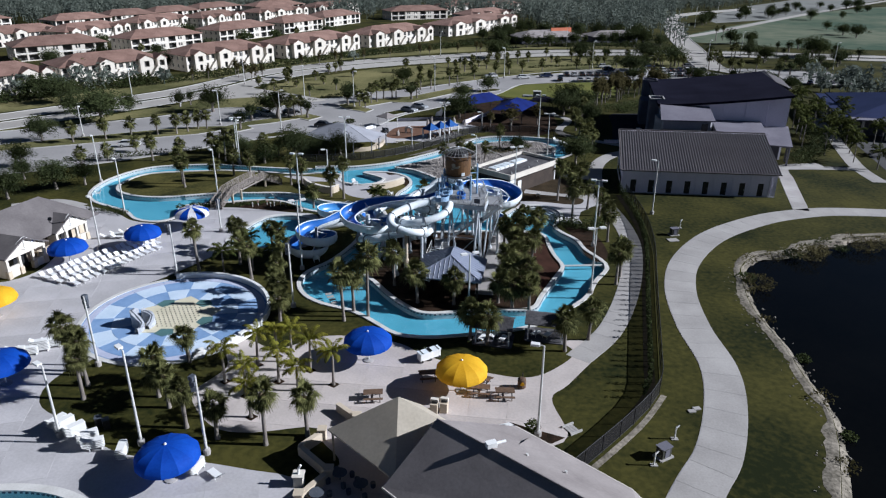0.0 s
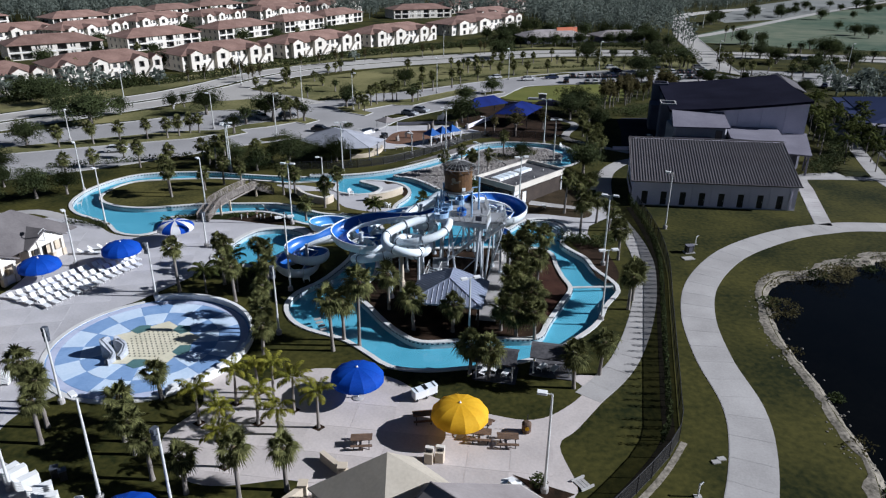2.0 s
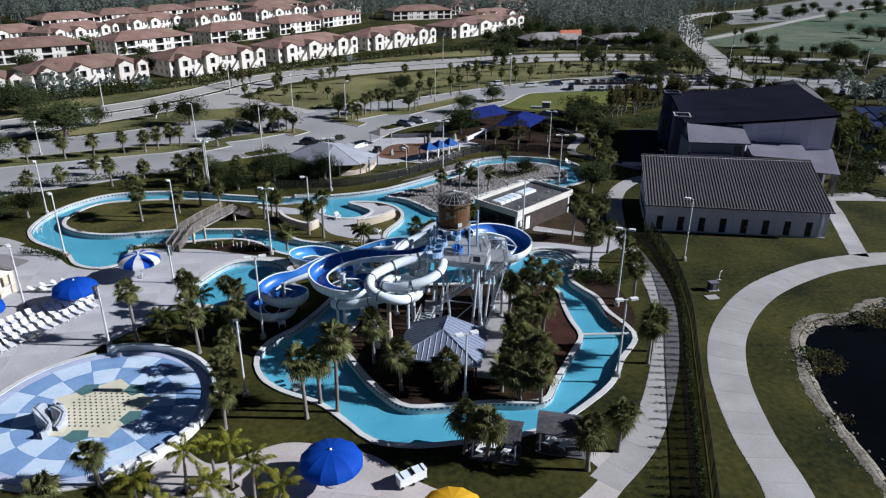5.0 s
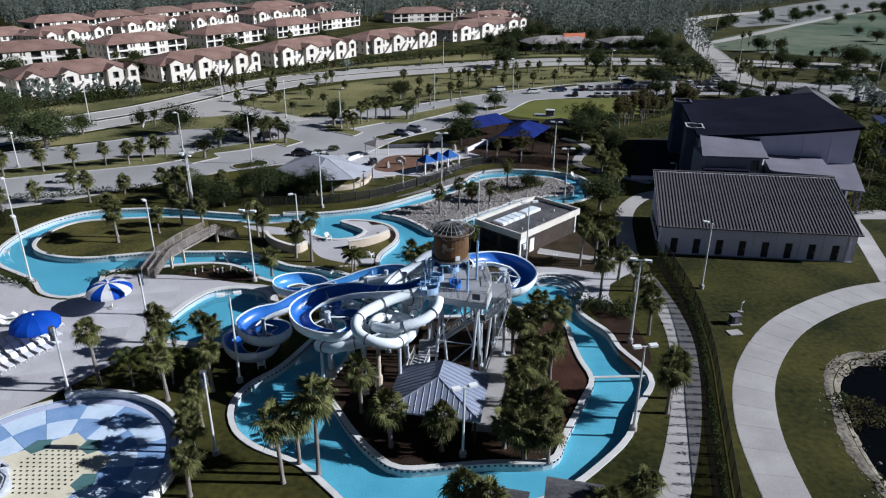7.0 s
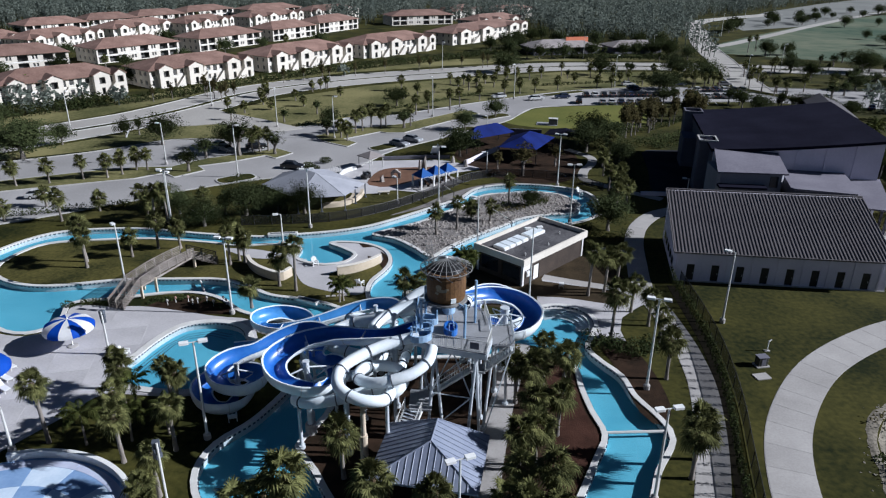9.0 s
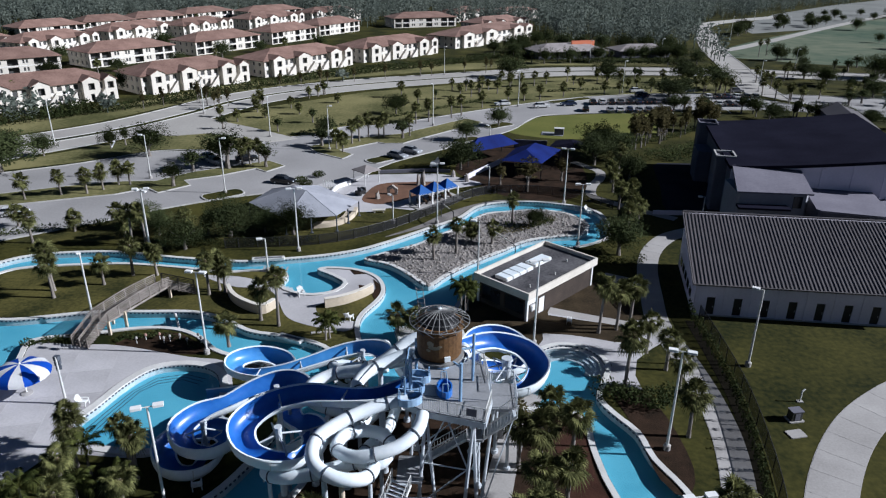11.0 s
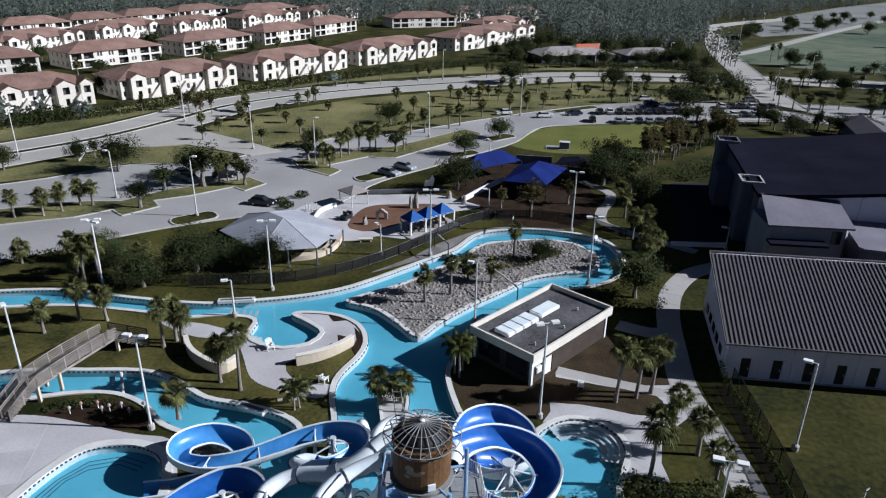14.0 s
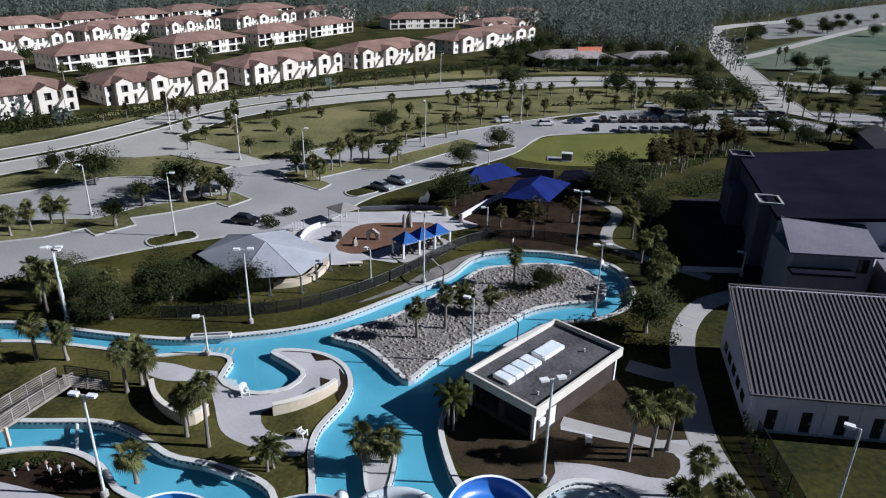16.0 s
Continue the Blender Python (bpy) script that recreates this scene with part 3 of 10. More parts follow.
PLAY_PAVING = [(-20, 153), (-22.6, 158), (-21.5, 162.5), (-17, 166), (-13, 168.6), (-8, 169.3), (-2, 170), (2, 169.5), (7.6, 165.6), (9, 163.8), (6.5, 162.2), (3, 160), (-1.5, 155), (-4.6, 151.6), (-3, 148.6), (-7.5, 149.4), (-10, 147.6), (-14.5, 147.4), (-17, 150)]


def pavement(name, outline, label, z=0.03, slab=0.0, holes=(), material=None, turn=0.0, smooth_step=0.0):
    """A paved area; where slab is given, proud square slabs lie on it with open joints between them."""
    line = curve(outline, True, smooth_step) if smooth_step else outline
    m = material or DECK
    base = setting(name, sheet(line, holes, z), m, label, "pavement")
    if slab:
        h = slab / 2 - 0.02
        one = data("slab", Mesh().prism([(-h, -h), (h, -h), (h, h), (-h, h)], -0.01, 0.01), m)
        xs, ys = [p[0] for p in line], [p[1] for p in line]
        r = radians(turn)
        c, s = math.cos(r), math.sin(r)
        reach = int(max(max(xs) - min(xs), max(ys) - min(ys)) / slab) + 1
        mx, my = (max(xs) + min(xs)) / 2, (max(ys) + min(ys)) / 2
        for i in range(-reach, reach):
            for j in range(-reach, reach):
                h = slab / 2
                corners = [(i * slab + a, j * slab + b) for a in (-h, 0, h) for b in (-h, 0, h)]
                px = np.array([mx + a * c - b * s for a, b in corners])
                py = np.array([my + a * s + b * c for a, b in corners])
                if not inside(line, px, py).all() or any(inside(k, px, py).any() for k in holes):
                    continue
                ob = new("slab", one)
                ob.parent = base
                ob.matrix_basis = pose(mx + (i * c - j * s) * slab, my + (i * s + j * c) * slab, z + 0.004, 0, 0, turn)
    return base


def footpath(name, centre, width, label, slab=3.0, material=None):
    """A path of cast slabs with joints."""
    m = material or CONCRETE
    line = curve(centre, False, 0.75)
    base = setting(name, band(Mesh(), line, -width / 2, width / 2, (-0.05, 0.03), False), m, label, "path")
    a, b = sideways(line, -width / 2 + 0.06), sideways(line, width / 2 - 0.06)
    per = max(1, round(slab / 0.75))
    for i in range(0, len(line) - per, per):
        pl, pr = a[i:i + per + 1], b[i:i + per + 1]
        cut = 0.018
        def shrink(side):
            side = [Vector(p) for p in side]
            side[0] += (side[1] - side[0]).normalized() * cut
            side[-1] += (side[-2] - side[-1]).normalized() * cut
            return [tuple(p) for p in side]
        part("slab", Mesh().prism(shrink(pl) + shrink(pr)[::-1], 0.02, 0.042), m, base)
    return base


kids_edge = sideways(kids_pool, 0.7 if not ccw(kids_pool) else -0.7, True)
pool_edge = sideways(activity_pool, 0.7 if not ccw(activity_pool) else -0.7, True)


def road(name, centre, width, label, z=0.03, material=None, step=4.0, kerb=True):
    line = curve(centre, False, step)
    ob = setting(name, band(Mesh(), line, -width / 2, width / 2, (-0.1, z), False), material or ROAD, label, "road")
    if kerb:
        m = Mesh()
        band(m, line, width / 2, width / 2 + 0.35, (-0.1, z + 0.13), False)
        band(m, line, -width / 2 - 0.35, -width / 2, (-0.1, z + 0.13), False)
        setting("kerb", m, KERB, "raised concrete kerb beside the road", "kerb")
    return ob


BOULEVARD = [(-230, 60), (-150, 128), (-112, 165), (-87, 193), (-72.7, 212), (-57.3, 246), (-30, 270), (4.4, 288), (44, 305.5), (91, 309), (140, 304), (230, 285), (420, 240), (800, 180)]
wide = curve(BOULEVARD, False, 6.0)
road("boulevard", [(p[0], p[1]) for p in sideways(wide, 5.5)][::3], 8.0, "pale asphalt carriageway with kerbs", 0.03)
road("boulevard", [(p[0], p[1]) for p in sideways(wide, -5.5)][::3], 8.0, "pale asphalt carriageway with kerbs", 0.03)
road("north_road", [(102, 250), (106, 275), (111, 300), (118, 330), (124, 360), (131, 390), (142, 428), (151, 455), (155, 480), (165, 505), (190, 540), (260, 600)], 10.5, "pale asphalt road curving away to the north", 0.045)
road("field_road", [(122, 372), (140, 385), (180, 430), (240, 500), (330, 600), (480, 760)], 6, "pale asphalt lane beside the sports field", 0.04, kerb=False)

LOT_SOUTH = [(-190, 85), (-140, 108), (-90, 120), (-70, 129), (-55, 139.5), (-47, 146.5), (-38, 152.6), (-28, 157.5), (-18.5, 160.5), (-14, 168), (-9.5, 177.3), (4, 192), (11, 200), (18.5, 209), (27, 225.3), (41.4, 230), (59, 231.6), (70, 236), (96, 238), (140, 225)]
LOT_NORTH = [(145, 255), (118, 262), (95, 263), (72.8, 262), (50, 256), (34, 248), (11.5, 232), (-2, 221), (-14, 212), (-24, 209), (-30, 200), (-37, 197), (-46, 186), (-60.7, 184), (-75, 172), (-100, 158), (-150, 134), (-195, 110)]
lot = LOT_SOUTH + LOT_NORTH
setting("parking_lot", sheet(lot, [], 0.025), ASPHALT, "worn pale grey asphalt parking lot", "parking lot")
setting("kerb", band(Mesh(), curve(LOT_SOUTH, False, 3.0), -0.3, 0.0, (-0.05, 0.16), False), KERB, "raised concrete kerb of the parking lot", "kerb")
setting("kerb", band(Mesh(), curve(LOT_NORTH, False, 3.0), -0.3, 0.0, (-0.05, 0.16), False), KERB, "raised concrete kerb of the parking lot", "kerb")


def traffic_island(outline, label="kerbed grass island in the parking lot", material=None):
    line = curve(outline, True, 0.8)
    ob = setting("traffic_island", Mesh().prism(line, 0.0, 0.15), material or GRASS, label, "traffic island")
    s = 1.0 if ccw(line) else -1.0
    part("kerb", band(Mesh(), line, -s * 0.28, 0.0, (0.0, 0.17)), KERB, ob)


def long_island(a, b, w):
    a, b = Vector(a), Vector(b)
    t = (b - a).normalized()
    n = Vector((-t.y, t.x)) * w / 2
    traffic_island([a - t * w * 0.2, a + n, a.lerp(b, 0.5) + n, b + n, b + t * w * 0.2, b - n, a.lerp(b, 0.5) - n, a - n])


long_island((-40, 153.5), (-35.5, 157), 3.4)
long_island((-13.6, 178), (-10.2, 181.2), 3.4)
long_island((4.6, 196.5), (9, 199.5), 3.0)
long_island((12.5, 211), (18, 215.5), 3.4)
long_island((33, 244.5), (45, 252), 3.0)
long_island((66, 248), (74, 249), 3.2)
long_island((98, 262), (112, 238), 4.0)
def sharp_island(outline):
    """A kerbed island with straight sides."""
    line = [tuple(Vector(a).lerp(Vector(b), k / 4)) for a, b in zip(outline, outline[1:] + outline[:1]) for k in range(4)]
    ob = setting("traffic_island", Mesh().prism(line, 0.0, 0.15), NORTHGRASS, "kerbed grass island with palms in the parking lot", "traffic island")
    part("kerb", band(Mesh(), line, -0.28 if ccw(line) else 0.28, 0.0, (0.0, 0.17)), KERB, ob)


sharp_island([(-100, 136), (-62, 152.5), (-57, 154.5), (-52.5, 158.5), (-49.7, 155.8), (-45.6, 160.4), (-47.7, 163.3), (-42.4, 166.3), (-36.2, 171.9), (-33.6, 169.8), (-31, 174), (-35, 177.5), (-42, 172.5), (-48, 168.5), (-52.8, 162.5), (-58.5, 162), (-66, 159.4), (-102, 141)])
sharp_island([(-28.8, 189.2), (-26.2, 184.6), (-19.9, 180), (-18.4, 183.5), (-21.7, 186.8), (-13.9, 194.3), (-12, 193.3), (-8, 193.7), (-5.4, 197.1), (11.1, 216.7), (7.2, 220.6), (-8.6, 203), (-18.5, 198), (-25, 193.5)])
setting("driveway", Mesh().prism([(-77, 200.5), (-65.5, 222), (-56.7, 214), (-45.2, 206.3), (-33, 196.7), (-38.8, 192.9), (-49.8, 198.2), (-55.5, 200.7), (-62, 198), (-72, 197)], 0.0, 0.168), ROAD, "pale asphalt driveway from the boulevard to the lot", "road")
setting("crossing", Mesh().box((-76.4, 195.4, 0.052), (0.35, 9.2, 0.01), 32).box((-73.6, 191.2, 0.052), (0.35, 11, 0.01), 18), WHITE, "worn white lines of a crossing", "marking")
setting("oval_lawn", sheet(curve([(17.5, 206), (20, 212.5), (27.5, 224.3), (41.4, 228.7), (58.5, 230.3), (57, 215), (52.6, 204), (40, 201), (27, 200.4)], True, 2.0), [], 0.02), OVAL, "bright green turf of the oval lawn", "lawn")
# far field and car park carry painted haze in their colours
setting("far_field", sheet(curve([(127, 372), (140, 345), (174, 330), (260, 320), (420, 330), (480, 560), (420, 640), (330, 590), (217, 480)], True, 6.0), [], 0.03), FIELD, "pale green sports field in the distance, haze painted into its colour", "field")
setting("far_lot", sheet([(185, 500), (180, 462), (240, 500), (325, 600), (470, 760), (520, 900), (380, 760), (260, 620)], [], 0.02), mat("hazy_gravel", (0.13, 0.135, 0.125), (0.21, 0.213, 0.20), 0.9, 0.03, 0.5, 0.1), "grey distant car park, haze painted into its colour", "parking lot")
# near-black bluish asphalt, darker than the other paving
setting("service_yard", sheet([(40.2, 149.4), (40.4, 153.3), (43.0, 164.2), (45.2, 178), (47.0, 180.2), (55, 180.2), (56, 176), (52, 149.4)], [], 0.03), mat("near_black_asphalt", (0.016, 0.017, 0.024), (0.034, 0.036, 0.046), 0.95, 0.2, 4.0, 0.3, spread=0.8, spec=0.05), "shaded dark asphalt service yard beside the hall", "yard")
# eastern court: shade is painted in by a dark surface colour
setting("east_lot", sheet([(88, 122), (140, 112), (190, 130), (180, 180), (120, 178), (96, 152)], [], 0.025), SHADEDASPHALT, "asphalt court east of the halls, its shade painted dark", "yard")
road("garden_path", [(83.5, 119), (84.5, 128), (87.5, 138), (91, 148), (95, 160), (100, 176)], 3.0, "pale path under the palms east of the halls", 0.035, CONCRETE, 1.5, False)
road("garden_path", [(69, 128.5), (76, 128.6), (84, 128)], 2.2, "pale path along the eastern lawn", 0.038, CONCRETE, 1.5, False)
road("garden_path", [(29, 180), (31.1, 177), (33.2, 173), (32.2, 168), (30.4, 164.6), (29.2, 161), (28.9, 157.5), (31, 154.5), (36.9, 149), (40.6, 146)], 1.9, "narrow pale garden path", 0.04, CONCRETE, 1.0, False)
road("garden_path", [(15.2, 113.2), (19, 111.7), (25.5, 109.4), (28, 108.8)], 1.5, "narrow pale path to the hut", 0.035, CONCRETE, 1.0, False)
road("garden_path", [(23.8, 123.3), (27.5, 121.5), (30, 122)], 2.4, "narrow pale path beside the hut", 0.035, CONCRETE, 1.0, False)
road("garden_path", [(-60, 104), (-66, 106.5), (-72, 104)], 2.0, "narrow pale path on the bank", 0.035, CONCRETE, 1.0, False)
road("boardwalk", [(11.2, 95.5), (9.4, 91), (7.7, 85), (6.5, 79), (5.6, 74), (5.2, 71.5)], 2.3, "concrete walk beside the slide tower", 0.04, CONCRETE, 1.0, False)
setting("mulch_bed", sheet(curve([(11.5, 71), (14.6, 77), (16, 80), (15.3, 84), (15.2, 90), (12.5, 91), (12.5, 82), (10.5, 74)], True, 1.0), [], 0.03), REDMULCH, "reddish mulch bed beside the river", "planting bed")
setting("mulch_bed", sheet(curve([(19.0, 97.2), (22.1, 96.2), (23.6, 91.8), (23.8, 84.8), (22.2, 81.6), (20.6, 83.5), (20.0, 91.0)], True, 1.0), [], 0.03), MULCH, "bare brown earth and mulch beneath palms", "planting bed")
setting("mulch_bed", sheet(curve([(-34, 103.9), (-29, 106.4), (-25.4, 104.6), (-23.3, 102), (-29, 102)], True, 1.0), [], 0.025), MULCH, "dark mulch bed with flowers", "planting bed")
setting("mulch_bed", sheet(curve([(-12.7, 153.8), (-11.1, 151.8), (-8.6, 151.4), (-4.7, 154.4), (-0.7, 159.2), (2.8, 162.3), (0.9, 164.7), (-4.6, 164.3), (-9.1, 163.5), (-11.5, 160.8)], True, 1.0), [], 0.045), mat("rubber_surface", (0.09, 0.045, 0.026), (0.17, 0.085, 0.05), 0.95, 0.4, 4.0, 0.2), "brown rubber playground surface", "playground")
setting("mulch_bed", sheet(curve([(7, 166), (4, 174), (8, 188), (18, 196), (28, 190), (30, 170), (25, 156), (14, 156)], True, 2.0), [], 0.02), MULCH, "brown mulch of the shaded play area", "playground")
for bed in ([(-11.1, 124.7), (-8.1, 122.9), (-9.9, 122.5)], [(-8.9, 119.4), (-6.95, 118.6), (-8.4, 116.9)], [(-7.2, 121.1), (-6.2, 119.5), (-5.7, 117.4), (-6.0, 114.4), (-6.9, 116.6), (-6.6, 118.4)]):
    setting("mulch_bed", Mesh().prism(bed, 0.0, 0.07), MULCH, "small dark mulch bed let into the beach paving", "planting bed")
setting("gravel_bank", sheet(curve([(-7, 136.2), (-2, 141.5), (2, 147), (7.5, 152.2), (13, 154.6), (22, 154), (20, 153.6), (12, 153.5), (7.4, 151.2), (4, 145.6), (-0.5, 141)], True, 1.0), [], 0.03), GRAVEL, "grey gravel strip on the river bank", "gravel")


# ---- plants ----
rnd = random.Random(7)


def trunk_mesh(r0, r1, lean=0.0, n=8, rings=7):
    """A trunk of height 1, tapered, with a slight sweep and ring scars."""
    m = Mesh()
    prof = []
    for j in range(rings + 1):
        h = j / rings
        r = r0 + (r1 - r0) * h + (0.25 * r0 if j == 0 else 0) + rnd.uniform(-0.06, 0.06) * r0
        prof.append((r, h, lean * h * h))
    k = len(m.v)
    for r, h, s in prof:
        m.v += [(s + r * math.cos(2 * math.pi * i / n), r * math.sin(2 * math.pi * i / n), h) for i in range(n)]
    for j in range(rings):
        m.f += [(k + j * n + i, k + j * n + (i + 1) % n, k + (j + 1) * n + (i + 1) % n, k + (j + 1) * n + i) for i in range(n)]
    return m


def fan_crown(fronds, reach, seed, low=-1.25):
    """Fan-palm leaves: a stalk each, a pleated round web at its end and fine drooping blade tips."""
    g = random.Random(seed)
    m = Mesh()
    for i in range(fronds):
        az = i * 2.39996 + g.uniform(-0.25, 0.25)
        up = 1.5 - (1.5 - low) * (i / fronds) ** 0.75 + g.uniform(-0.2, 0.2)
        d = Vector((math.cos(az) * math.cos(up), math.sin(az) * math.cos(up), math.sin(up)))
        side = Vector((-math.sin(az), math.cos(az), 0))
        tilt = g.uniform(-0.6, 0.6)
        side = (side * math.cos(tilt) + side.cross(d) * math.sin(tilt)).normalized()
        nrm = side.cross(d)
        L = reach * g.uniform(0.28, 0.52)
        root = Vector((0, 0, g.uniform(-0.3, 0.1)))
        e = root + d * L - Vector((0, 0, 0.05 * L))
        m.add([root + side * 0.022, root - side * 0.022, e - side * 0.014, e + side * 0.014], [(0, 1, 2, 3)])
        blades = 17
        B = reach * g.uniform(0.42, 0.56)
        sag = g.uniform(0.2, 0.55)
        prev = None
        for k in range(blades):
            a = (k / (blades - 1) - 0.5) * 2 * 2.15
            t = (d * math.cos(a) + side * math.sin(a)).normalized()
            w = t.cross(nrm).normalized() * 0.026 * reach
            b = B * (1 - 0.32 * abs(a) / 2.15) * g.uniform(0.85, 1.08)
            mid = e + t * b * 0.6 + nrm * (0.03 if k % 2 else -0.03) - Vector((0, 0, b * sag * 0.22))
            tip = e + t * b - Vector((0, 0, b * sag * g.uniform(0.8, 1.5)))
            m.add([e, mid + w, tip, mid - w], [(0, 1, 2, 3)])
            if prev is not None:
                m.add([e, e.lerp(prev, 0.85), e.lerp(mid, 0.85)], [(0, 1, 2)])
            prev = mid
    return m


def feather_crown(fronds, reach, seed):
    """Feather-palm leaves: long arching ribs with fine drooping leaflets on both sides."""
    g = random.Random(seed)
    m = Mesh()
    for i in range(fronds):
        az = i * 2.39996 + g.uniform(-0.2, 0.2)
        up = 1.3 - 1.25 * (i / fronds) + g.uniform(-0.12, 0.12)
        out, side = Vector((math.cos(az), math.sin(az), 0)), Vector((-math.sin(az), math.cos(az), 0))
        L = reach * g.uniform(0.95, 1.2)
        curl = g.uniform(1.5, 2.0)
        rib = []
        for k in range(9):
            s = k / 8
            a = up - curl * s * s
            p = rib[-1] + (out * math.cos(a) + Vector((0, 0, math.sin(a)))) * (L / 8) if rib else Vector((0, 0, 0))
            rib.append(p)
        for k in range(8):
            a, b = rib[k], rib[k + 1]
            m.add([a + side * 0.02, a - side * 0.02, b - side * 0.02, b + side * 0.02], [(0, 1, 2, 3)])
            if k == 0:
                continue
            for q in (0.08, 0.25, 0.42, 0.59, 0.76, 0.93):
                p = a.lerp(b, q)
                t = (b - a).normalized()
                ll = reach * 0.27 * math.sin(math.pi * (0.15 + 0.8 * (k + q) / 8))
                for s in (1, -1):
                    tip = p + side * s * ll * g.uniform(0.5, 0.85) + t * ll * 0.45 - Vector((0, 0, ll * g.uniform(0.35, 0.9)))
                    mid = p.lerp(tip, 0.5) + Vector((0, 0, ll * 0.12))
                    w = t * 0.042 * reach * 0.5
                    m.add([p - w * 0.4, mid - w, tip, mid + w], [(0, 1, 2, 3)])
    return m


def skirt(reach, seed, n=12):
    """Dead leaves hanging under a palm's crown."""
    g = random.Random(seed)
    m = Mesh()
    for i in range(n):
        az = g.uniform(0, 6.283)
        out, side = Vector((math.cos(az), math.sin(az), 0)), Vector((-math.sin(az), math.cos(az), 0))
        p = Vector((0, 0, -0.05)) + out * 0.12
        e = p + out * reach * 0.28 - Vector((0, 0, reach * g.uniform(0.25, 0.5)))
        for k in (-1, 0, 1):
            t = e + side * k * 0.12 * reach - Vector((0, 0, reach * g.uniform(0.12, 0.25)))
            m.add([p - side * 0.03, p + side * 0.03, t], [(0, 1, 2)])
    return m


def leaf_crown(rx, rz, clumps, leaves, size, seed, gap=0.2):
    """A crown of leaf clumps on an uneven, broken outline, with its centre at (0, 0, 0)."""
    g = random.Random(seed)
    m = Mesh()
    for i in range(clumps):
        z = 1 - 2 * (i + 0.5) / clumps
        a = i * 2.39996
        r = math.sqrt(1 - z * z)
        far = 0.62 + 0.42 * noise.noise((math.cos(a) * r * 1.7 + seed, math.sin(a) * r * 1.7, z * 1.7)) + g.uniform(-0.12, 0.16)
        if g.random() < gap:
            far *= 0.5
        c = Vector((math.cos(a) * r * rx * far * 1.35, math.sin(a) * r * rx * far * 1.35, z * rz * far * 1.35 + (0.12 * rz if z < -0.3 else 0)))
        cr = rx * g.uniform(0.20, 0.34)
        for k in range(leaves):
            d = Vector((g.gauss(0, 1), g.gauss(0, 1), g.gauss(0, 0.8))).normalized() * cr * g.uniform(0.4, 1.0)
            p = c + d
            u = Vector((g.gauss(0, 1), g.gauss(0, 1), g.gauss(0, 0.7))).normalized()
            w = u.orthogonal().normalized()
            s = size * g.uniform(0.6, 1.3)
            m.add([p - u * s, p + w * s * 0.5, p + u * s, p - w * s * 0.5], [(0, 1, 2, 3)])
    for k in range(clumps * leaves // 8):
        d = Vector((g.gauss(0, 1), g.gauss(0, 1), g.gauss(0, 1))).normalized() * g.uniform(0.15, 0.62)
        p = Vector((d.x * rx, d.y * rx, d.z * rz))
        u = Vector((g.gauss(0, 1), g.gauss(0, 1), g.gauss(0, 0.7))).normalized()
        w = u.orthogonal().normalized()
        s = size * g.uniform(1.5, 2.7)
        m.add([p - u * s, p + w * s * 0.6, p + u * s, p - w * s * 0.6], [(0, 1, 2, 3)])
    return m


def limb_mesh(h, rx, seed):
    """Trunk and rising limbs of a broad tree, crown centre at height h."""
    g = random.Random(seed)
    m = Mesh()
    fork = h * 0.55
    m.rod((0, 0, 0), (0.05, 0, fork * 0.5), 0.22, 0.17, 8).rod((0.05, 0, fork * 0.5), (0, 0.06, fork), 0.17, 0.13, 8)
    for i in range(6):
        a = i * 1.05 + g.uniform(-0.3, 0.3)
        e = Vector((math.cos(a) * rx * 0.55, math.sin(a) * rx * 0.55, h + g.uniform(-0.2, 0.6) * rx * 0.4))
        q = Vector((0, 0.06, fork)).lerp(e, 0.5) + Vector((0, 0, 0.15))
        m.rod((0, 0.06, fork), q, 0.10, 0.07, 6).rod(q, e, 0.07, 0.025, 6)
    return m


KINDS = {}
LABELS = {
    "fan": ("fan_palm", "sabal palm with a bare trunk and dark fan leaves", "palm tree"),
    "dark": ("feather_palm", "dark green clump palm with arching feather leaves", "palm tree"),
    "queen": ("feather_palm", "young palm with arching yellow-green feather leaves", "palm tree"),
    "broad": ("oak_tree", "spreading dark green broadleaf tree", "tree"),
    "oak": ("oak_tree", "round dense dark green oak beside the shade tent", "tree"),
    "thin": ("young_tree", "slender young tree with sparse olive foliage", "tree"),
    "pine": ("pine_tree", "tall thin tree with ragged olive foliage", "tree"),
}


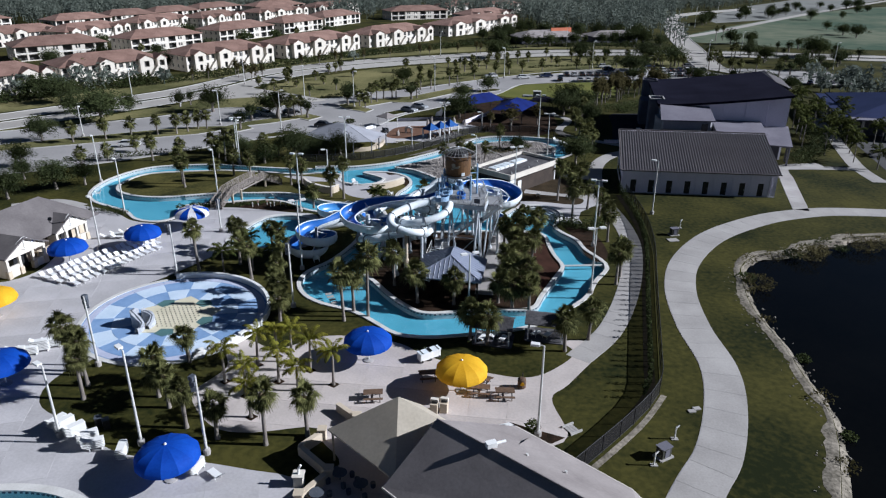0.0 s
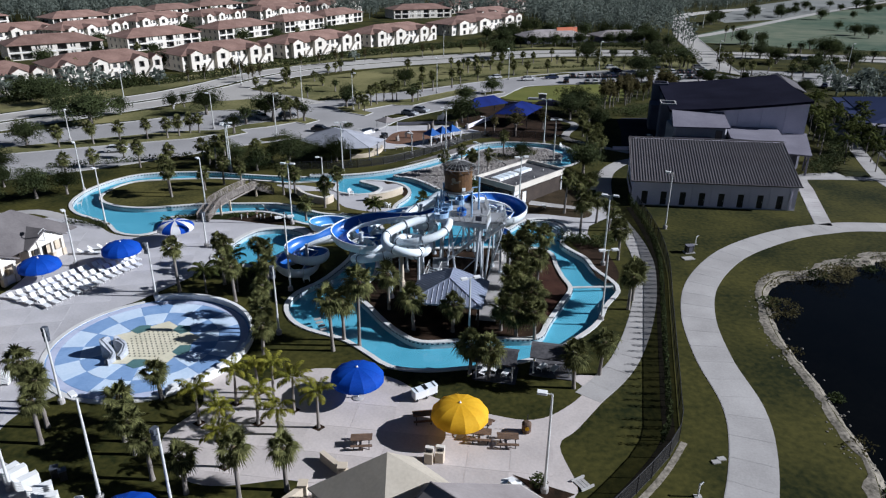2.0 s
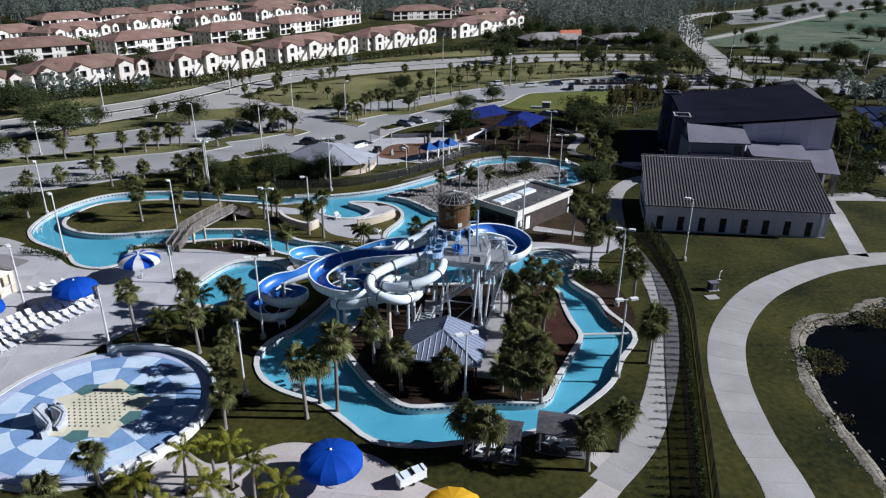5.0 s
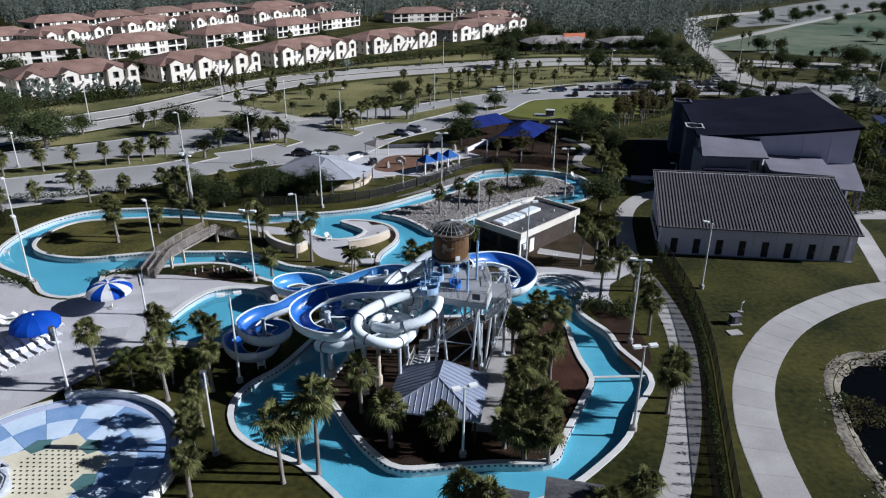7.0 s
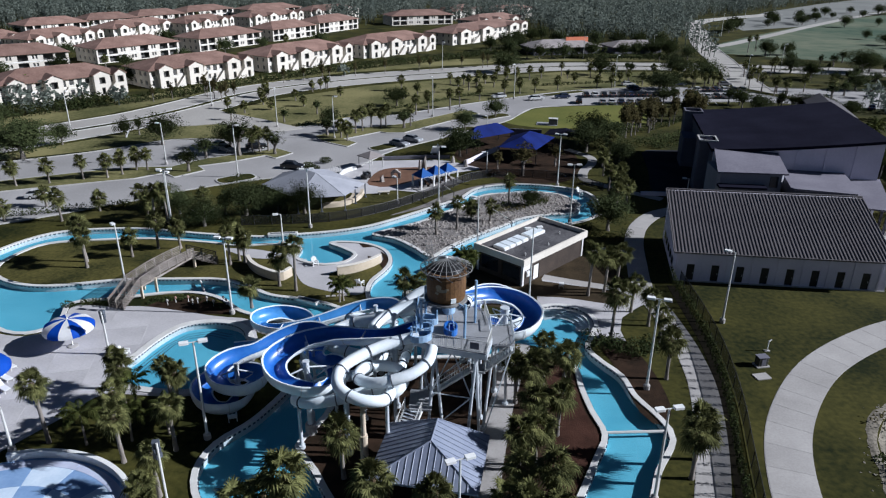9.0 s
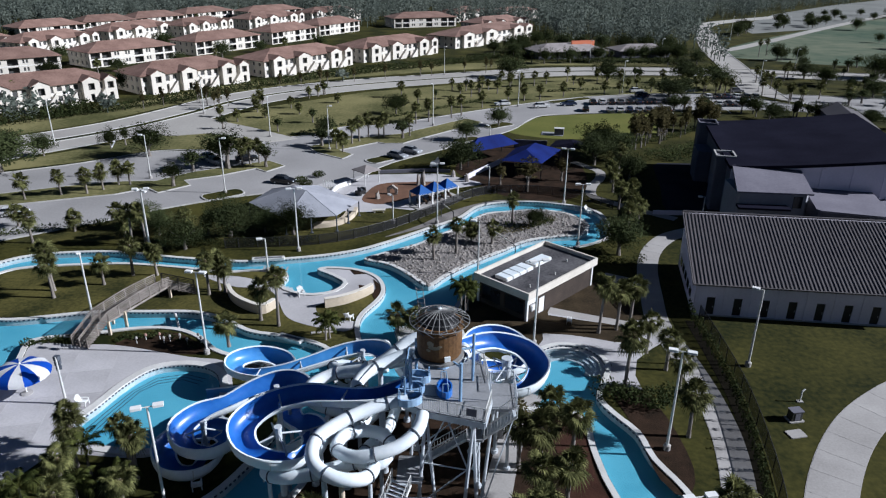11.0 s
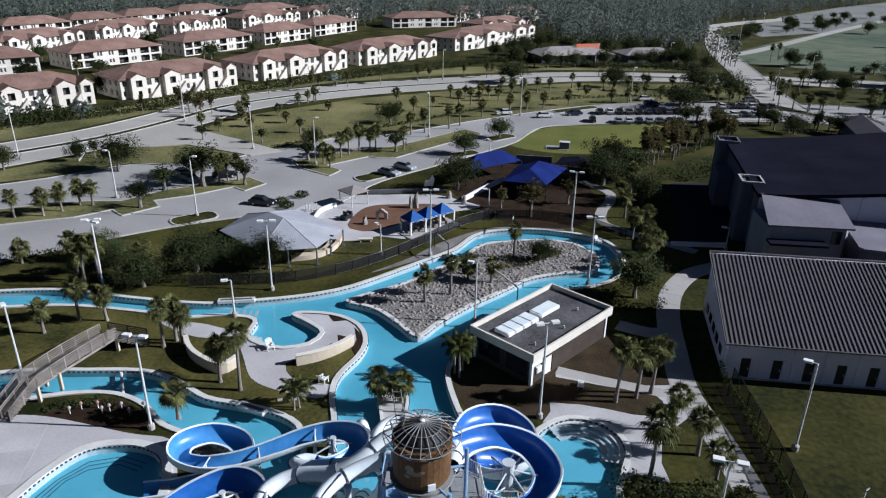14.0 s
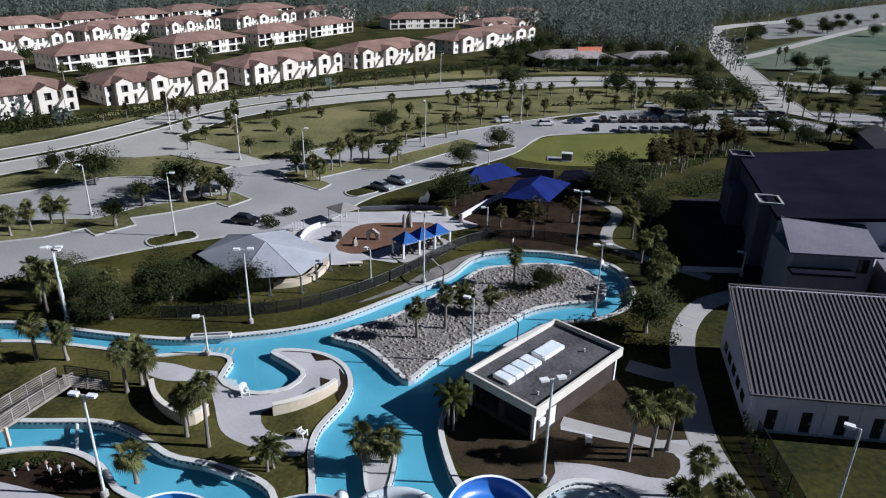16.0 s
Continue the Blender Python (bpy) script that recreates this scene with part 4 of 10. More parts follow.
def template(kind, v):
    """The parts of a plant, each a mesh, with the height at which it sits (1: on top of the trunk)."""
    s = v * 31 + 5
    if kind == "fan":
        return [("trunk", data("trunk", trunk_mesh(0.20, 0.14, 0.0), BARK, True)),
                ("crown", data("crown", fan_crown(34, 1.95, s), FROND)), ("dead_leaves", data("dead_leaves", skirt(1.7, s), FRINGE))]
    if kind == "queen":
        return [("trunk", data("trunk", trunk_mesh(0.15, 0.10), BARK, True)), ("crown", data("crown", feather_crown(12, 2.15, s), QUEEN))]
    if kind == "dark":
        return [("trunk", data("trunk", trunk_mesh(0.12, 0.08), BARK, True)), ("crown", data("crown", feather_crown(15, 2.3, s), FEATHER))]
    if kind == "broad":
        return [("trunk", data("trunk", limb_mesh(1.9, 2.2, s), BARK)), ("crown", data("crown", leaf_crown(2.3, 1.5, 110, 44, 0.10, s, 0.3), LEAF))]
    if kind == "oak":
        return [("trunk", data("trunk", limb_mesh(1.9, 2.2, s), BARK)), ("crown", data("crown", leaf_crown(2.2, 1.6, 150, 62, 0.07, s, 0.25), LEAF))]
    if kind == "thin":
        return [("trunk", data("trunk", limb_mesh(2.3, 1.2, s), BARK)), ("crown", data("crown", leaf_crown(1.25, 1.3, 44, 26, 0.10, s, 0.45), LEAF))]
    return [("trunk", data("trunk", limb_mesh(4.2, 1.2, s), BARK)), ("crown", data("crown", leaf_crown(1.3, 2.2, 50, 20, 0.18, s, 0.4), DRY))]


def plant(kind, x, y, h, size=1.0, group="", label=""):
    """A palm (h: trunk height) or a tree (h: whole height) at a place."""
    v = rnd.randrange(5)
    if (kind, v) not in KINDS:
        KINDS[kind, v] = template(kind, v)
    name, text, cat = LABELS[kind]
    t = thing(name, label or text, cat, group or cat + "s", (x, y, 0), rnd.uniform(0, 360))
    palm = kind in ("fan", "queen", "dark")
    full = {"broad": 3.6, "oak": 3.6, "thin": 3.7, "pine": 6.6}.get(kind, 1.0)
    lean = rnd.uniform(-2.5, 2.5), rnd.uniform(-2.5, 2.5)
    for part_name, me in KINDS[kind, v]:
        ob = new(part_name, me)
        ob.parent = t
        if palm:
            top = pose(0, 0, 0, *lean) @ Vector((0, 0, h))
            if part_name == "trunk":
                ob.matrix_basis = pose(0, 0, -0.02, *lean) @ Matrix.Diagonal((1, 1, h, 1))
            else:
                ob.matrix_basis = Matrix.Translation(top) @ Matrix.Diagonal((size, size, size, 1))
        else:
            s = h / full
            lift = {"broad": 2.2, "oak": 2.15, "thin": 2.5, "pine": 4.5}[kind] * s
            w = s * size
            ob.matrix_basis = pose(0, 0, lift if part_name == "crown" else -0.02) @ Matrix.Diagonal((w, w, s, 1))
    return t


def palms(rows, size=1.0, kind="fan", group=""):
    for x, y, top in rows:
        plant(kind, x, y, max(1.2, top - 1.5 * size), size * rnd.uniform(0.92, 1.1), group)


# palms of the plazas and of the tower island: place and height to the top of the crown
palms([(-32.4, 78.2, 7.8), (-34.2, 49.4, 6.0), (-36.2, 53.5, 5.6), (-34.8, 51.6, 6.6), (-37.6, 54.2, 6.8), (-26.3, 55.9, 4.8), (-28.4, 52.4, 4.6), (-25.6, 48.1, 5.2), (-27.2, 49.8, 4.2), (-23, 45.1, 5.6), (-19.8, 43.6, 5.2), (-15.4, 42.8, 6.8), (-12, 44, 5.7)], 0.95)
palms([(-11.4, 64.8, 8.3), (-10.5, 67, 6.8), (-8.7, 65.8, 9.8), (4.8, 59.4, 5.8), (3.0, 60.6, 5.4), (13.1, 58.2, 5.8), (16.1, 60.6, 5.8), (22.5, 74.6, 6.6), (23.6, 77, 6.2), (24.7, 89.2, 6.5), (20.7, 96.9, 8)], 1.14)
palms([(-29.6, 86.3, 5.2), (-28.3, 84, 5.6), (-27.5, 80.5, 5.2), (-24.8, 75.8, 6.3), (-23.8, 84.2, 5.6), (-22.6, 82.6, 5.8), (-21, 77.4, 6), (-20.3, 71.9, 5.6), (-19, 66.6, 5.6), (-20.2, 69.2, 5.2), (-18.4, 63.2, 5.4)], 0.9)
palms([(-29.0, 78.0, 4.4), (-25.3, 78.6, 4.0), (-26.6, 83.0, 4.4), (-22.4, 79.6, 4.0)], 0.85, "dark")
palms([(8.9, 84.8, 6.2), (10.6, 84, 6.5), (11.9, 87.7, 6.6), (13.3, 85, 7.2), (10, 79.4, 6.4), (9.8, 76, 5.8), (8.4, 75.4, 5.8), (8.2, 72, 5.2), (10.4, 71.1, 5.8), (10.4, 67.6, 5.2), (8.4, 68, 5.0), (6.8, 69.4, 4.6), (12.2, 80, 6.2), (1.4, 69.0, 5.4), (-3.0, 69.4, 6.0), (-6.1, 74.2, 6.6)], 1.1)
palms([(20.2, 107.8, 7.8), (22.4, 108.6, 6.7), (24.1, 109.4, 6.9), (24.6, 103.6, 5.6), (25.8, 100.2, 5.4), (26, 96.4, 5.2)], 0.95)
# palms of the beach island and of the river banks
palms([(-16.9, 108.3, 8), (-19.3, 109.6, 5.7), (-27.5, 116, 6.4), (-25.7, 116.8, 5.5), (-26.6, 117.4, 5.8), (-2.9, 106.9, 4.2), (-0.8, 106.9, 3.9), (-21.3, 103.6, 4.6), (-39.5, 121.4, 6), (-36.3, 121.5, 5.2), (-46.5, 114.5, 6.2), (-47.5, 116.5, 7.2), (-42, 118.4, 4.8), (-44, 131.8, 7), (-42, 131.9, 7)])
palms([(0.7, 127.9, 5.4), (3.9, 130.2, 6), (9.3, 134, 4.2), (13, 142.4, 5.8), (6.2, 134.6, 3.6)], 0.85)
palms([(4.4, 112.2, 4.6), (5.2, 112.8, 4.2), (4.9, 111.4, 4.4), (-10.9, 105.3, 3.5), (-10.5, 105.7, 3.1), (6, 136.4, 3.0)], 0.75, "dark")
# feather palms of the plaza
palms([(-21.6, 52.3, 5), (-19.1, 55.3, 5), (-18.9, 49.9, 4.6), (-16.3, 52.3, 4.8), (-14.1, 50.8, 4), (-13.5, 54.3, 4.8), (-10.8, 51.8, 5.2), (-15.7, 55.9, 5.2), (-17.6, 46.6, 4.8), (-17.4, 57, 4.6)], 0.85, "queen", "palms of the plaza")
# palms along the parking lot and the boulevard
palms([(-61.9, 154.6, 5.2), (-60.1, 157, 5.2), (-58.6, 160, 5.0), (-56.5, 160, 5.0), (-66, 153.6, 5.3), (-71, 151, 5.2), (-76, 149, 5.4), (-82, 146, 5.3), (-38.1, 174.7, 6.2), (-36.4, 175.4, 5.6), (-39.4, 173.6, 5.6), (-19.6, 192.6, 6), (-18.2, 194.8, 6.4), (-16.5, 199.1, 6.4), (-12.9, 199.4, 6.4), (-6.8, 200.6, 6), (-20.6, 185.1, 5), (-22.4, 188, 5), (-14, 198, 5.6)])
palms([(-2.7, 216.9, 6.6), (3.2, 221.5, 6.4), (5.9, 225, 6.2), (-6, 214.6, 6), (51.7, 259.6, 4.6), (56.7, 260, 4.8), (82.8, 266, 5.6), (86, 266, 5.4), (79, 266, 5.2), (68, 265, 5), (20, 243, 5.4), (25, 246.5, 5.4), (30, 249, 5.2), (12, 236, 5.2), (38, 254, 5)])
palms([(101, 258, 6.5), (103, 253, 6.8), (105, 248, 6.5), (107, 244, 6.4), (122, 290, 6.5), (126, 296, 6.4), (118, 256, 6), (124, 250, 6.2), (140, 356, 8), (146, 362, 8)])
palms([(-64.9, 138.6, 4.2), (-55.1, 136.8, 4), (-67.9, 131.7, 4.2), (-48.5, 138, 4.8), (-58.9, 131.9, 5.8), (-36.4, 133, 5.8), (-46, 134, 4.4), (-71, 127, 4.8), (-34, 136, 4.2)])
palms([(97, 171, 7), (90.5, 150, 6.6), (89, 140, 6.2), (99.4, 162, 7), (94, 156, 6.8), (93, 164, 6.8), (102, 150, 6), (86, 133, 6), (97, 145, 6.4), (104, 172, 7), (92, 147, 6.6), (108, 160, 6), (100, 138, 5.8), (88, 128, 5), (84, 152, 7.4), (86, 158, 7.6), (88, 164, 7.6), (90, 171, 7.4), (81, 145, 7), (95, 178, 7.6), (87, 147, 7.2), (91, 160, 7.4), (83, 139, 6.6), (99, 184, 7.4)], 1.15, "dark")

# broad trees
for x, y, h, s in [(-30.6, 135.6, 5.6, 1.15), (-21.2, 136.8, 5.0, 1.1), (-35.7, 130.5, 4.6, 1.1), (-25.8, 137.6, 3.4, 1.1), (-41.5, 135.8, 3.8, 1.1), (-45.5, 138.5, 4.0, 1.1)]:
    plant("oak", x, y, h, s)
for x, y, h, s in [(-61, 180, 6.8, 1.1), (-45, 177, 5.6, 1.1), (5.1, 173.4, 6, 1.0), (27.6, 130.6, 5.6, 1.0), (33, 178, 6.4, 1.0), (36, 187, 6.6, 1.0),
                   (38.6, 182, 6, 1.0), (6.7, 197.6, 4.8, 1), (15.2, 213, 4.6, 1), (16.6, 141.5, 3, 1.2)]:
    plant("broad", x, y, h, s)
for x, y, h, s in [(-53, 205, 4.4, 0.8), (-48.3, 159.6, 5.4, 1.0), (-48, 169.4, 5.4, 1), (-41.7, 171.6, 9.6, 0.8), (-34.4, 173, 6.0, 0.9), (-26, 190.2, 5.2, 1), (-8.4, 198.4, 5.6, 1), (-32.5, 213.9, 4.6, 0.7), (-39.1, 203.6, 4.4, 0.7), (-72, 186, 5, 0.7), (-70, 189, 5, 0.6), (-90.7, 179, 6.4, 0.9), (-97, 176, 6, 0.9), (-83, 179, 5.6, 0.8), (-78, 119, 4.4, 0.9)]:
    plant("broad" if x < -70 else "thin", x, y, h * 0.85, s * (1 if x < -70 else 1.5))
for x, y, h, s in [(-83, 127, 4.8, 0.9), (-69, 113, 5.2, 0.95), (-65, 115.5, 4.6, 0.9), (-74.5, 107.5, 5.0, 1.0), (-85, 167, 7.6, 1.35), (-107, 191, 6.5, 1.3), (-116, 197, 6.5, 1.3), (-89.7, 147.5, 5.4, 1.0), (38, 168, 5.0, 0.9), (-27, 201, 4.4, 0.8), (24, 290, 7, 1.2), (58, 286, 6.5, 1.1), (84, 280, 7.5, 1.2), (92, 270, 6.5, 1.2), (70, 252, 6.5, 1.3), (76, 258, 5.5, 1.1), (96, 288, 6, 1.2), (-12, 226, 5, 1)]:
    plant("broad", x, y, h, s)
for i in range(26):
    x = rnd.uniform(44, 70)
    plant("pine", x, 199 + (x - 50) * 0.8 + rnd.uniform(-4, 4), rnd.uniform(5, 8), rnd.uniform(0.8, 1.1))
for i in range(26):
    x = rnd.uniform(66, 118)
    plant("thin" if i % 3 else "broad", x, 226 + (x - 95) * -0.25 + rnd.uniform(-5, 5), rnd.uniform(3, 5.5), rnd.uniform(0.9, 1.3))
for i in range(30):
    s = rnd.random()
    p = wide[int(len(wide) * (0.32 + 0.38 * s))]
    plant("thin", p[0] + rnd.uniform(-2, 2), p[1] + rnd.choice((-20, -15, 0, 0, 13)) + rnd.uniform(-2, 2), rnd.uniform(3, 5), rnd.uniform(0.8, 1.2))
for x, y in [(33, 160), (34, 166), (36.5, 171), (32, 150.5), (35, 154.5), (38, 176), (33, 146), (31.5, 141.5), (33.6, 143.5), (30.8, 138.6)]:
    plant("fan", x, y, rnd.uniform(3, 4.6), 1.0)


def foliage(mesh, x, y, z, r, h, leaves, size, g):
    for k in range(leaves):
        d = Vector((g.gauss(0, 1), g.gauss(0, 1), g.gauss(0, 1))).normalized() * g.uniform(0.5, 1.0)
        p = Vector((x + d.x * r, y + d.y * r, z + h * (0.5 + 0.5 * d.z)))
        u = Vector((g.gauss(0, 1), g.gauss(0, 1), g.gauss(0, 0.8))).normalized()
        w = u.orthogonal().normalized()
        s = size * g.uniform(0.6, 1.3)
        mesh.add([p - u * s, p + w * s * 0.55, p + u * s, p - w * s * 0.55], [(0, 1, 2, 3)])


for x, y, h, s in [(17.1, 159.6, 6.2, 1.9), (24.5, 166.5, 4.6, 1.7), (12.5, 163.5, 4.0, 1.5)]:
    plant("pine", x, y, h, s, label="thin brown-leaved tree with an open crown")

# hedges and undergrowth
g = random.Random(3)


def hedge(line, width, height, label, material, gap=0.8, leaves=60, size=0.14):
    m = Mesh()
    for x, y in curve(line, False, gap):
        foliage(m, x + g.uniform(-0.2, 0.2), y + g.uniform(-0.2, 0.2), -0.1, width * g.uniform(0.4, 0.62), height * g.uniform(0.75, 1.15), leaves, size, g)
    return solo("hedge", m, material, label, "hedge", kind="stuff")


hedge([(-76, 131), (-60, 136.5), (-52, 139.6)], 1.8, 1.3, "dark clipped hedge along the parking lot", SHRUB)
hedge([(-36, 131.5), (-30, 132.5), (-22, 133), (-18, 134.5)], 2.4, 1.2, "dark shrubs under the oaks", SHRUB)
hedge([(18.4, 95.4), (20.4, 94.6), (22.4, 93.8), (24.8, 94.6)], 3.0, 2.0, "dense dark green shrubs beside the river", SHRUB, 0.8, 170, 0.15)
hedge([(-34, 104.5), (-32, 105.5), (-30.2, 105.8)], 1.2, 0.8, "low shrubs by the footbridge", SHRUB)
hedge([(-43.6, 103.4), (-41.5, 103.6), (-39.7, 104.3), (-38.5, 105.2)], 1.3, 0.9, "low dark shrubs on the bank", SHRUB)
hedge([(-57.5, 101.6), (-54, 101.2), (-51.5, 99.6)], 2.2, 1.2, "round dark shrubs by the bathhouse", SHRUB)
hedge([(24, 130), (27, 127.2), (30, 128.6)], 2.6, 1.3, "dark shrubs behind the hut", SHRUB)
hedge([(20, 131), (22, 129.2), (24.6, 131)], 2.2, 1.4, "dark shrubs on the river bank", SHRUB)
hedge([(9.6, 95), (10.6, 90), (11, 86)], 1.0, 0.7, "low red shrubs by the stair", DRY)
hedge([(12.2, 141.5), (15.5, 141), (19.5, 143.4)], 1.6, 1.2, "dark shrubs on the gravel island", SHRUB)
hedge([(40, 196), (52, 199), (66, 212)], 2.2, 1.6, "dark shrubs beside the hall", SHRUB)
hedge([(73, 131), (78, 136), (82, 140), (86, 148), (88, 156)], 5.0, 3.2, "dark shrubs and undergrowth east of the hall", SHRUB, 1.2, 160, 0.2)
hedge([(-32.4, 104.6), (-29, 105.6), (-26.4, 104.4), (-25, 103.2)], 0.9, 0.6, "low green shrubs round the garden ornaments", SHRUB, 0.9, 40, 0.12)
hedge([(11.3, 138.4), (14.7, 140.2), (18.0, 143.3), (20.0, 144.6)], 1.5, 0.9, "low brown-green shrubs across the gravel island", DRY, 0.9, 60, 0.13)
hedge([(46.6, 183.0), (51, 186.4), (57, 190.6), (61, 194)], 6.5, 2.4, "dense dark undergrowth beside the service yard", SHRUB, 1.6, 130, 0.2)
hedge([(50.0, 182.0), (55, 185), (59.5, 189)], 4.0, 2.0, "dense dark undergrowth beside the service yard", SHRUB, 1.6, 120, 0.2)
hedge([(94, 150), (97, 158), (101, 168)], 4.0, 3.0, "dark shrubs beside the blue-roofed hall", SHRUB, 1.4, 150, 0.2)
hedge([(-34.8, 200), (-24, 211.5), (-13, 221.5), (0, 234), (12, 246)], 1.2, 0.9, "low dark hedge along the edge of the lawn", SHRUB, 1.2, 44, 0.18)
hedge([(34, 262), (60, 270), (86, 272)], 1.2, 1.0, "low hedge behind the parked cars", SHRUB, 1.4, 40, 0.2)
hedge([(-100, 215), (-78, 236), (-55, 268), (-30, 294), (0, 318), (30, 345), (60, 330), (98, 328)], 5.0, 3.2, "dense dark shrubs below the houses", SHRUB, 1.9, 110, 0.3)
hedge([(-165, 150), (-130, 182), (-108, 206), (-95, 222)], 9.0, 4.2, "dense dark thicket beside the houses", SHRUB, 2.6, 160, 0.34)
for i in range(22):
    p = pond[(i * 4 + int(g.uniform(0, 2))) % 75]
    plant_r = g.uniform(0.7, 1.5)
    m = Mesh()
    foliage(m, p[0] + g.uniform(-0.6, 1.4), p[1] + g.uniform(-1, 0.8), -0.5, plant_r, plant_r * g.uniform(0.8, 1.2), int(70 * plant_r), 0.14, g)
    solo("bank_shrub", m, g.choice((SHRUB, DRY)), "scrubby olive shrub on the pond bank", "shrub", "shrubs on the pond bank")

for x, y, r in [(52.2, 84.1, 2.4), (54.6, 85.6, 1.8), (50.2, 84.6, 1.5), (41.2, 74.8, 2.2), (40.4, 76.8, 1.4), (38.4, 57.2, 0.9), (36.2, 44.3, 0.8), (62, 87.2, 2.3), (65, 88.4, 2.0), (58.6, 87, 1.2)]:
    m = Mesh()
    foliage(m, x, y, -0.55, r, r * 0.85, int(210 * r), 0.15, g)
    solo("bank_shrub", m, DRY if r > 1.5 else SHRUB, "broad olive shrub at the edge of the pond", "shrub", "shrubs on the pond bank")

# slender shrubs in a row along the fence, whose shadows stripe the walk
fence_line = curve([(10.3, 38.6), (17.2, 45.6), (20.9, 50.3), (22.4, 55), (25.3, 65.9), (28, 76), (30.3, 84.6), (32, 94), (32.7, 102), (33.0, 112.5)], False, 1.25)
bed = sideways(fence_line, 1.1)
for i, (x, y) in enumerate(bed[10:]):
    m = Mesh()
    m.rod((x, y, 0), (x, y, 0.9), 0.03, 0.015, 5)
    foliage(m, x, y, 0.0, 0.27, 2.3 * g.uniform(0.9, 1.12), 130, 0.10, g)
    solo("fence_shrub", m, SHRUB, "slender dark shrub in a bed along the fence", "shrub", "shrubs along the fence")

# far woods, their haze put into the leaf colour
m = Mesh()
wood_g = random.Random(11)
house_zone = [(-260, 150), (-60, 240), (60, 420), (50, 476), (10, 500), (-60, 460), (-90, 545), (-165, 520), (-215, 425), (-275, 410), (-330, 300)]
open_zone = [(118, 240), (120, 372), (150, 470), (175, 530), (330, 700), (620, 1000), (900, 900), (900, 150)]
lots_zone = [(-260, 60), (-60, 250), (20, 330), (120, 335), (120, 200), (60, 90), (-260, -50)]
north_block = [(-30, 285), (112, 318), (118, 376), (62, 384), (58, 424), (30, 380), (-2, 340)]
count = 0
while count < 6000:
    y = 200 + 640 * wood_g.random() ** 0.9
    x = wood_g.uniform(-0.72, 0.72) * (y + 20)
    px, py = np.array([x]), np.array([y])
    if inside(house_zone, px, py)[0] or inside(open_zone, px, py)[0] or inside(lots_zone, px, py)[0] or inside(north_block, px, py)[0]:
        continue
    count += 1
    h = wood_g.uniform(9, 17) if y > 300 else wood_g.uniform(4, 8)
    r = wood_g.uniform(1.6, 3.2)
    m.rod((x, y, 0), (x, y, h * 0.7), 0.2, 0.1, 4)
    foliage(m, x, y, h * 0.16, r, h * 0.85, 52, 0.72, wood_g)
solo("far_woods", m, FAR, "dark pine woods in the distance, haze painted into the leaf colour", "woods", kind="stuff")
for a, b in (((-150, 246), (-60, 372)), ((-160, 310), (-76, 440)), ((-210, 300), (-120, 470)), ((-230, 370), (-150, 500)), ((-120, 232), (-8, 372)), ((-250, 330), (-190, 420))):
    for i in range(11):
        p = Vector(a).lerp(Vector(b), i / 10)
        plant("broad" if i % 3 else "fan", p.x + wood_g.uniform(-5, 5), p.y + wood_g.uniform(-5, 5), wood_g.uniform(3.5, 6.5), wood_g.uniform(0.8, 1.2))
for x, y, h in [(143, 344, 7), (146, 346, 5), (154, 349, 5), (156, 350, 5.4), (145, 325, 4.4), (168, 452, 7), (172, 458, 8), (176, 462, 7), (165, 446, 6), (230, 420, 5), (215, 500, 7), (240, 520, 7)]:
    plant("broad", x, y, h, 0.8)
# loose trees on the verge between the gymnasium's lot and the far field
for x, y, h in [(132, 296, 6), (132, 281, 6.4), (135, 286, 5), (158, 315, 5), (168, 327, 5), (160, 298, 8.5), (164, 300, 6.5), (173, 304, 5), (224, 378, 6.5), (224, 391, 6), (175, 289, 5), (162, 279, 5.5), (134, 268, 5), (137, 260, 5.5), (134, 246, 5), (128, 250, 4.6), (148, 268, 5), (150, 284, 4.6), (142, 274, 4.4), (156, 270, 5), (141, 250, 4.8), (122, 246, 4.6)]:
    plant("broad" if h > 5.2 else "thin", x, y, h, 1.1 if h > 5.2 else 1.4)
for i in range(22):
    y = wood_g.uniform(480, 620)
    plant("broad", wood_g.uniform(0.42, 0.6) * y, y, wood_g.uniform(4, 8), wood_g.uniform(0.7, 1.0))
# slim trees on the verges of the boulevard, in front of the houses and round the store
for x, y, h in [(-71, 240, 6), (-69, 236, 5.4), (-66, 233, 6.2), (-63, 230, 5), (-61, 228, 6), (-60, 233, 5.4), (-64, 238, 5), (-78, 232, 5), (-82, 228, 4.6), (-52, 262, 5), (-46, 266, 5.4), (-40, 268, 6), (-38, 270, 5), (-30, 277, 5), (-20, 283, 5.6), (-8, 290, 6), (-4, 292, 5), (8, 299, 5), (16, 300, 6), (18, 303, 5), (28, 308, 5)]:
    plant("pine", x, y, h, 0.8)
for x, y, h in [(36, 328, 5), (41, 327, 6), (47, 331, 5), (52, 330, 6), (58, 333, 5), (64, 333, 6.4), (70, 335, 5), (78, 335, 6), (84, 336, 6.6), (91, 336, 7), (97, 334, 7), (100, 342, 7), (96, 348, 7), (104, 330, 6), (30, 322, 5), (24, 316, 5), (22, 352, 6.4), (30, 362, 7), (36, 374, 7), (44, 384, 7), (50, 392, 7), (56, 376, 7), (30, 344, 6), (36, 352, 6), (64, 372, 7), (74, 374, 7), (84, 374, 7), (94, 372, 7), (104, 372, 7)]:
    plant("broad" if h > 5.5 else "thin", x, y, h, 0.85)
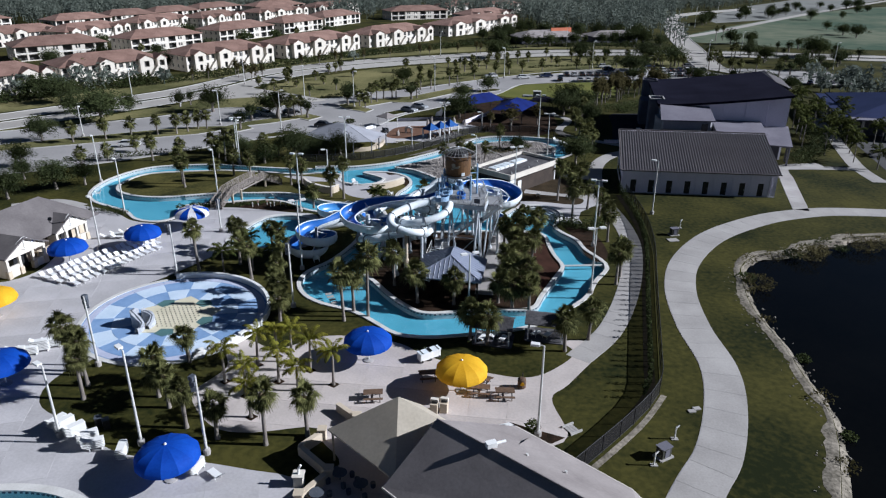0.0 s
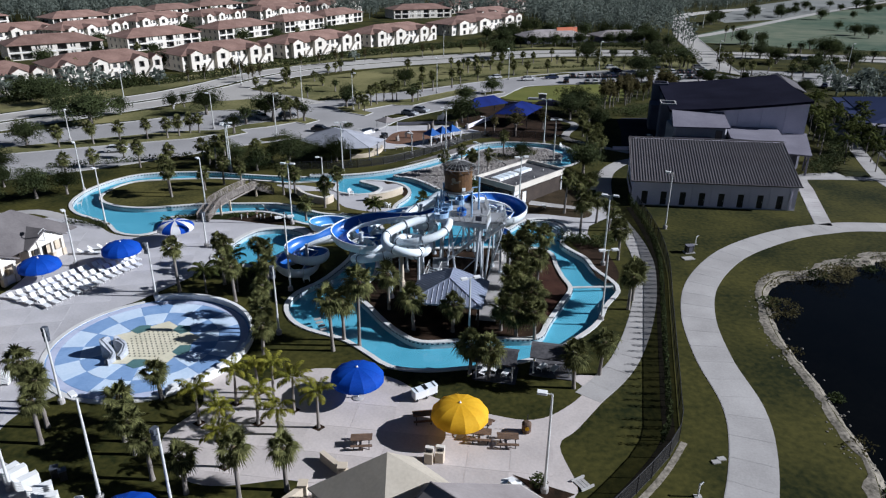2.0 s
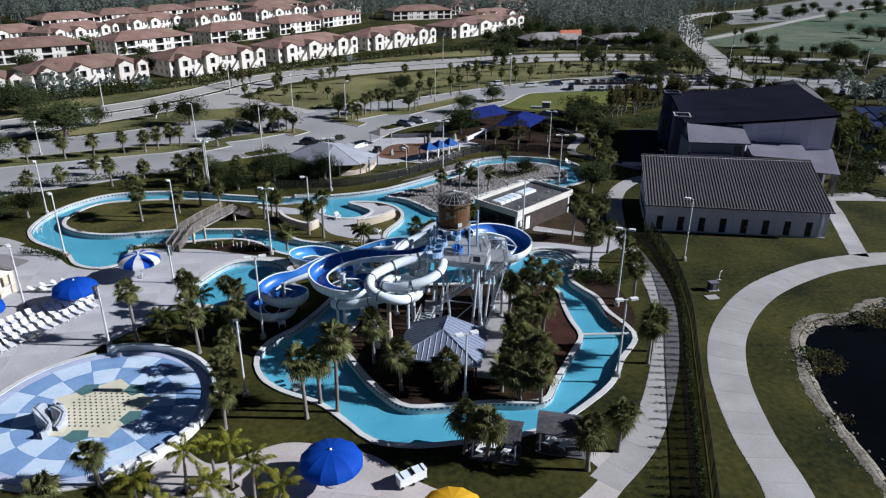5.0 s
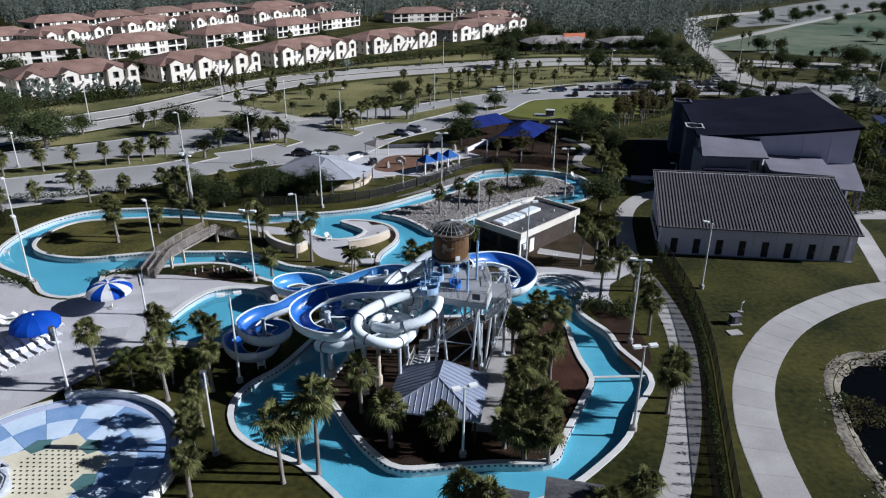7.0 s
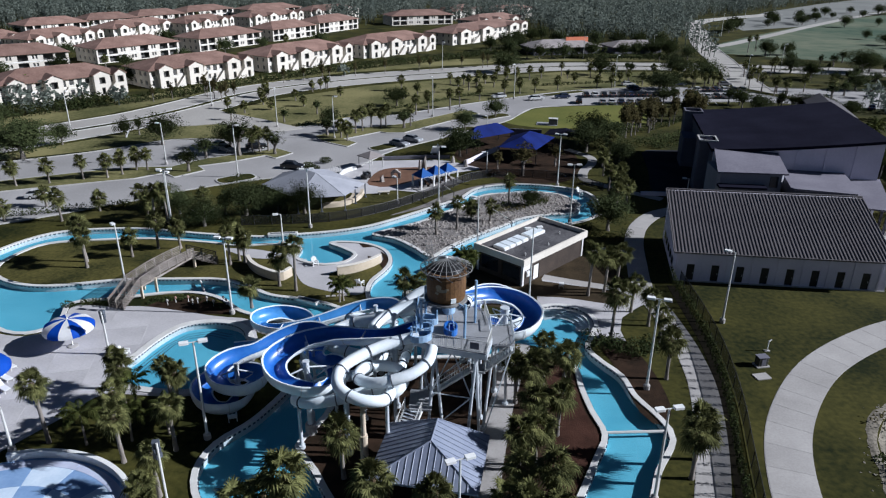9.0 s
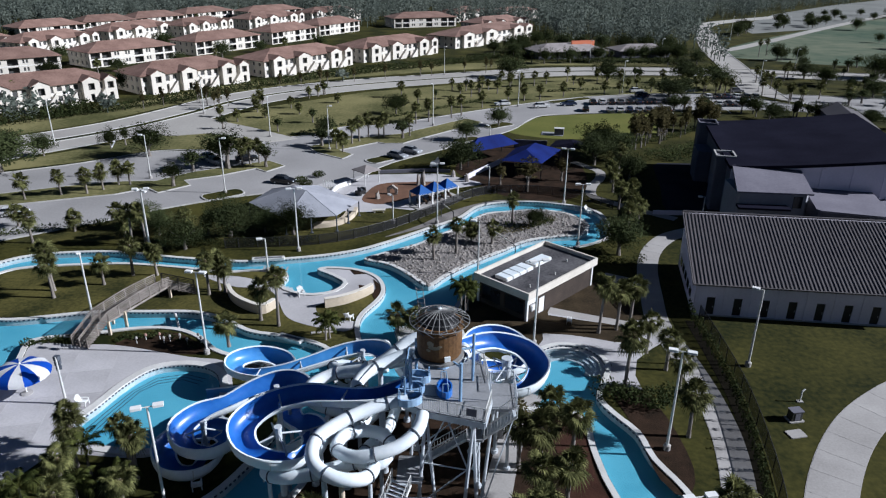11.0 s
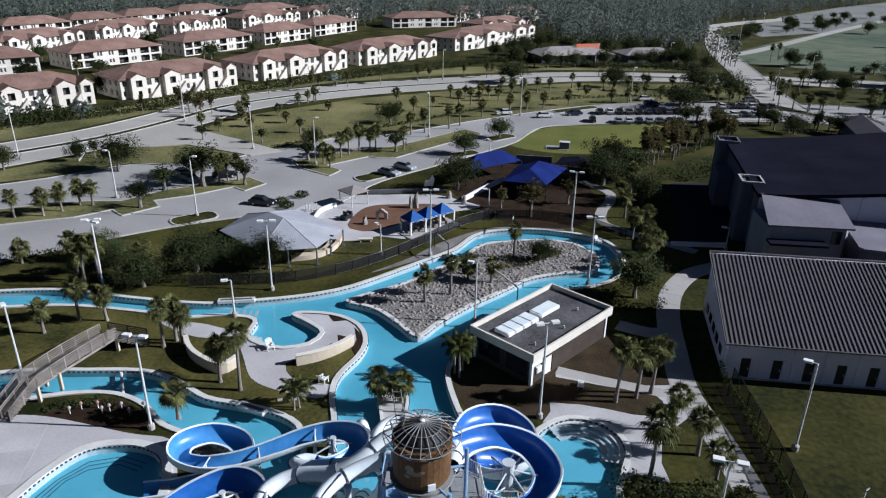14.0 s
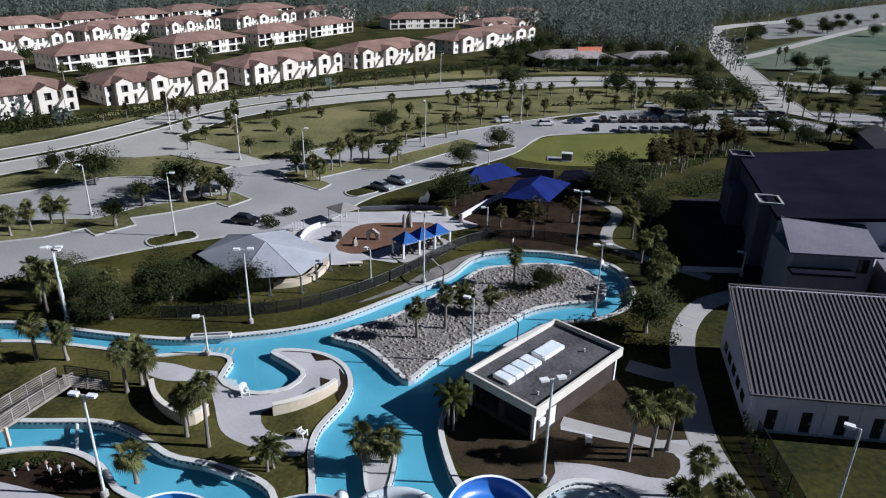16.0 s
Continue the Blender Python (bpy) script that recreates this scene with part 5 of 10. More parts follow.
for x, y, h in [(-58, 219, 3.4), (-50, 226, 3.2), (-42, 232, 3.4), (-30, 240, 3), (-52, 214, 3.4), (-46, 219, 3), (-38, 224, 3.2), (110.5, 286, 5.6), (109, 279, 5.4), (110.5, 274, 5.6), (111.5, 281, 5), (107.9, 253, 5.4), (110, 251.3, 5), (109, 256, 5), (84, 262, 5), (88, 262.5, 5), (91, 262.5, 5.2), (93, 263, 4.8)]:
    plant("fan", x, y, h - 1, 0.85)

# small palms in groves on the verges near the boulevard
grove_g = random.Random(21)
for poly, n in (([(-8, 232), (18, 258), (40, 272), (32, 284), (0, 264), (-16, 246)], 20), ([(40, 268), (95, 274), (95, 286), (40, 284)], 12), ([(-60, 228), (-44, 246), (-30, 258), (-34, 252), (-46, 236), (-56, 224)], 8)):
    k = 0
    xs, ys = [p[0] for p in poly], [p[1] for p in poly]
    while k < n:
        x, y = grove_g.uniform(min(xs), max(xs)), grove_g.uniform(min(ys), max(ys))
        if inside(poly, np.array([x]), np.array([y]))[0]:
            plant("fan" if k % 4 else "thin", x, y, grove_g.uniform(2.4, 4.2), grove_g.uniform(0.75, 1.0))
            k += 1


# ---- water slides and their tower ----
def frames_along(pts):
    """Place, way, side and up at each point of a line in space; up stays upright."""
    out = []
    v = [Vector(p) for p in pts]
    for i, p in enumerate(v):
        t = (v[min(i + 1, len(v) - 1)] - v[max(i - 1, 0)]).normalized()
        s = t.cross(Vector((0, 0, 1))).normalized()
        out.append((p, t, s, s.cross(t).normalized()))
    return out


def section_sweep(mesh, rows, section, bank=None, closed=False):
    """A section of (sideways, up) points swept along the rows; bank tilts it (radians) at each row."""
    k, n = len(mesh.v), len(section)
    for i, (p, t, s, u) in enumerate(rows):
        a = bank[i] if bank else 0.0
        s2, u2 = s * math.cos(a) + u * math.sin(a), u * math.cos(a) - s * math.sin(a)
        mesh.v += [tuple(p + s2 * x + u2 * y) for x, y in section]
    for i in range(len(rows) - 1):
        for j in range(n if closed else n - 1):
            q = (j + 1) % n
            mesh.f.append((k + i * n + j, k + (i + 1) * n + j, k + (i + 1) * n + q, k + i * n + q))
    return mesh


def banking(rows, amount=0.55):
    """The tilt of a flume in its bends: the outer side rises."""
    out = []
    for i in range(len(rows)):
        a, b = rows[max(i - 2, 0)][1], rows[min(i + 2, len(rows) - 1)][1]
        turn = a.x * b.y - a.y * b.x
        out.append(max(-1, min(1, turn * 1.1)) * amount)
    return [sum(out[max(0, i - 3):i + 4]) / len(out[max(0, i - 3):i + 4]) for i in range(len(out))]


def arc(r, a0, a1, n):
    return [(r * math.sin(radians(a0 + (a1 - a0) * i / n)), -r * math.cos(radians(a0 + (a1 - a0) * i / n))) for i in range(n + 1)]


def hoop(mesh, row, r, a0, a1, w=0.05, tilt=0.0):
    """A flange rib round a flume."""
    p, t, s, u = row
    rows = [(p - t * w, t, s, u), (p + t * w, t, s, u)]
    section_sweep(mesh, rows, arc(r, a0, a1, 12), [tilt, tilt])
    return mesh


def open_flume(parent, pts, r, inner, rise=86):
    """An open half-pipe: coloured trough, white outer shell, lips and joints."""
    rows = frames_along(curve(pts, False, 0.4))
    tilt = banking(rows)
    part("trough", section_sweep(Mesh(), rows, arc(r, -rise, rise, 14), tilt), inner, parent, smooth=True)
    part("shell", section_sweep(Mesh(), rows, arc(r + 0.07, -rise, rise, 14)[::-1], tilt), TUBE, parent, "white outer shell of the flume", smooth=True)
    lips = Mesh()
    for a in (-rise, rise):
        x, y = r * math.sin(radians(a)), -r * math.cos(radians(a))
        sx = 1 if a > 0 else -1
        section_sweep(lips, rows, [(x - 0.02 * sx, y), (x - 0.02 * sx, y + 0.07), (x + 0.14 * sx, y + 0.07), (x + 0.14 * sx, y - 0.03)], tilt)
    part("rim", lips, TUBE, parent, "white rolled rim")
    for i in range(6, len(rows), 9):
        part("flange", hoop(Mesh(), rows[i], r + 0.12, -rise, rise, 0.04, tilt[i]), GALV, parent)
    return rows


def closed_tube(parent, pts, r, material=None):
    rows = frames_along(curve(pts, False, 0.4))
    part("tube", section_sweep(Mesh(), rows, arc(r, 0, 360 - 22.5, 15), None, True), material or TUBE, parent, smooth=True)
    part("bore", section_sweep(Mesh(), rows, arc(r - 0.05, 0, 360 - 22.5, 15)[::-1], None, True), FLUME, parent, "blue inside of the tube", smooth=True)
    for i in range(4, len(rows), 7):
        ribs = Mesh()
        p, t, s, u = rows[i]
        section_sweep(ribs, [(p - t * 0.045, t, s, u), (p + t * 0.045, t, s, u)], arc(r + 0.07, 0, 360 - 22.5, 15), None, True)
        for e, d in ((-0.045, -1), (0.045, 1)):
            k = len(ribs.v)
            for rr in (r, r + 0.07):
                ribs.v += [tuple(p + t * e + s * x + u * y) for x, y in arc(rr, 0, 360 - 22.5, 15)]
            ribs.f += [(k + j, k + (j + 1) % 16, k + 16 + (j + 1) % 16, k + 16 + j) for j in range(16)]
        part("joint_ring", ribs, FLANGE, parent, "dark joint between tube lengths")
    return rows


def props(parent, rows, steps, r):
    """Columns that carry a flume, each on a wide foot."""
    for i in steps:
        p, t, s, u = rows[min(i, len(rows) - 1)]
        if p.z < 0.8:
            continue
        m = Mesh().rod((p.x, p.y, -0.7), (p.x, p.y, p.z - r * 0.4), 0.17, 0.15, 12)
        m.rod((p.x, p.y, -0.7), (p.x, p.y, 0.35), 0.34, 0.30, 12)
        m.rod(p - s * r - u * 0.3, p + s * r - u * 0.3, 0.07, 0.07, 8)
        part("column", m, STEEL, parent)


def tree_column(parent, x, y, top, reach, arms=4, r=0.27, turn=0.5, label=""):
    """A thick column with a wide concrete foot and arms that carry the ring of a flume."""
    part("column", Mesh().rod((x, y, -0.4), (x, y, top), r, r * 0.94, 14).rod((x, y, top), (x, y, top + 0.12), r * 1.12, None, 14), STEEL, parent, label)
    part("footing", Mesh().spin([(r * 1.9, -0.4), (r * 1.9, 0.95), (r * 1.7, 1.05)], (x, y, 0), 16, True), CONCRETE, parent, "round pale concrete footing")
    for i in range(arms):
        d = Vector((math.cos(i * 2 * math.pi / arms + turn), math.sin(i * 2 * math.pi / arms + turn), 0))
        o = Vector((x, y, 0))
        part("arm", Mesh().rod(o + Vector((0, 0, top - 0.5)), o + Vector((0, 0, top - 1.0)) + d * reach, 0.08, 0.07, 8).rod(o + Vector((0, 0, top - 2.0)), o + Vector((0, 0, top - 1.15)) + d * reach * 0.95, 0.06, 0.05, 8), STEEL, parent)


slide = thing("raft_slide", "blue open raft slide winding down in loops, deep shaded tone painted in", "water slide", "water slides")
rows = open_flume(slide, [(-0.1, 82.5, 9.8), (-2.5, 81.8, 9.4), (-5.2, 82.0, 9.1), (-8.2, 82.8, 8.6), (-10.9, 82.2, 8.1), (-12.4, 80.1, 7.7), (-11.6, 78.1, 7.3), (-9.6, 77.5, 6.9), (-7.7, 78.4, 6.5), (-7.2, 80.6, 6.1), (-8.1, 82.7, 5.8), (-9.7, 84.0, 5.5),
                          (-10.4, 85.8, 5.3), (-9.9, 87.8, 5.1), (-10.6, 90.0, 4.7), (-12.4, 91.0, 4.3), (-14.6, 90.2, 3.9), (-16.6, 88.7, 3.5), (-18.7, 87.5, 3.2), (-19.7, 85.6, 2.9), (-18.6, 83.9, 2.6), (-16.7, 84.0, 2.3), (-15.9, 85.8, 2.0), (-17.4, 87.2, 1.75),
                          (-19.8, 86.9, 1.5), (-21.1, 85.0, 1.3), (-19.8, 83.0, 1.1), (-17.8, 83.2, 0.95), (-17.2, 85.6, 0.8), (-18.2, 89.0, 0.65), (-21.5, 90.8, 0.5)], 0.98, FLUME)
props(slide, rows, (12, 24, 56, 66), 0.98)
tree_column(slide, -9.8, 80.0, 7.4, 2.1, 4)
tree_column(slide, -17.8, 85.6, 3.4, 1.5, 4, 0.22, 0.2)
tree_column(slide, -12.2, 88.9, 4.9, 1.7, 3, 0.22, 0.9)

slide = thing("body_slide", "blue open flume with a sunlit tone painted in, fed by a white tube", "water slide", "water slides")
closed_tube(slide, [(0.2, 87.2, 9.2), (-0.9, 89.0, 7.7), (-2.8, 90.6, 6.4), (-5.0, 91.2, 5.6), (-6.9, 91.5, 5.2), (-7.7, 92.1, 5.0), (-7.0, 92.6, 4.9), (-6.2, 92.5, 4.85)], 0.5)
rows = open_flume(slide, [(-7.2, 92.6, 4.85), (-5.6, 92.6, 4.75), (-4.2, 93.6, 4.6), (-3.4, 95.2, 4.45), (-4.1, 96.7, 4.3), (-6.0, 97.3, 4.0), (-8.2, 97.0, 3.6), (-10.4, 96.2, 3.15), (-13.4, 95.3, 2.6), (-16.2, 95.2, 2.3), (-18.3, 96.3, 2.1),
                          (-18.5, 98.2, 1.9), (-16.7, 99.5, 1.7), (-14.4, 99.0, 1.5), (-13.5, 97.4, 1.3), (-14.6, 95.4, 1.1), (-17.6, 94.2, 0.8), (-20.8, 93.8, 0.45)], 0.9, LITFLUME)
props(slide, rows, (24, 34, 44), 0.9)
tree_column(slide, -5.4, 95.4, 4.7, 1.5, 4, 0.22)
part("column", Mesh().rod((-5.2, 91.9, -0.1), (-5.2, 91.9, 5.1), 0.16, 0.14, 10).rod((-5.2, 91.9, -0.1), (-5.2, 91.9, 0.4), 0.32, 0.3, 10), STEEL, slide)

slide = thing("body_slide", "blue open flume spiralling in wide rings behind the tower", "water slide", "water slides")
rows = open_flume(slide, [(3.2, 86.6, 9.75), (3.9, 88.4, 9.3), (5.0, 90.3, 8.8), (7.1, 91.7, 8.3), (9.5, 91.2, 7.9), (10.6, 89.0, 7.5), (9.5, 86.9, 7.15), (7.4, 86.5, 6.85), (5.5, 87.9, 6.55), (4.8, 90.6, 6.3), (4.9, 94.0, 6.05), (5.9, 96.9, 5.8),
                          (8.0, 97.9, 5.4), (9.7, 96.6, 4.9), (9.6, 94.7, 4.2), (8.0, 94.1, 3.5), (6.5, 95.2, 2.8), (6.6, 97.0, 2.0), (8.2, 97.9, 1.3), (10.2, 97.7, 0.5)], 0.95, FLUME)
tree_column(slide, 7.9, 89.2, 7.9, 2.1, 6, 0.42, 0.0, "thick blue-grey column with bracing arms")
props(slide, rows, (38, 44, 52), 0.92)

slide = thing("tube_slide", "white tube slide looping out in front of the tower", "water slide", "water slides")
rows = closed_tube(slide, [(-0.2, 81.2, 9.4), (-2.5, 80.6, 9.0), (-4.7, 79.5, 8.6), (-6.5, 77.9, 8.1), (-6.4, 76.0, 7.6), (-4.7, 75.0, 7.15), (-2.9, 75.4, 6.8), (-2.4, 77.0, 6.5), (-3.6, 77.8, 6.2), (-6.4, 77.2, 5.7), (-9.0, 77.2, 5.2), (-10.6, 78.8, 4.5), (-9.0, 82.6, 3.6), (-5.6, 85.6, 2.7), (-4, 89, 1.7), (-3.6, 92.2, 0.7)], 0.5)
props(slide, rows, (17, 44, 54), 0.5)
part("column", Mesh().rod((-4.6, 76.2, -0.1), (-4.6, 76.2, 6.6), 0.24, 0.2, 12).rod((-4.6, 76.2, 0), (-4.6, 76.2, 2.8), 0.34, 0.34, 12), TANWALL, slide, "thick cream post")
slide = thing("tube_slide", "white tube slide curling beneath the platform", "water slide", "water slides")
rows = closed_tube(slide, [(1.0, 79.5, 9.25), (0.7, 78.2, 8.8), (-0.5, 77.1, 8.3), (-2.2, 76.6, 7.9), (-3.9, 76.8, 7.5), (-5.2, 78.2, 7.1), (-4.7, 80.2, 6.8), (-2.7, 81.0, 6.4), (-1.4, 80.1, 6.0), (-1.9, 78.7, 5.5), (-3.4, 78.9, 4.9), (-3.6, 81.4, 4.2), (-2.2, 85.5, 3.2), (-1.8, 90.6, 1.9), (-1.8, 93.6, 0.7)], 0.48)
props(slide, rows, (12, 30), 0.48)
slide = thing("tube_slide", "white tube slide swinging behind the drum and curling west", "water slide", "water slides")
rows = closed_tube(slide, [(2.4, 86.9, 9.6), (2.3, 89.4, 9.3), (1.1, 91.1, 8.9), (-0.6, 91.0, 8.5), (-2.6, 89.9, 7.3), (-4.4, 89.6, 6.4), (-7.3, 90.3, 5.4), (-9.2, 89.2, 4.9), (-9.0, 87.6, 4.5), (-6.5, 86.8, 4.0), (-4.4, 87.6, 3.2), (-4.2, 90.4, 2.0), (-4.8, 93.2, 0.7)], 0.56)
props(slide, rows, (16, 26), 0.56)
slide = thing("tube_slide", "white tube slide running west from the platform edge", "water slide", "water slides")
rows = closed_tube(slide, [(0.6, 86.9, 9.4), (-0.4, 88.2, 8.95), (-2.3, 87.7, 8.4), (-3.9, 86.6, 8.0), (-4.6, 85.2, 7.6), (-3.6, 84.0, 7.2), (-2.0, 84.2, 6.7), (-1.4, 86.0, 6.0), (-2.4, 88.0, 4.8), (-2.7, 90.8, 2.8), (-2.7, 93.6, 0.7)], 0.52)
props(slide, rows, (18, 24), 0.52)
part("column", Mesh().rod((-2.6, 85.0, -0.1), (-2.6, 85.0, 9.3), 0.22, 0.2, 12).rod((-2.6, 85.0, 9.3), (-2.6, 85.0, 9.42), 0.26, None, 12), STEEL, slide)
slide = thing("tube_slide", "white tube slide arching far out behind the tower", "water slide", "water slides")
rows = closed_tube(slide, [(3.9, 86.7, 9.6), (4.2, 89.4, 8.6), (3.9, 92.4, 7.2), (3.3, 95.2, 6.0), (2.2, 96.9, 5.4), (0.5, 97.5, 5.1), (-1.2, 97.2, 4.8), (-2.0, 95.9, 4.5), (-1.9, 94.3, 4.0), (-1.0, 92.7, 3.3), (-1.6, 91.3, 2.4), (-3.0, 91.6, 1.5), (-3.6, 93.6, 0.7)], 0.56)
closed_tube(slide, [(-3.1, 97.8, 3.1), (-3.4, 98.5, 3.3), (-3.6, 99.1, 3.2), (-3.75, 99.4, 2.6), (-3.8, 99.5, 1.4), (-3.8, 99.5, -0.2)], 0.5)
props(slide, rows, (14, 22), 0.56)

# the platform: deck, legs, bracing, stairs and rails
tower = thing("slide_tower", "grey steel slide tower with a platform and stairs", "slide tower")
DZ = 9.2
LZ = 8.6
deck_line = [(1.0, 80.0), (5.5, 78.7), (6.1, 81.4), (5.9, 84.2), (5.7, 86.2), (4.4, 87.2), (-0.3, 87.1), (-0.5, 81.0)]
part("platform", Mesh().prism(deck_line, DZ - 0.28, DZ), PLATFORM, tower, "grey concrete platform deck")
joints = Mesh().box((2.6, 83.4, DZ + 0.004), (0.09, 7.4, 0.008), 4).box((2.9, 81.6, DZ + 0.004), (6.4, 0.09, 0.008), -6)
part("deck_joints", joints, FLANGE, tower, "dark joints in the deck")
beams = Mesh()
for a, b in zip(deck_line, deck_line[1:] + deck_line[:1]):
    p, q = Vector((*a, DZ - 0.34)), Vector((*b, DZ - 0.34))
    d = q - p
    beams.box((p + q) / 2, (d.length, 0.16, 0.5), math.degrees(math.atan2(d.y, d.x)))
part("edge_beam", beams, STEEL, tower, "pale steel fascia beam")
part("landing", Mesh().box((7.05, 82.8, LZ - 0.12), (1.9, 3.4, 0.24)), PLATFORM, tower, "lower side landing")
# splayed legs in pairs, crossed by long diagonals
feet = [((1.2, 80.4), (0.6, 79.4)), ((1.2, 80.4), (2.0, 80.0)), ((4.7, 79.4), (4.1, 78.8)), ((4.7, 79.4), (5.2, 79.3)), ((5.2, 82.8), (5.4, 82.4)), ((0.2, 83.4), (-0.2, 83.2)), ((0.4, 86.6), (0.2, 86.9)), ((4.6, 86.4), (4.9, 86.6)), ((6.4, 82.2), (5.6, 80.8)), ((7.7, 84.2), (7.9, 84.6))]
for (x0, y0), (x1, y1) in feet:
    part("leg", Mesh().rod((x1, y1, 0), (x0, y0, DZ - 0.5 if x0 < 6 else LZ - 0.3), 0.14, 0.13, 10).rod((x1, y1, 0), (x1, y1, 0.25), 0.3, 0.28, 10), STEEL, tower)
# one slim diagonal or a V to a side, with thin ties between the legs
for a, b in (((0.9, 79.9), (4.4, 79.1)), ((0.9, 79.9), (0.2, 83.4)), ((4.9, 79.3), (5.3, 82.8)), ((0.2, 83.4), (0.4, 86.7)), ((5.3, 82.8), (4.7, 86.4)), ((0.4, 86.7), (4.7, 86.4))):
    part("tie", Mesh().rod((*a, 4.5), (*b, 4.5), 0.05, 0.05, 6), STEEL, tower)
for a, b in (((0.9, 79.9, 4.5), (2.6, 79.5, DZ - 0.5)), ((4.4, 79.1, 4.5), (2.8, 79.5, DZ - 0.5)), ((0.9, 79.9, 0.6), (4.3, 79.2, 4.4)), ((4.9, 79.3, 4.5), (5.3, 82.8, DZ - 0.6)), ((5.3, 82.8, 0.5), (4.8, 79.4, 4.4)),
             ((0.2, 83.4, 4.5), (0.9, 80.1, DZ - 0.6)), ((0.4, 86.7, 0.5), (4.6, 86.4, 4.5)), ((4.6, 86.4, 4.5), (0.5, 86.7, DZ - 0.6)), ((5.3, 82.8, 4.5), (4.8, 86.2, DZ - 0.6)), ((8.0, 81.3, LZ - 0.2), (5.4, 79.0, 0.3)), ((6.0, 81.4, DZ - 0.5), (4.7, 79.3, 4.4))):
    part("brace", Mesh().rod(a, b, 0.06, 0.06, 6), STEEL, tower)


def railing(parent, a, b, h=1.1, gap=0.16, material=None):
    """A guard rail from a to b with uprights and close balusters."""
    a, b = Vector(a), Vector(b)
    m = Mesh()
    up = Vector((0, 0, h))
    m.rod(a + up, b + up, 0.035, 0.035, 6).rod(a + up * 0.12, b + up * 0.12, 0.025, 0.025, 6)
    n = max(1, int((b - a).length / gap))
    for i in range(n + 1):
        p = a.lerp(b, i / n)
        m.rod(p, p + up, 0.035 if i % 8 == 0 or i == n else 0.013, None, 5)
    return tagged(part("railing", m, material or GALV, parent), kind="stuff")


for a, b in (((1.0, 80.0), (5.5, 78.7)), ((5.5, 78.7), (6.05, 81.1)), ((5.95, 83.6), (5.7, 86.2)), ((5.7, 86.2), (4.9, 86.8))):
    railing(tower, (*a, DZ), (*b, DZ))
for a, b in (((8.0, 81.2), (8.0, 84.5)), ((8.0, 84.5), (6.1, 84.5)), ((6.1, 82.4), (6.1, 84.5))):
    railing(tower, (*a, LZ), (*b, LZ), 1.15, 0.2, STEEL)
part("notice", Mesh().box((4.5, 78.92, DZ + 0.62), (0.75, 0.05, 0.6), -16), GREYWALL, tower, "plain grey notice panel on the rail")


def stair(parent, a, b, width, label=""):
    """A flight from a up to b (centre line), with treads, stringers and rails."""
    a, b = Vector(a), Vector(b)
    flat = Vector((b.x - a.x, b.y - a.y, 0))
    side = Vector((-flat.y, flat.x, 0)).normalized() * width / 2
    n = max(2, round((b.z - a.z) / 0.18))
    for i in range(n):
        p = a.lerp(b, (i + 0.5) / n)
        part("tread", Mesh().box((p.x, p.y, p.z), (flat.length / n * 1.05, width, 0.05), math.degrees(math.atan2(flat.y, flat.x))), STEEL, parent)
    for s in (1, -1):
        m = Mesh().rod(a + side * s, b + side * s, 0.09, 0.09, 6)
        part("stringer", m, GALV, parent)
        railing(parent, a + side * s, b + side * s, 1.0, 0.3)


stair(tower, (5.5, 80.5, 6.7), (7.9, 80.7, LZ), 1.1)
part("landing", Mesh().box((4.9, 80.5, 6.6), (1.3, 1.3, 0.2)), PLATFORM, tower)
stair(tower, (1.0, 81.6, 3.3), (4.4, 80.6, 6.5), 1.1)
part("landing", Mesh().box((0.0, 80.6, 3.2), (2.0, 3.0, 0.2)), PLATFORM, tower)
stair(tower, (-2.4, 75.4, 0.1), (-0.6, 79.2, 3.2), 1.6)
for x, y, z in ((5.2, 80.2, 6.5), (-0.8, 79.3, 3.1), (0.8, 79.3, 3.1)):
    part("leg", Mesh().rod((x, y, 0), (x, y, z), 0.1, 0.1, 8), STEEL, tower)
# blue start tubs of the slides
PALETUB = mat("pale_blue_fibreglass", (0.20, 0.33, 0.52), (0.33, 0.46, 0.62), 0.4, 0.6, 4.0, 0.05)
for x, y, rz, paint in ((0.0, 80.9, 110, PALETUB), (2.55, 82.3, 5, FLUME), (0.1, 82.3, 95, PALETUB), (0.5, 83.9, 80, PALETUB), (2.4, 86.3, 0, PALETUB)):
    m = Mesh()
    line = [(0.55 * math.cos(a), 0.9 * math.sin(a)) for a in [i * math.pi / 8 for i in range(16)]]
    tub = [(px * math.cos(radians(rz)) - py * math.sin(radians(rz)) + x, px * math.sin(radians(rz)) + py * math.cos(radians(rz)) + y) for px, py in line]
    band(m, tub, -0.06, 0.06, (DZ, DZ + 0.6))
    part("start_tub", m, paint, tower, "light blue starting tub")
    part("tub_floor", Mesh().prism(tub, DZ, DZ + 0.12), paint, tower)
    rail = Mesh()
    for k in (3, 5, 11, 13):
        rail.rod((*tub[k], DZ), (*tub[k], DZ + 1.3), 0.035, None, 6)
    rail.rod((*tub[3], DZ + 1.3), (*tub[5], DZ + 1.3), 0.035, None, 6).rod((*tub[11], DZ + 1.3), (*tub[13], DZ + 1.3), 0.035, None, 6).rod((*tub[3], DZ + 1.3), (*tub[13], DZ + 0.7), 0.03, None, 6)
    part("grab_rail", rail, BLUESTEEL, tower)
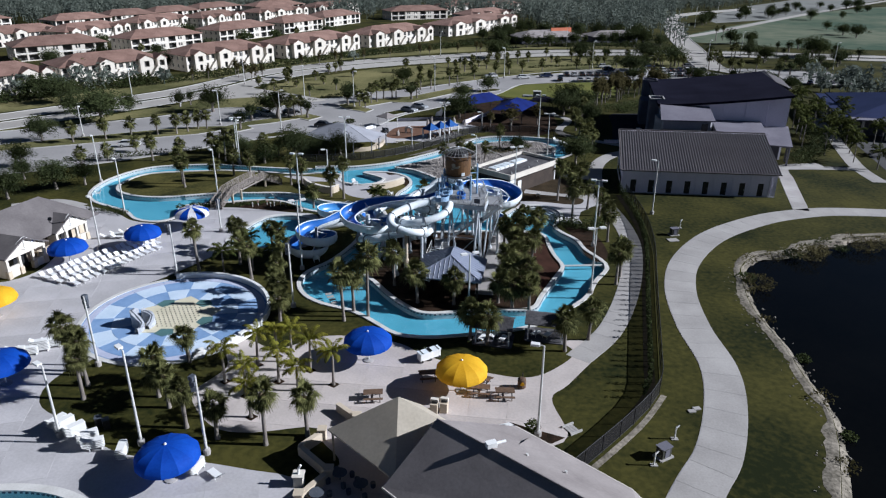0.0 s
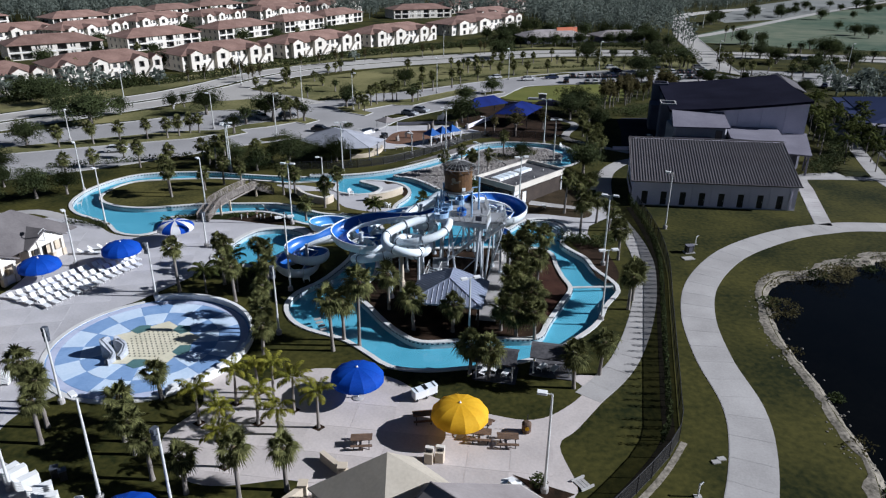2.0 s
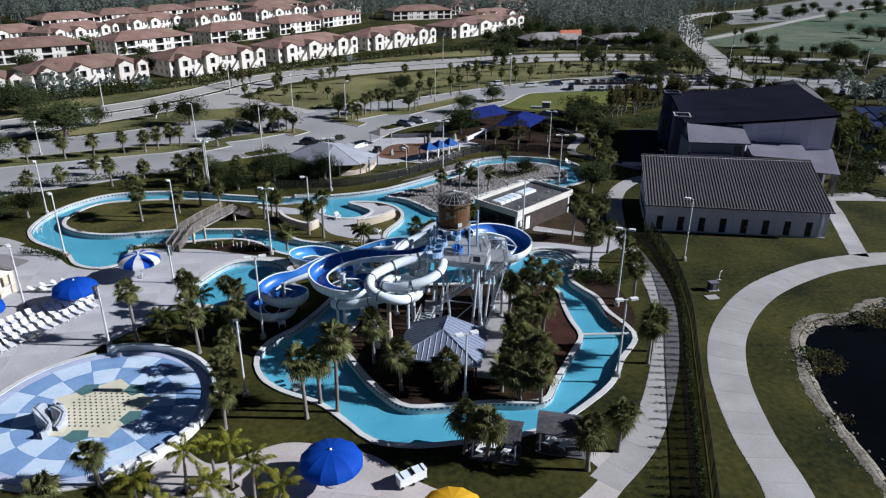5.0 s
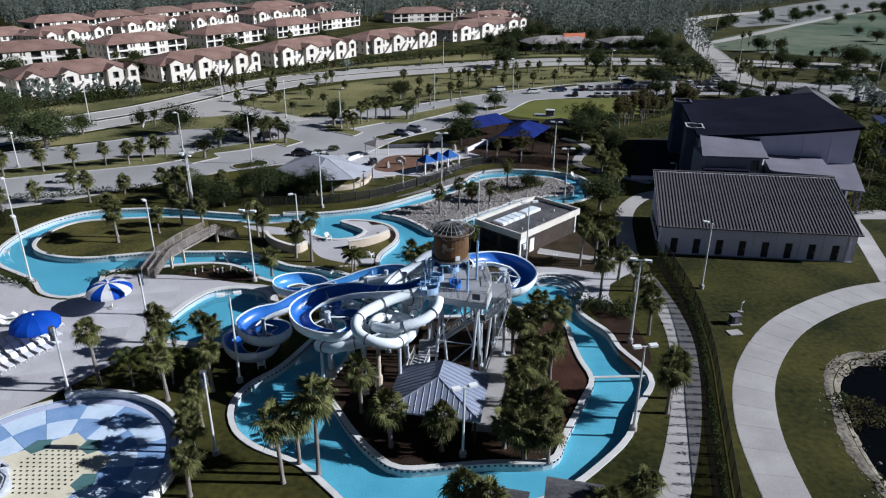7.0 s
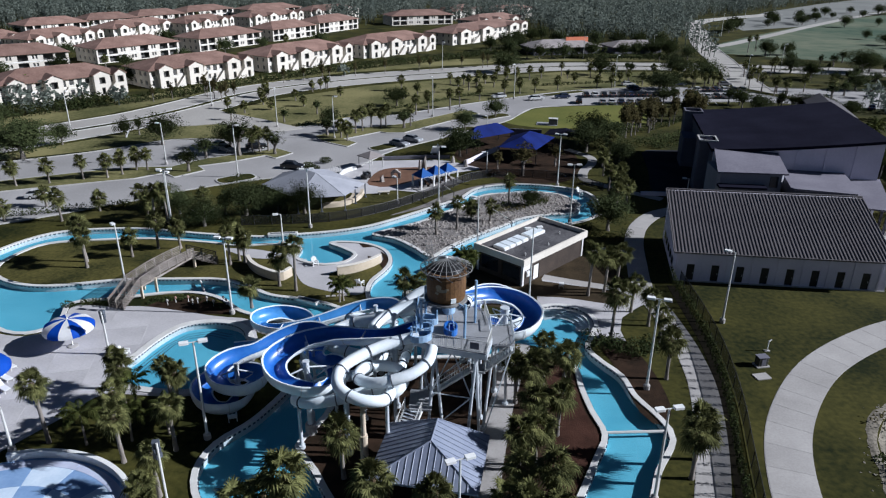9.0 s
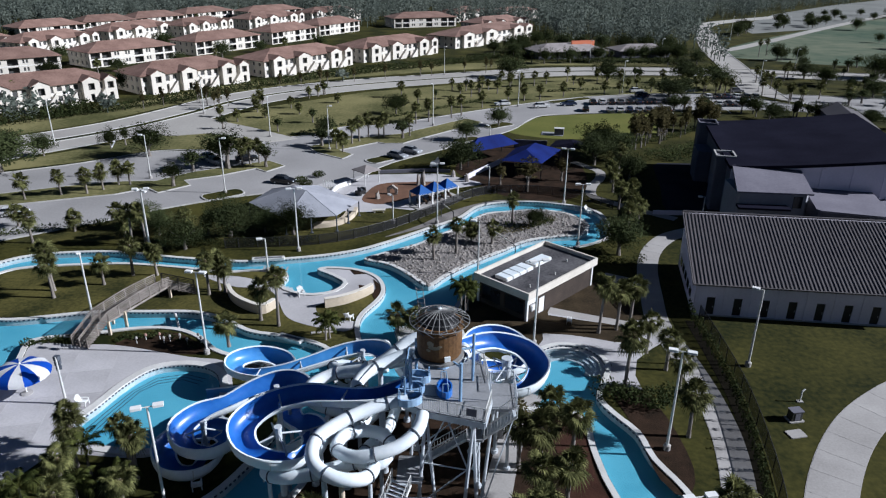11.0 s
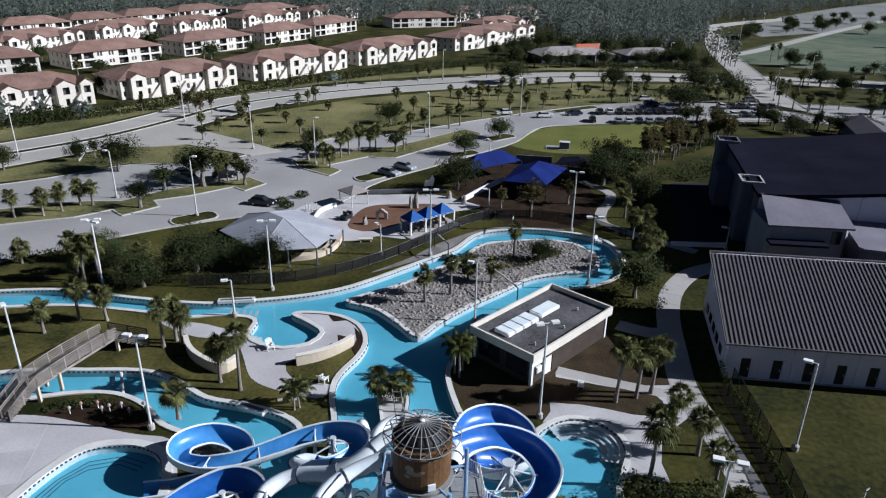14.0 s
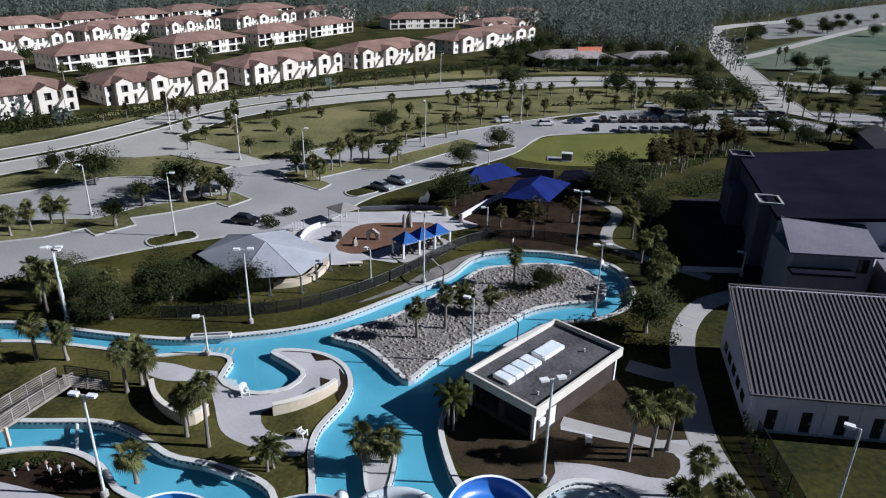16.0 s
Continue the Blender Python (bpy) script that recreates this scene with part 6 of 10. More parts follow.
part("guard", Mesh().line([(-0.4, 81.0, DZ + 1.1), (-0.5, 83.6, DZ + 1.1), (-0.4, 86.9, DZ + 1.1)], 0.05, 6).rod((-0.4, 81.0, DZ), (-0.4, 81.0, DZ + 2.2), 0.07, None, 6).rod((-0.45, 83.6, DZ), (-0.45, 83.6, DZ + 2.2), 0.07, None, 6).rod((-0.4, 81.0, DZ + 0.2), (-0.45, 83.6, DZ + 1.9), 0.04, None, 6), BLUESTEEL, tower, "light blue steel guard beside the slide heads")

# the tipping drum over the platform
drum = thing("water_drum", "rusty brown drum under an open cage roof of spokes", "water drum")
DX, DY, DB, DT, DR = 2.12, 83.2, 12.1, 14.9, 1.68
part("drum", Mesh().spin([(DR * 0.94, DB + 0.1), (DR, DB + 0.3), (DR * 1.02, (DB + DT) / 2), (DR, DT - 0.1), (DR * 1.05, DT), (DR * 0.92, DT), (DR * 0.9, DB + 0.4), (0.01, DB + 0.4)], (DX, DY, 0), 28), RUST, drum, smooth=False)
part("hoop", Mesh().spin([(DR * 1.12, DB - 0.1), (DR * 1.12, DB + 0.08), (DR * 0.3, DB + 0.08)], (DX, DY, 0), 28), CAGE, drum)
part("hoop", Mesh().spin([(DR * 1.03, DT - 0.5), (DR * 1.05, DT - 0.45), (DR * 1.03, DT - 0.4)], (DX, DY, 0), 28), RUST, drum)
ring_r = 2.25
for radius, lift, thick in ((ring_r, 0.12, 0.032), (1.72, 0.42, 0.02), (1.1, 0.7, 0.02)):
    cage = Mesh()
    for i in range(32):
        a, b = 2 * math.pi * i / 32, 2 * math.pi * (i + 1) / 32
        cage.rod((DX + radius * math.cos(a), DY + radius * math.sin(a), DT + lift), (DX + radius * math.cos(b), DY + radius * math.sin(b), DT + lift), thick, None, 5)
    tagged(part("cage_ring", cage, CAGE, drum), kind="stuff")
for i in range(24):
    a = 2 * math.pi * i / 24
    part("spoke", Mesh().line([(DX + ring_r * math.cos(a), DY + ring_r * math.sin(a), DT + 0.12), (DX + 1.1 * math.cos(a), DY + 1.1 * math.sin(a), DT + 0.7), (DX, DY, DT + 1.0)], 0.029, 5), CAGE, drum)
    if i % 2 == 0:
        part("strut", Mesh().rod((DX + ring_r * math.cos(a), DY + ring_r * math.sin(a), DT + 0.12), (DX + DR * math.cos(a + 0.3), DY + DR * math.sin(a + 0.3), DT), 0.03, None, 5).rod((DX + ring_r * math.cos(a), DY + ring_r * math.sin(a), DT + 0.12), (DX + 1.5 * math.cos(a + 0.5), DY + 1.5 * math.sin(a + 0.5), DT - 0.9), 0.028, None, 5), FLANGE, drum)
part("cage_hub", Mesh().spin([(0.14, DT + 0.97), (0.14, DT + 1.06), (0.02, DT + 1.1)], (DX, DY, 0), 12), TUBE, drum)
part("dark_mesh", Mesh().spin([(1.56, DT - 0.25), (1.3, DT + 0.25), (0.9, DT + 0.5), (0.05, DT + 0.72)], (DX, DY, 0), 20), BLACK, drum, "dark netting inside the cage")
for x, y in ((3.75, 81.2), (4.75, 84.0), (0.0, 81.8), (0.3, 84.6)):
    part("post", Mesh().rod((x, y, DZ), (x, y, DB + 1.3 if x > 4 else DB + 0.4), 0.12, 0.12, 8), BLUESTEEL, drum, "light blue steel post")
    d = Vector((DX - x, DY - y)).normalized() * 1.7
    part("bracket", Mesh().rod((x, y, DB + 0.05), (DX - d.x, DY - d.y, DB + 0.05), 0.09, None, 6), BLUESTEEL, drum)
emblem = Mesh()
for x, z, w, h in ((-0.35, 0.25, 0.5, 0.5), (-0.1, -0.05, 0.9, 0.3), (0.35, 0.1, 0.35, 0.2), (-0.5, -0.3, 0.35, 0.22)):
    a0 = -1.75 + x / DR
    pts = []
    for i in range(6):
        a = a0 + (w / DR) * (i / 5 - 0.5)
        pts += [(DX + (DR + 0.045) * math.cos(a), DY + (DR + 0.045) * math.sin(a), 13.55 + z - h / 2 * math.sin(0.4 + 2.3 * i / 5)), (DX + (DR + 0.045) * math.cos(a), DY + (DR + 0.045) * math.sin(a), 13.55 + z + h / 2 * math.sin(0.4 + 2.3 * i / 5))]
    emblem.add(pts, [(2 * i, 2 * i + 2, 2 * i + 3, 2 * i + 1) for i in range(5)])
part("emblem", emblem, mat("worn_emblem", (0.16, 0.15, 0.11), (0.34, 0.30, 0.22), 0.8, 2.0, 9.0, 0.0), drum, "worn pale emblem")
part("plate", Mesh().box((DX + 0.62, DY - DR - 0.0, 12.6), (0.45, 0.12, 0.4), 18), TUBE, drum, "small pale plate")
ladder = Mesh()
for s in (0, 0.5):
    ladder.rod((DX - 1.55 + s, DY + 1.3, DT - 0.2), (DX - 1.85 + s, DY + 1.7, DT + 1.9), 0.03, None, 5)
for i in range(6):
    ladder.rod((DX - 1.55 - 0.05 * i, DY + 1.3 + 0.07 * i, DT + 0.35 * i), (DX - 1.05 - 0.05 * i, DY + 1.3 + 0.07 * i, DT + 0.35 * i), 0.025, None, 5)
part("ladder", ladder, CAGE, drum)


# ---- buildings ----
def corner_frame(a, b):
    """A frame with its origin at a, x running along a to b, y to the left."""
    a, b = Vector(a), Vector(b)
    return Matrix.Translation((a.x, a.y, 0)) @ Matrix.Rotation(math.atan2(b.y - a.y, b.x - a.x), 4, "Z"), (b - a).length


def wall_panel(L, h, openings, thick=0.3, z0=0.0):
    """An upright wall along x from 0 to L with real openings (x0, x1, z0, z1) through it; its outer face is at y = 0."""
    xs = sorted({0.0, L, *[v for o in openings for v in o[:2]]})
    zs = sorted({z0, h, *[v for o in openings for v in o[2:]]})
    m, spot = Mesh(), {}

    def at(p):
        key = tuple(round(c, 4) for c in p)
        if key not in spot:
            spot[key] = len(m.v)
            m.v.append(key)
        return spot[key]

    for x0, x1 in zip(xs, xs[1:]):
        for a, b in zip(zs, zs[1:]):
            cx, cz = (x0 + x1) / 2, (a + b) / 2
            if any(o[0] < cx < o[1] and o[2] < cz < o[3] for o in openings):
                continue
            c = [at(p) for p in ((x0, 0, a), (x1, 0, a), (x1, 0, b), (x0, 0, b), (x0, thick, a), (x1, thick, a), (x1, thick, b), (x0, thick, b))]
            for f in ((0, 1, 2, 3), (5, 4, 7, 6), (4, 0, 3, 7), (1, 5, 6, 2), (3, 2, 6, 7), (4, 5, 1, 0)):
                m.f.append(tuple(c[i] for i in f))
    seen = {}
    for f in m.f:
        k = tuple(sorted(f))
        seen[k] = seen.get(k, 0) + 1
    m.f = [f for f in m.f if seen[tuple(sorted(f))] == 1]
    return m


def window(parent, o, depth=0.18, frame_mat=None, pane_mat=None):
    """A framed pane in an opening of a wall (x along, y inwards)."""
    x0, x1, a, b = o
    f = Mesh()
    t = 0.07
    for c, s in ((((x0 + x1) / 2, depth, a + t / 2), (x1 - x0, 0.1, t)), (((x0 + x1) / 2, depth, b - t / 2), (x1 - x0, 0.1, t)), ((x0 + t / 2, depth, (a + b) / 2), (t, 0.1, b - a)), ((x1 - t / 2, depth, (a + b) / 2), (t, 0.1, b - a))):
        f.box(c, s)
    w = part("window", f, frame_mat or WHITE, parent)
    part("pane", Mesh().add([(x0, depth + 0.02, a), (x1, depth + 0.02, a), (x1, depth + 0.02, b), (x0, depth + 0.02, b)], [(0, 1, 2, 3)]), pane_mat or GLASS, w)


def hip_roof(L, W, z, rise, over=0.6, thick=0.18):
    """A hipped roof over a plan of L by W, eaves at z."""
    o = over
    r = min(W / 2 + o, L / 2 + o)
    e = [(-o, -o, z), (L + o, -o, z), (L + o, W + o, z), (-o, W + o, z)]
    p, q = (-o + r, W / 2, z + rise), (L + o - r, W / 2, z + rise)
    low = [(x, y, zz - thick) for x, y, zz in e]
    m = Mesh().add(e + [p, q] + low, [(0, 1, 5, 4), (1, 2, 5), (2, 3, 4, 5), (3, 0, 4), (6, 7, 1, 0), (7, 8, 2, 1), (8, 9, 3, 2), (9, 6, 0, 3), (9, 8, 7, 6)])
    return m


def gable_roof(L, W, z, rise, over=0.5, thick=0.18):
    """A ridge roof, ridge along x."""
    o = over
    pts = [(-o, -o, z), (L + o, -o, z), (L + o, W / 2, z + rise), (-o, W / 2, z + rise), (L + o, W + o, z), (-o, W + o, z)]
    low = [(x, y, zz - thick) for x, y, zz in pts]
    return Mesh().add(pts + low, [(0, 1, 2, 3), (3, 2, 4, 5), (7, 6, 9, 8), (8, 9, 11, 10), (6, 7, 1, 0), (10, 11, 5, 4), (1, 7, 8, 2), (2, 8, 10, 4), (6, 0, 3, 9), (9, 3, 5, 11)])


HOUSES = {}


def apartment(a, b, style, W=15.0):
    """A two-storey block: front along a to b. style 0: gabled bays and arched stairs; 1: rows of loggias."""
    base, L = corner_frame(a, b)
    L0 = 34.0
    key = style
    if key not in HOUSES:
        t = thing("apartment_block", ("cream two-storey apartment block with gabled bays and a terracotta roof", "white two-storey apartment block with dark loggias and a brown roof")[style], "house", "apartment blocks")
        h = 5.6
        ops = []
        if style == 0:
            for i in range(15):
                x = 0.6 + i * 2.2
                ops += [(x, x + (1.2 if i % 3 else 0.8), 0.15 if i % 3 == 1 else 0.8, 2.35), (x, x + 1.3, 3.2 if i % 2 else 3.6, 5.1)]
        else:
            for i in range(8):
                x = 0.6 + i * 4.15
                if i in (0, 1, 4, 6, 7):
                    ops += [(x, x + 3.4, 0.3, 2.45), (x, x + 3.4, 3.1, 5.25)]
                else:
                    ops += [(x + d, x + d + 0.75, z, z + 1.4) for d in (0.5, 1.6) for z in (0.9, 3.6)]
        front = part("wall", wall_panel(L0, h, ops), STUCCO, t)
        for o in ops:
            if o[1] - o[0] > 2:
                part("recess", Mesh().add([(o[0], 1.6, o[2]), (o[1], 1.6, o[2]), (o[1], 1.6, o[3]), (o[0], 1.6, o[3])], [(0, 1, 2, 3)]), HOUSEGLASS, front)
                part("rail", Mesh().box(((o[0] + o[1]) / 2, 0.1, o[2] + 0.55), (o[1] - o[0], 0.06, 0.06)).box(((o[0] + o[1]) / 2, 0.1, o[2] + 1.0), (o[1] - o[0], 0.06, 0.06)), BLACK, front)
            else:
                window(front, o, pane_mat=HOUSEGLASS)
        part("floor_band", Mesh().box((L0 / 2, -0.02, 2.85), (L0, 0.12, 0.18)), WHITE, t)
        side_ops = [(x, x + 1.2, z, z + 1.4) for x in (2.0, 5.5, 9.0, 12.2) for z in (0.9, 3.6)]
        for k in (0, 1):
            s = part("wall", wall_panel(W, h, side_ops if k else []), STUCCO, t)
            s.matrix_basis = pose(L0 - 0.001, 0.3, 0, 0, 0, 90) if k == 0 else pose(0, W + 0.3, 0, 0, 0, -90)
            for o in side_ops if k else ():
                window(s, o, pane_mat=HOUSEGLASS)
        part("wall", wall_panel(L0, h, []), STUCCO, t).matrix_basis = pose(L0, W + 0.6, 0, 0, 0, 180)
        part("roof", hip_roof(L0, W + 0.6, h, 3.0), TERRACOTTA, t)
        if style == 0:
            for x, w in ((2.2, 4.2), (11.5, 4.6), (24.5, 4.6), (30.5, 3.2)):
                bay_ops = [(w / 2 - 0.85, w / 2 + 0.85, 3.3, 5.2), (w / 2 - 0.5, w / 2 + 0.5, 0.2, 2.2)]
                bay = part("bay", wall_panel(w, 5.9, bay_ops), STUCCO, t, "projecting cream bay with a gable")
                bay.matrix_basis = pose(x, -1.8, 0)
                for o in bay_ops:
                    part("recess", Mesh().add([(o[0], 0.9, o[2]), (o[1], 0.9, o[2]), (o[1], 0.9, o[3]), (o[0], 0.9, o[3])], [(0, 1, 2, 3)]), HOUSEGLASS, bay)
                part("cheek", Mesh().box((0.12, 0.95, 2.9), (0.25, 1.4, 5.8)), STUCCO, bay)
                part("cheek", Mesh().box((w - 0.12, 0.95, 2.9), (0.25, 1.4, 5.8)), STUCCO, bay)
                part("gable", Mesh().add([(0, 0, 5.9), (w, 0, 5.9), (w / 2, 0, 7.2), (0, 0.3, 5.9), (w, 0.3, 5.9), (w / 2, 0.3, 7.2)], [(0, 1, 2), (5, 4, 3), (0, 2, 5, 3), (2, 1, 4, 5), (3, 4, 1, 0)]), STUCCO, bay)
                cap = gable_roof(5.0, w, 5.95, 1.35, 0.35)
                part("gable_roof", cap, TERRACOTTA, bay).matrix_basis = Matrix.Translation((w, 0.1, 0)) @ Matrix.Rotation(math.pi / 2, 4, "Z")
            for x in (9.4, 17.0, 22.4, 30.0):
                part("stair", Mesh().add([(x - 3, -3.0, 0), (x, -3.0, 0), (x, -3.0, 3.6), (x - 3, -1.85, 0), (x, -1.85, 0), (x, -1.85, 3.6)], [(0, 1, 2), (5, 4, 3), (0, 2, 5, 3), (1, 4, 5, 2)]), STUCCO, t, "cream outside stair")
        HOUSES[key] = t
        t.matrix_basis = base @ Matrix.Diagonal((L / L0, 1, 1, 1))
        return t
    t = copy_thing(HOUSES[key], Matrix())
    t.matrix_basis = base @ Matrix.Diagonal((L / L0, 1, 1, 1))
    return t


for a, b in [((-168, 150), (-142, 174)), ((-142, 190), (-120, 213)), ((-120.5, 219), (-96.5, 244)), ((-90.5, 248), (-66.5, 277)), ((-62, 283), (-37, 318)), ((-32, 322), (-4, 357)), ((5, 371), (46, 432))]:
    apartment(a, b, 0)
for a, b in [((-196, 236), (-172, 262)), ((-164, 270), (-138, 292)), ((-131, 299), (-110, 328)), ((-104.5, 337), (-86, 370)), ((-82.5, 379), (-66.5, 408)), ((-66.5, 417), (-49.5, 450))]:
    apartment(a, b, 1)
for a, b in [((-232, 262), (-205, 300)), ((-200, 312), (-178, 340)), ((-172, 326), (-158, 362)), ((-158, 374), (-142, 415)), ((-134, 405), (-120, 440)), ((-112, 448), (-90, 490))]:
    apartment(a, b, 0)
for a, b in [((-262, 372), (-240, 402)), ((-206, 384), (-188, 412)), ((-192, 418), (-174, 442)), ((-176, 446), (-158, 474)), ((-160, 482), (-142, 520)), ((-128, 505), (-100, 540)), ((-31, 468), (6, 486))]:
    apartment(a, b, 1)
apartment((-86, 500), (-60, 535), 0)
apartment((20, 440), (48, 470), 0)
apartment((34, 520), (66, 545), 0)
apartment((6, 512), (28, 548), 1)

# low store with an orange sign
store = thing("store", "long low store with a grey hipped roof and an orange sign", "store", "", (40, 338, 0), 18)
part("wall", wall_panel(32, 3.2, [(x, x + 2.2, 0.2, 2.5) for x in range(2, 30, 4)]), GREYWALL, store)
part("wall", Mesh().box((16, 8.2, 1.6), (31.6, 15, 3.2)), GREYWALL, store)
part("roof", hip_roof(32, 15, 3.2, 2.6, 1.0), SHINGLE, store)
part("sign", Mesh().box((23.5, 6, 5.6), (11, 0.6, 2.2)), ORANGE, store, "plain orange sign panel")
wing = thing("store", "long low store wing with a grey hipped roof", "store", "", (76, 345, 0), 14)
part("wall", Mesh().box((12, 6, 1.6), (24, 12, 3.2)), GREYWALL, wing)
part("roof", hip_roof(24, 12, 3.2, 2.2, 1.0), SHINGLE, wing)

# long hall with a ribbed roof
base, L = corner_frame((32.5, 112.7), (59.0, 109.9))
hall = thing("long_hall", "pale grey hall with a ribbed brown metal roof", "hall")
hall.matrix_basis = base
D, EAVE, RIDGE = 15.0, 4.3, 7.9
doors = [(1.5 + i * 3.15, 2.5 + i * 3.15, 0.12, 2.45) for i in range(8)]
front = part("wall", wall_panel(L, EAVE, doors), PALEWALL, hall)
for o in doors:
    d = part("door", Mesh().box(((o[0] + o[1]) / 2, 0.2, (o[2] + o[3]) / 2), (o[1] - o[0], 0.08, o[3] - o[2])), BLACK, front, "dark recessed door")
    part("door_handle", Mesh().box((o[1] - 0.15, 0.13, 1.15), (0.06, 0.06, 0.25)), GALV, d)
for i in range(9):
    part("pilaster", Mesh().box((0.4 + i * 3.15, -0.06, EAVE / 2), (0.35, 0.12, EAVE - 0.02)), PALEWALL, hall)
part("plinth", Mesh().box((L / 2, -0.08, 0.06), (L, 0.2, 0.12)), KERB, hall)
for x, turn in ((0.0, 90), (L, 90)):
    m = Mesh()
    xx = (x, x + 0.3) if x == 0 else (x - 0.3, x)
    prof = [(0.3, 0), (D, 0), (D, RIDGE), (0.3, EAVE + 0.02)]
    n = len(prof)
    m.add([(xx[0], y, z) for y, z in prof] + [(xx[1], y, z) for y, z in prof], [tuple(range(n - 1, -1, -1)), tuple(range(n, 2 * n))] + [(i, (i + 1) % n, n + (i + 1) % n, n + i) for i in range(n)])
    part("end_wall", m, PALEWALL, hall)
for i in range(5):
    part("side_window", Mesh().box((-0.03, 3.2 + i * 2.3, 1.6), (0.1, 1.3, 1.0)), GLASS, hall)
part("wall", Mesh().box((L / 2, D - 0.15, RIDGE / 2), (L - 0.6, 0.3, RIDGE)), PALEWALL, hall)
over = (RIDGE - EAVE) / D * 0.5
part("roof", Mesh().add([(-0.5, -0.5, EAVE + 0.05 - over), (L + 0.5, -0.5, EAVE + 0.05 - over), (L + 0.5, D, RIDGE + 0.05), (-0.5, D, RIDGE + 0.05), (-0.5, -0.5, EAVE - 0.07 - over), (L + 0.5, -0.5, EAVE - 0.07 - over), (L + 0.5, D, RIDGE - 0.07), (-0.5, D, RIDGE - 0.07)],
                        [(0, 1, 2, 3), (4, 5, 1, 0), (5, 6, 2, 1), (6, 7, 3, 2), (7, 4, 0, 3), (7, 6, 5, 4)]), METALROOF, hall)
slope = math.atan2(RIDGE - EAVE, D)
rib = data("roof_rib", Mesh().add([(-0.09, 0, 0), (0.09, 0, 0), (0.05, 0, 0.11), (-0.05, 0, 0.11), (-0.09, D + 0.5, 0), (0.09, D + 0.5, 0), (0.05, D + 0.5, 0.11), (-0.05, D + 0.5, 0.11)], [(0, 1, 2, 3), (7, 6, 5, 4), (1, 5, 6, 2), (3, 2, 6, 7), (0, 3, 7, 4)]), METALROOF)
for i in range(60):
    ob = new("roof_rib", rib)
    ob.parent = hall
    ob.matrix_basis = pose(-0.35 + i * (L + 0.7) / 59, -0.5, EAVE + 0.05 - over, math.degrees(slope))
part("ridge_cap", Mesh().rod((-0.5, D, RIDGE + 0.1), (L + 0.5, D, RIDGE + 0.1), 0.14, None, 8), METALROOF, hall)
part("gutter", Mesh().box((L / 2, -0.58, EAVE - 0.02), (L + 1, 0.16, 0.16)), METALROOF, hall)
part("verge", Mesh().rod((-0.52, -0.5, EAVE + 0.1), (-0.52, D, RIDGE + 0.1), 0.08, None, 6), METALROOF, hall)
# the hall's plan is slightly slanted
for me in {ob.data for ob in hall.children_recursive}:
    me.transform(Matrix(((1, 0.085, 0, 0), (0, 1, 0, 0), (0, 0, 1, 0), (0, 0, 0, 1))))

# big gymnasium behind with a dark curved roof, and its lower wings
gym = thing("gymnasium", "tall grey gymnasium with a dark curved roof", "hall")
gym.matrix_basis = Matrix.Translation((48.5, 146.4, 0)) @ Matrix.Rotation(radians(-12), 4, "Z")
GL, GD = 26.5, 33
vault = [(i / 12, 9.35 + 3.1 * (i / 12) ** 1.35) for i in range(13)]
m = Mesh()
for x, z in vault:
    e = x * GL - 0.5 + x
    m.v += [(e, -0.6, z), (e, GD + 0.6, z), (e, -0.6, z - 0.5), (e, GD + 0.6, z - 0.5)]
for i in range(12):
    k = 4 * i
    m.f += [(k, k + 4, k + 5, k + 1), (k + 2, k + 6, k + 4, k), (k + 3, k + 1, k + 5, k + 7), (k + 2, k + 3, k + 7, k + 6)]
m.f += [(0, 1, 3, 2), (48, 50, 51, 49)]
part("roof", m, SLATEROOF, gym)
for y in (0.0, GD - 0.4):
    rim = [(0, 0)] + [(GL, 0)] + [(x * GL, z - 0.45) for x, z in vault[::-1]]
    n = len(rim)
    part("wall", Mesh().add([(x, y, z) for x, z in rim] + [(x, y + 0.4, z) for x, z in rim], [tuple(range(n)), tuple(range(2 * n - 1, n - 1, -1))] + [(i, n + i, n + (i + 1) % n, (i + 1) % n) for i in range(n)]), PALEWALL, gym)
# west wall and turrets in the darker tone: their shade is painted in
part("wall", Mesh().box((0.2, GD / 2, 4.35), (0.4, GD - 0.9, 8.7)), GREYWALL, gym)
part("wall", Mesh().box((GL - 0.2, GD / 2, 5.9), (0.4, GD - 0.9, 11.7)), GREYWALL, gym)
for x, h in ((13.5, 9.8), (18, 10.6), (22.5, 11.3)):
    part("pilaster", Mesh().box((x, -0.12, h / 2), (0.5, 0.2, h)), PALEWALL, gym)
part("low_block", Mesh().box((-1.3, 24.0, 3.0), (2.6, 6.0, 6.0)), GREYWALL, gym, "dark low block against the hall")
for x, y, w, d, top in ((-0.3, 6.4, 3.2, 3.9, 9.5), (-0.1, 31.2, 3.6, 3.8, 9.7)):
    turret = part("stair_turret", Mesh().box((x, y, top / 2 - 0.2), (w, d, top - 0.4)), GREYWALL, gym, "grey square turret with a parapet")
    rim = Mesh()
    for s in (-1, 1):
        rim.box((x + s * (w / 2 - 0.1), y, top + 0.02), (0.26, d, 0.24)).box((x, y + s * (d / 2 - 0.1), top), (w, 0.26, 0.24))
    part("parapet_cap", rim, KERB if y < 10 else GREYWALL, turret)
    part("parapet", Mesh().box((x - w / 2 + 0.1, y, top - 0.3), (0.2, d, 0.5)).box((x + w / 2 - 0.1, y, top - 0.3), (0.2, d, 0.5)).box((x, y - d / 2 + 0.1, top - 0.3), (w, 0.2, 0.5)).box((x, y + d / 2 - 0.1, top - 0.3), (w, 0.2, 0.5)), GREYWALL, turret)
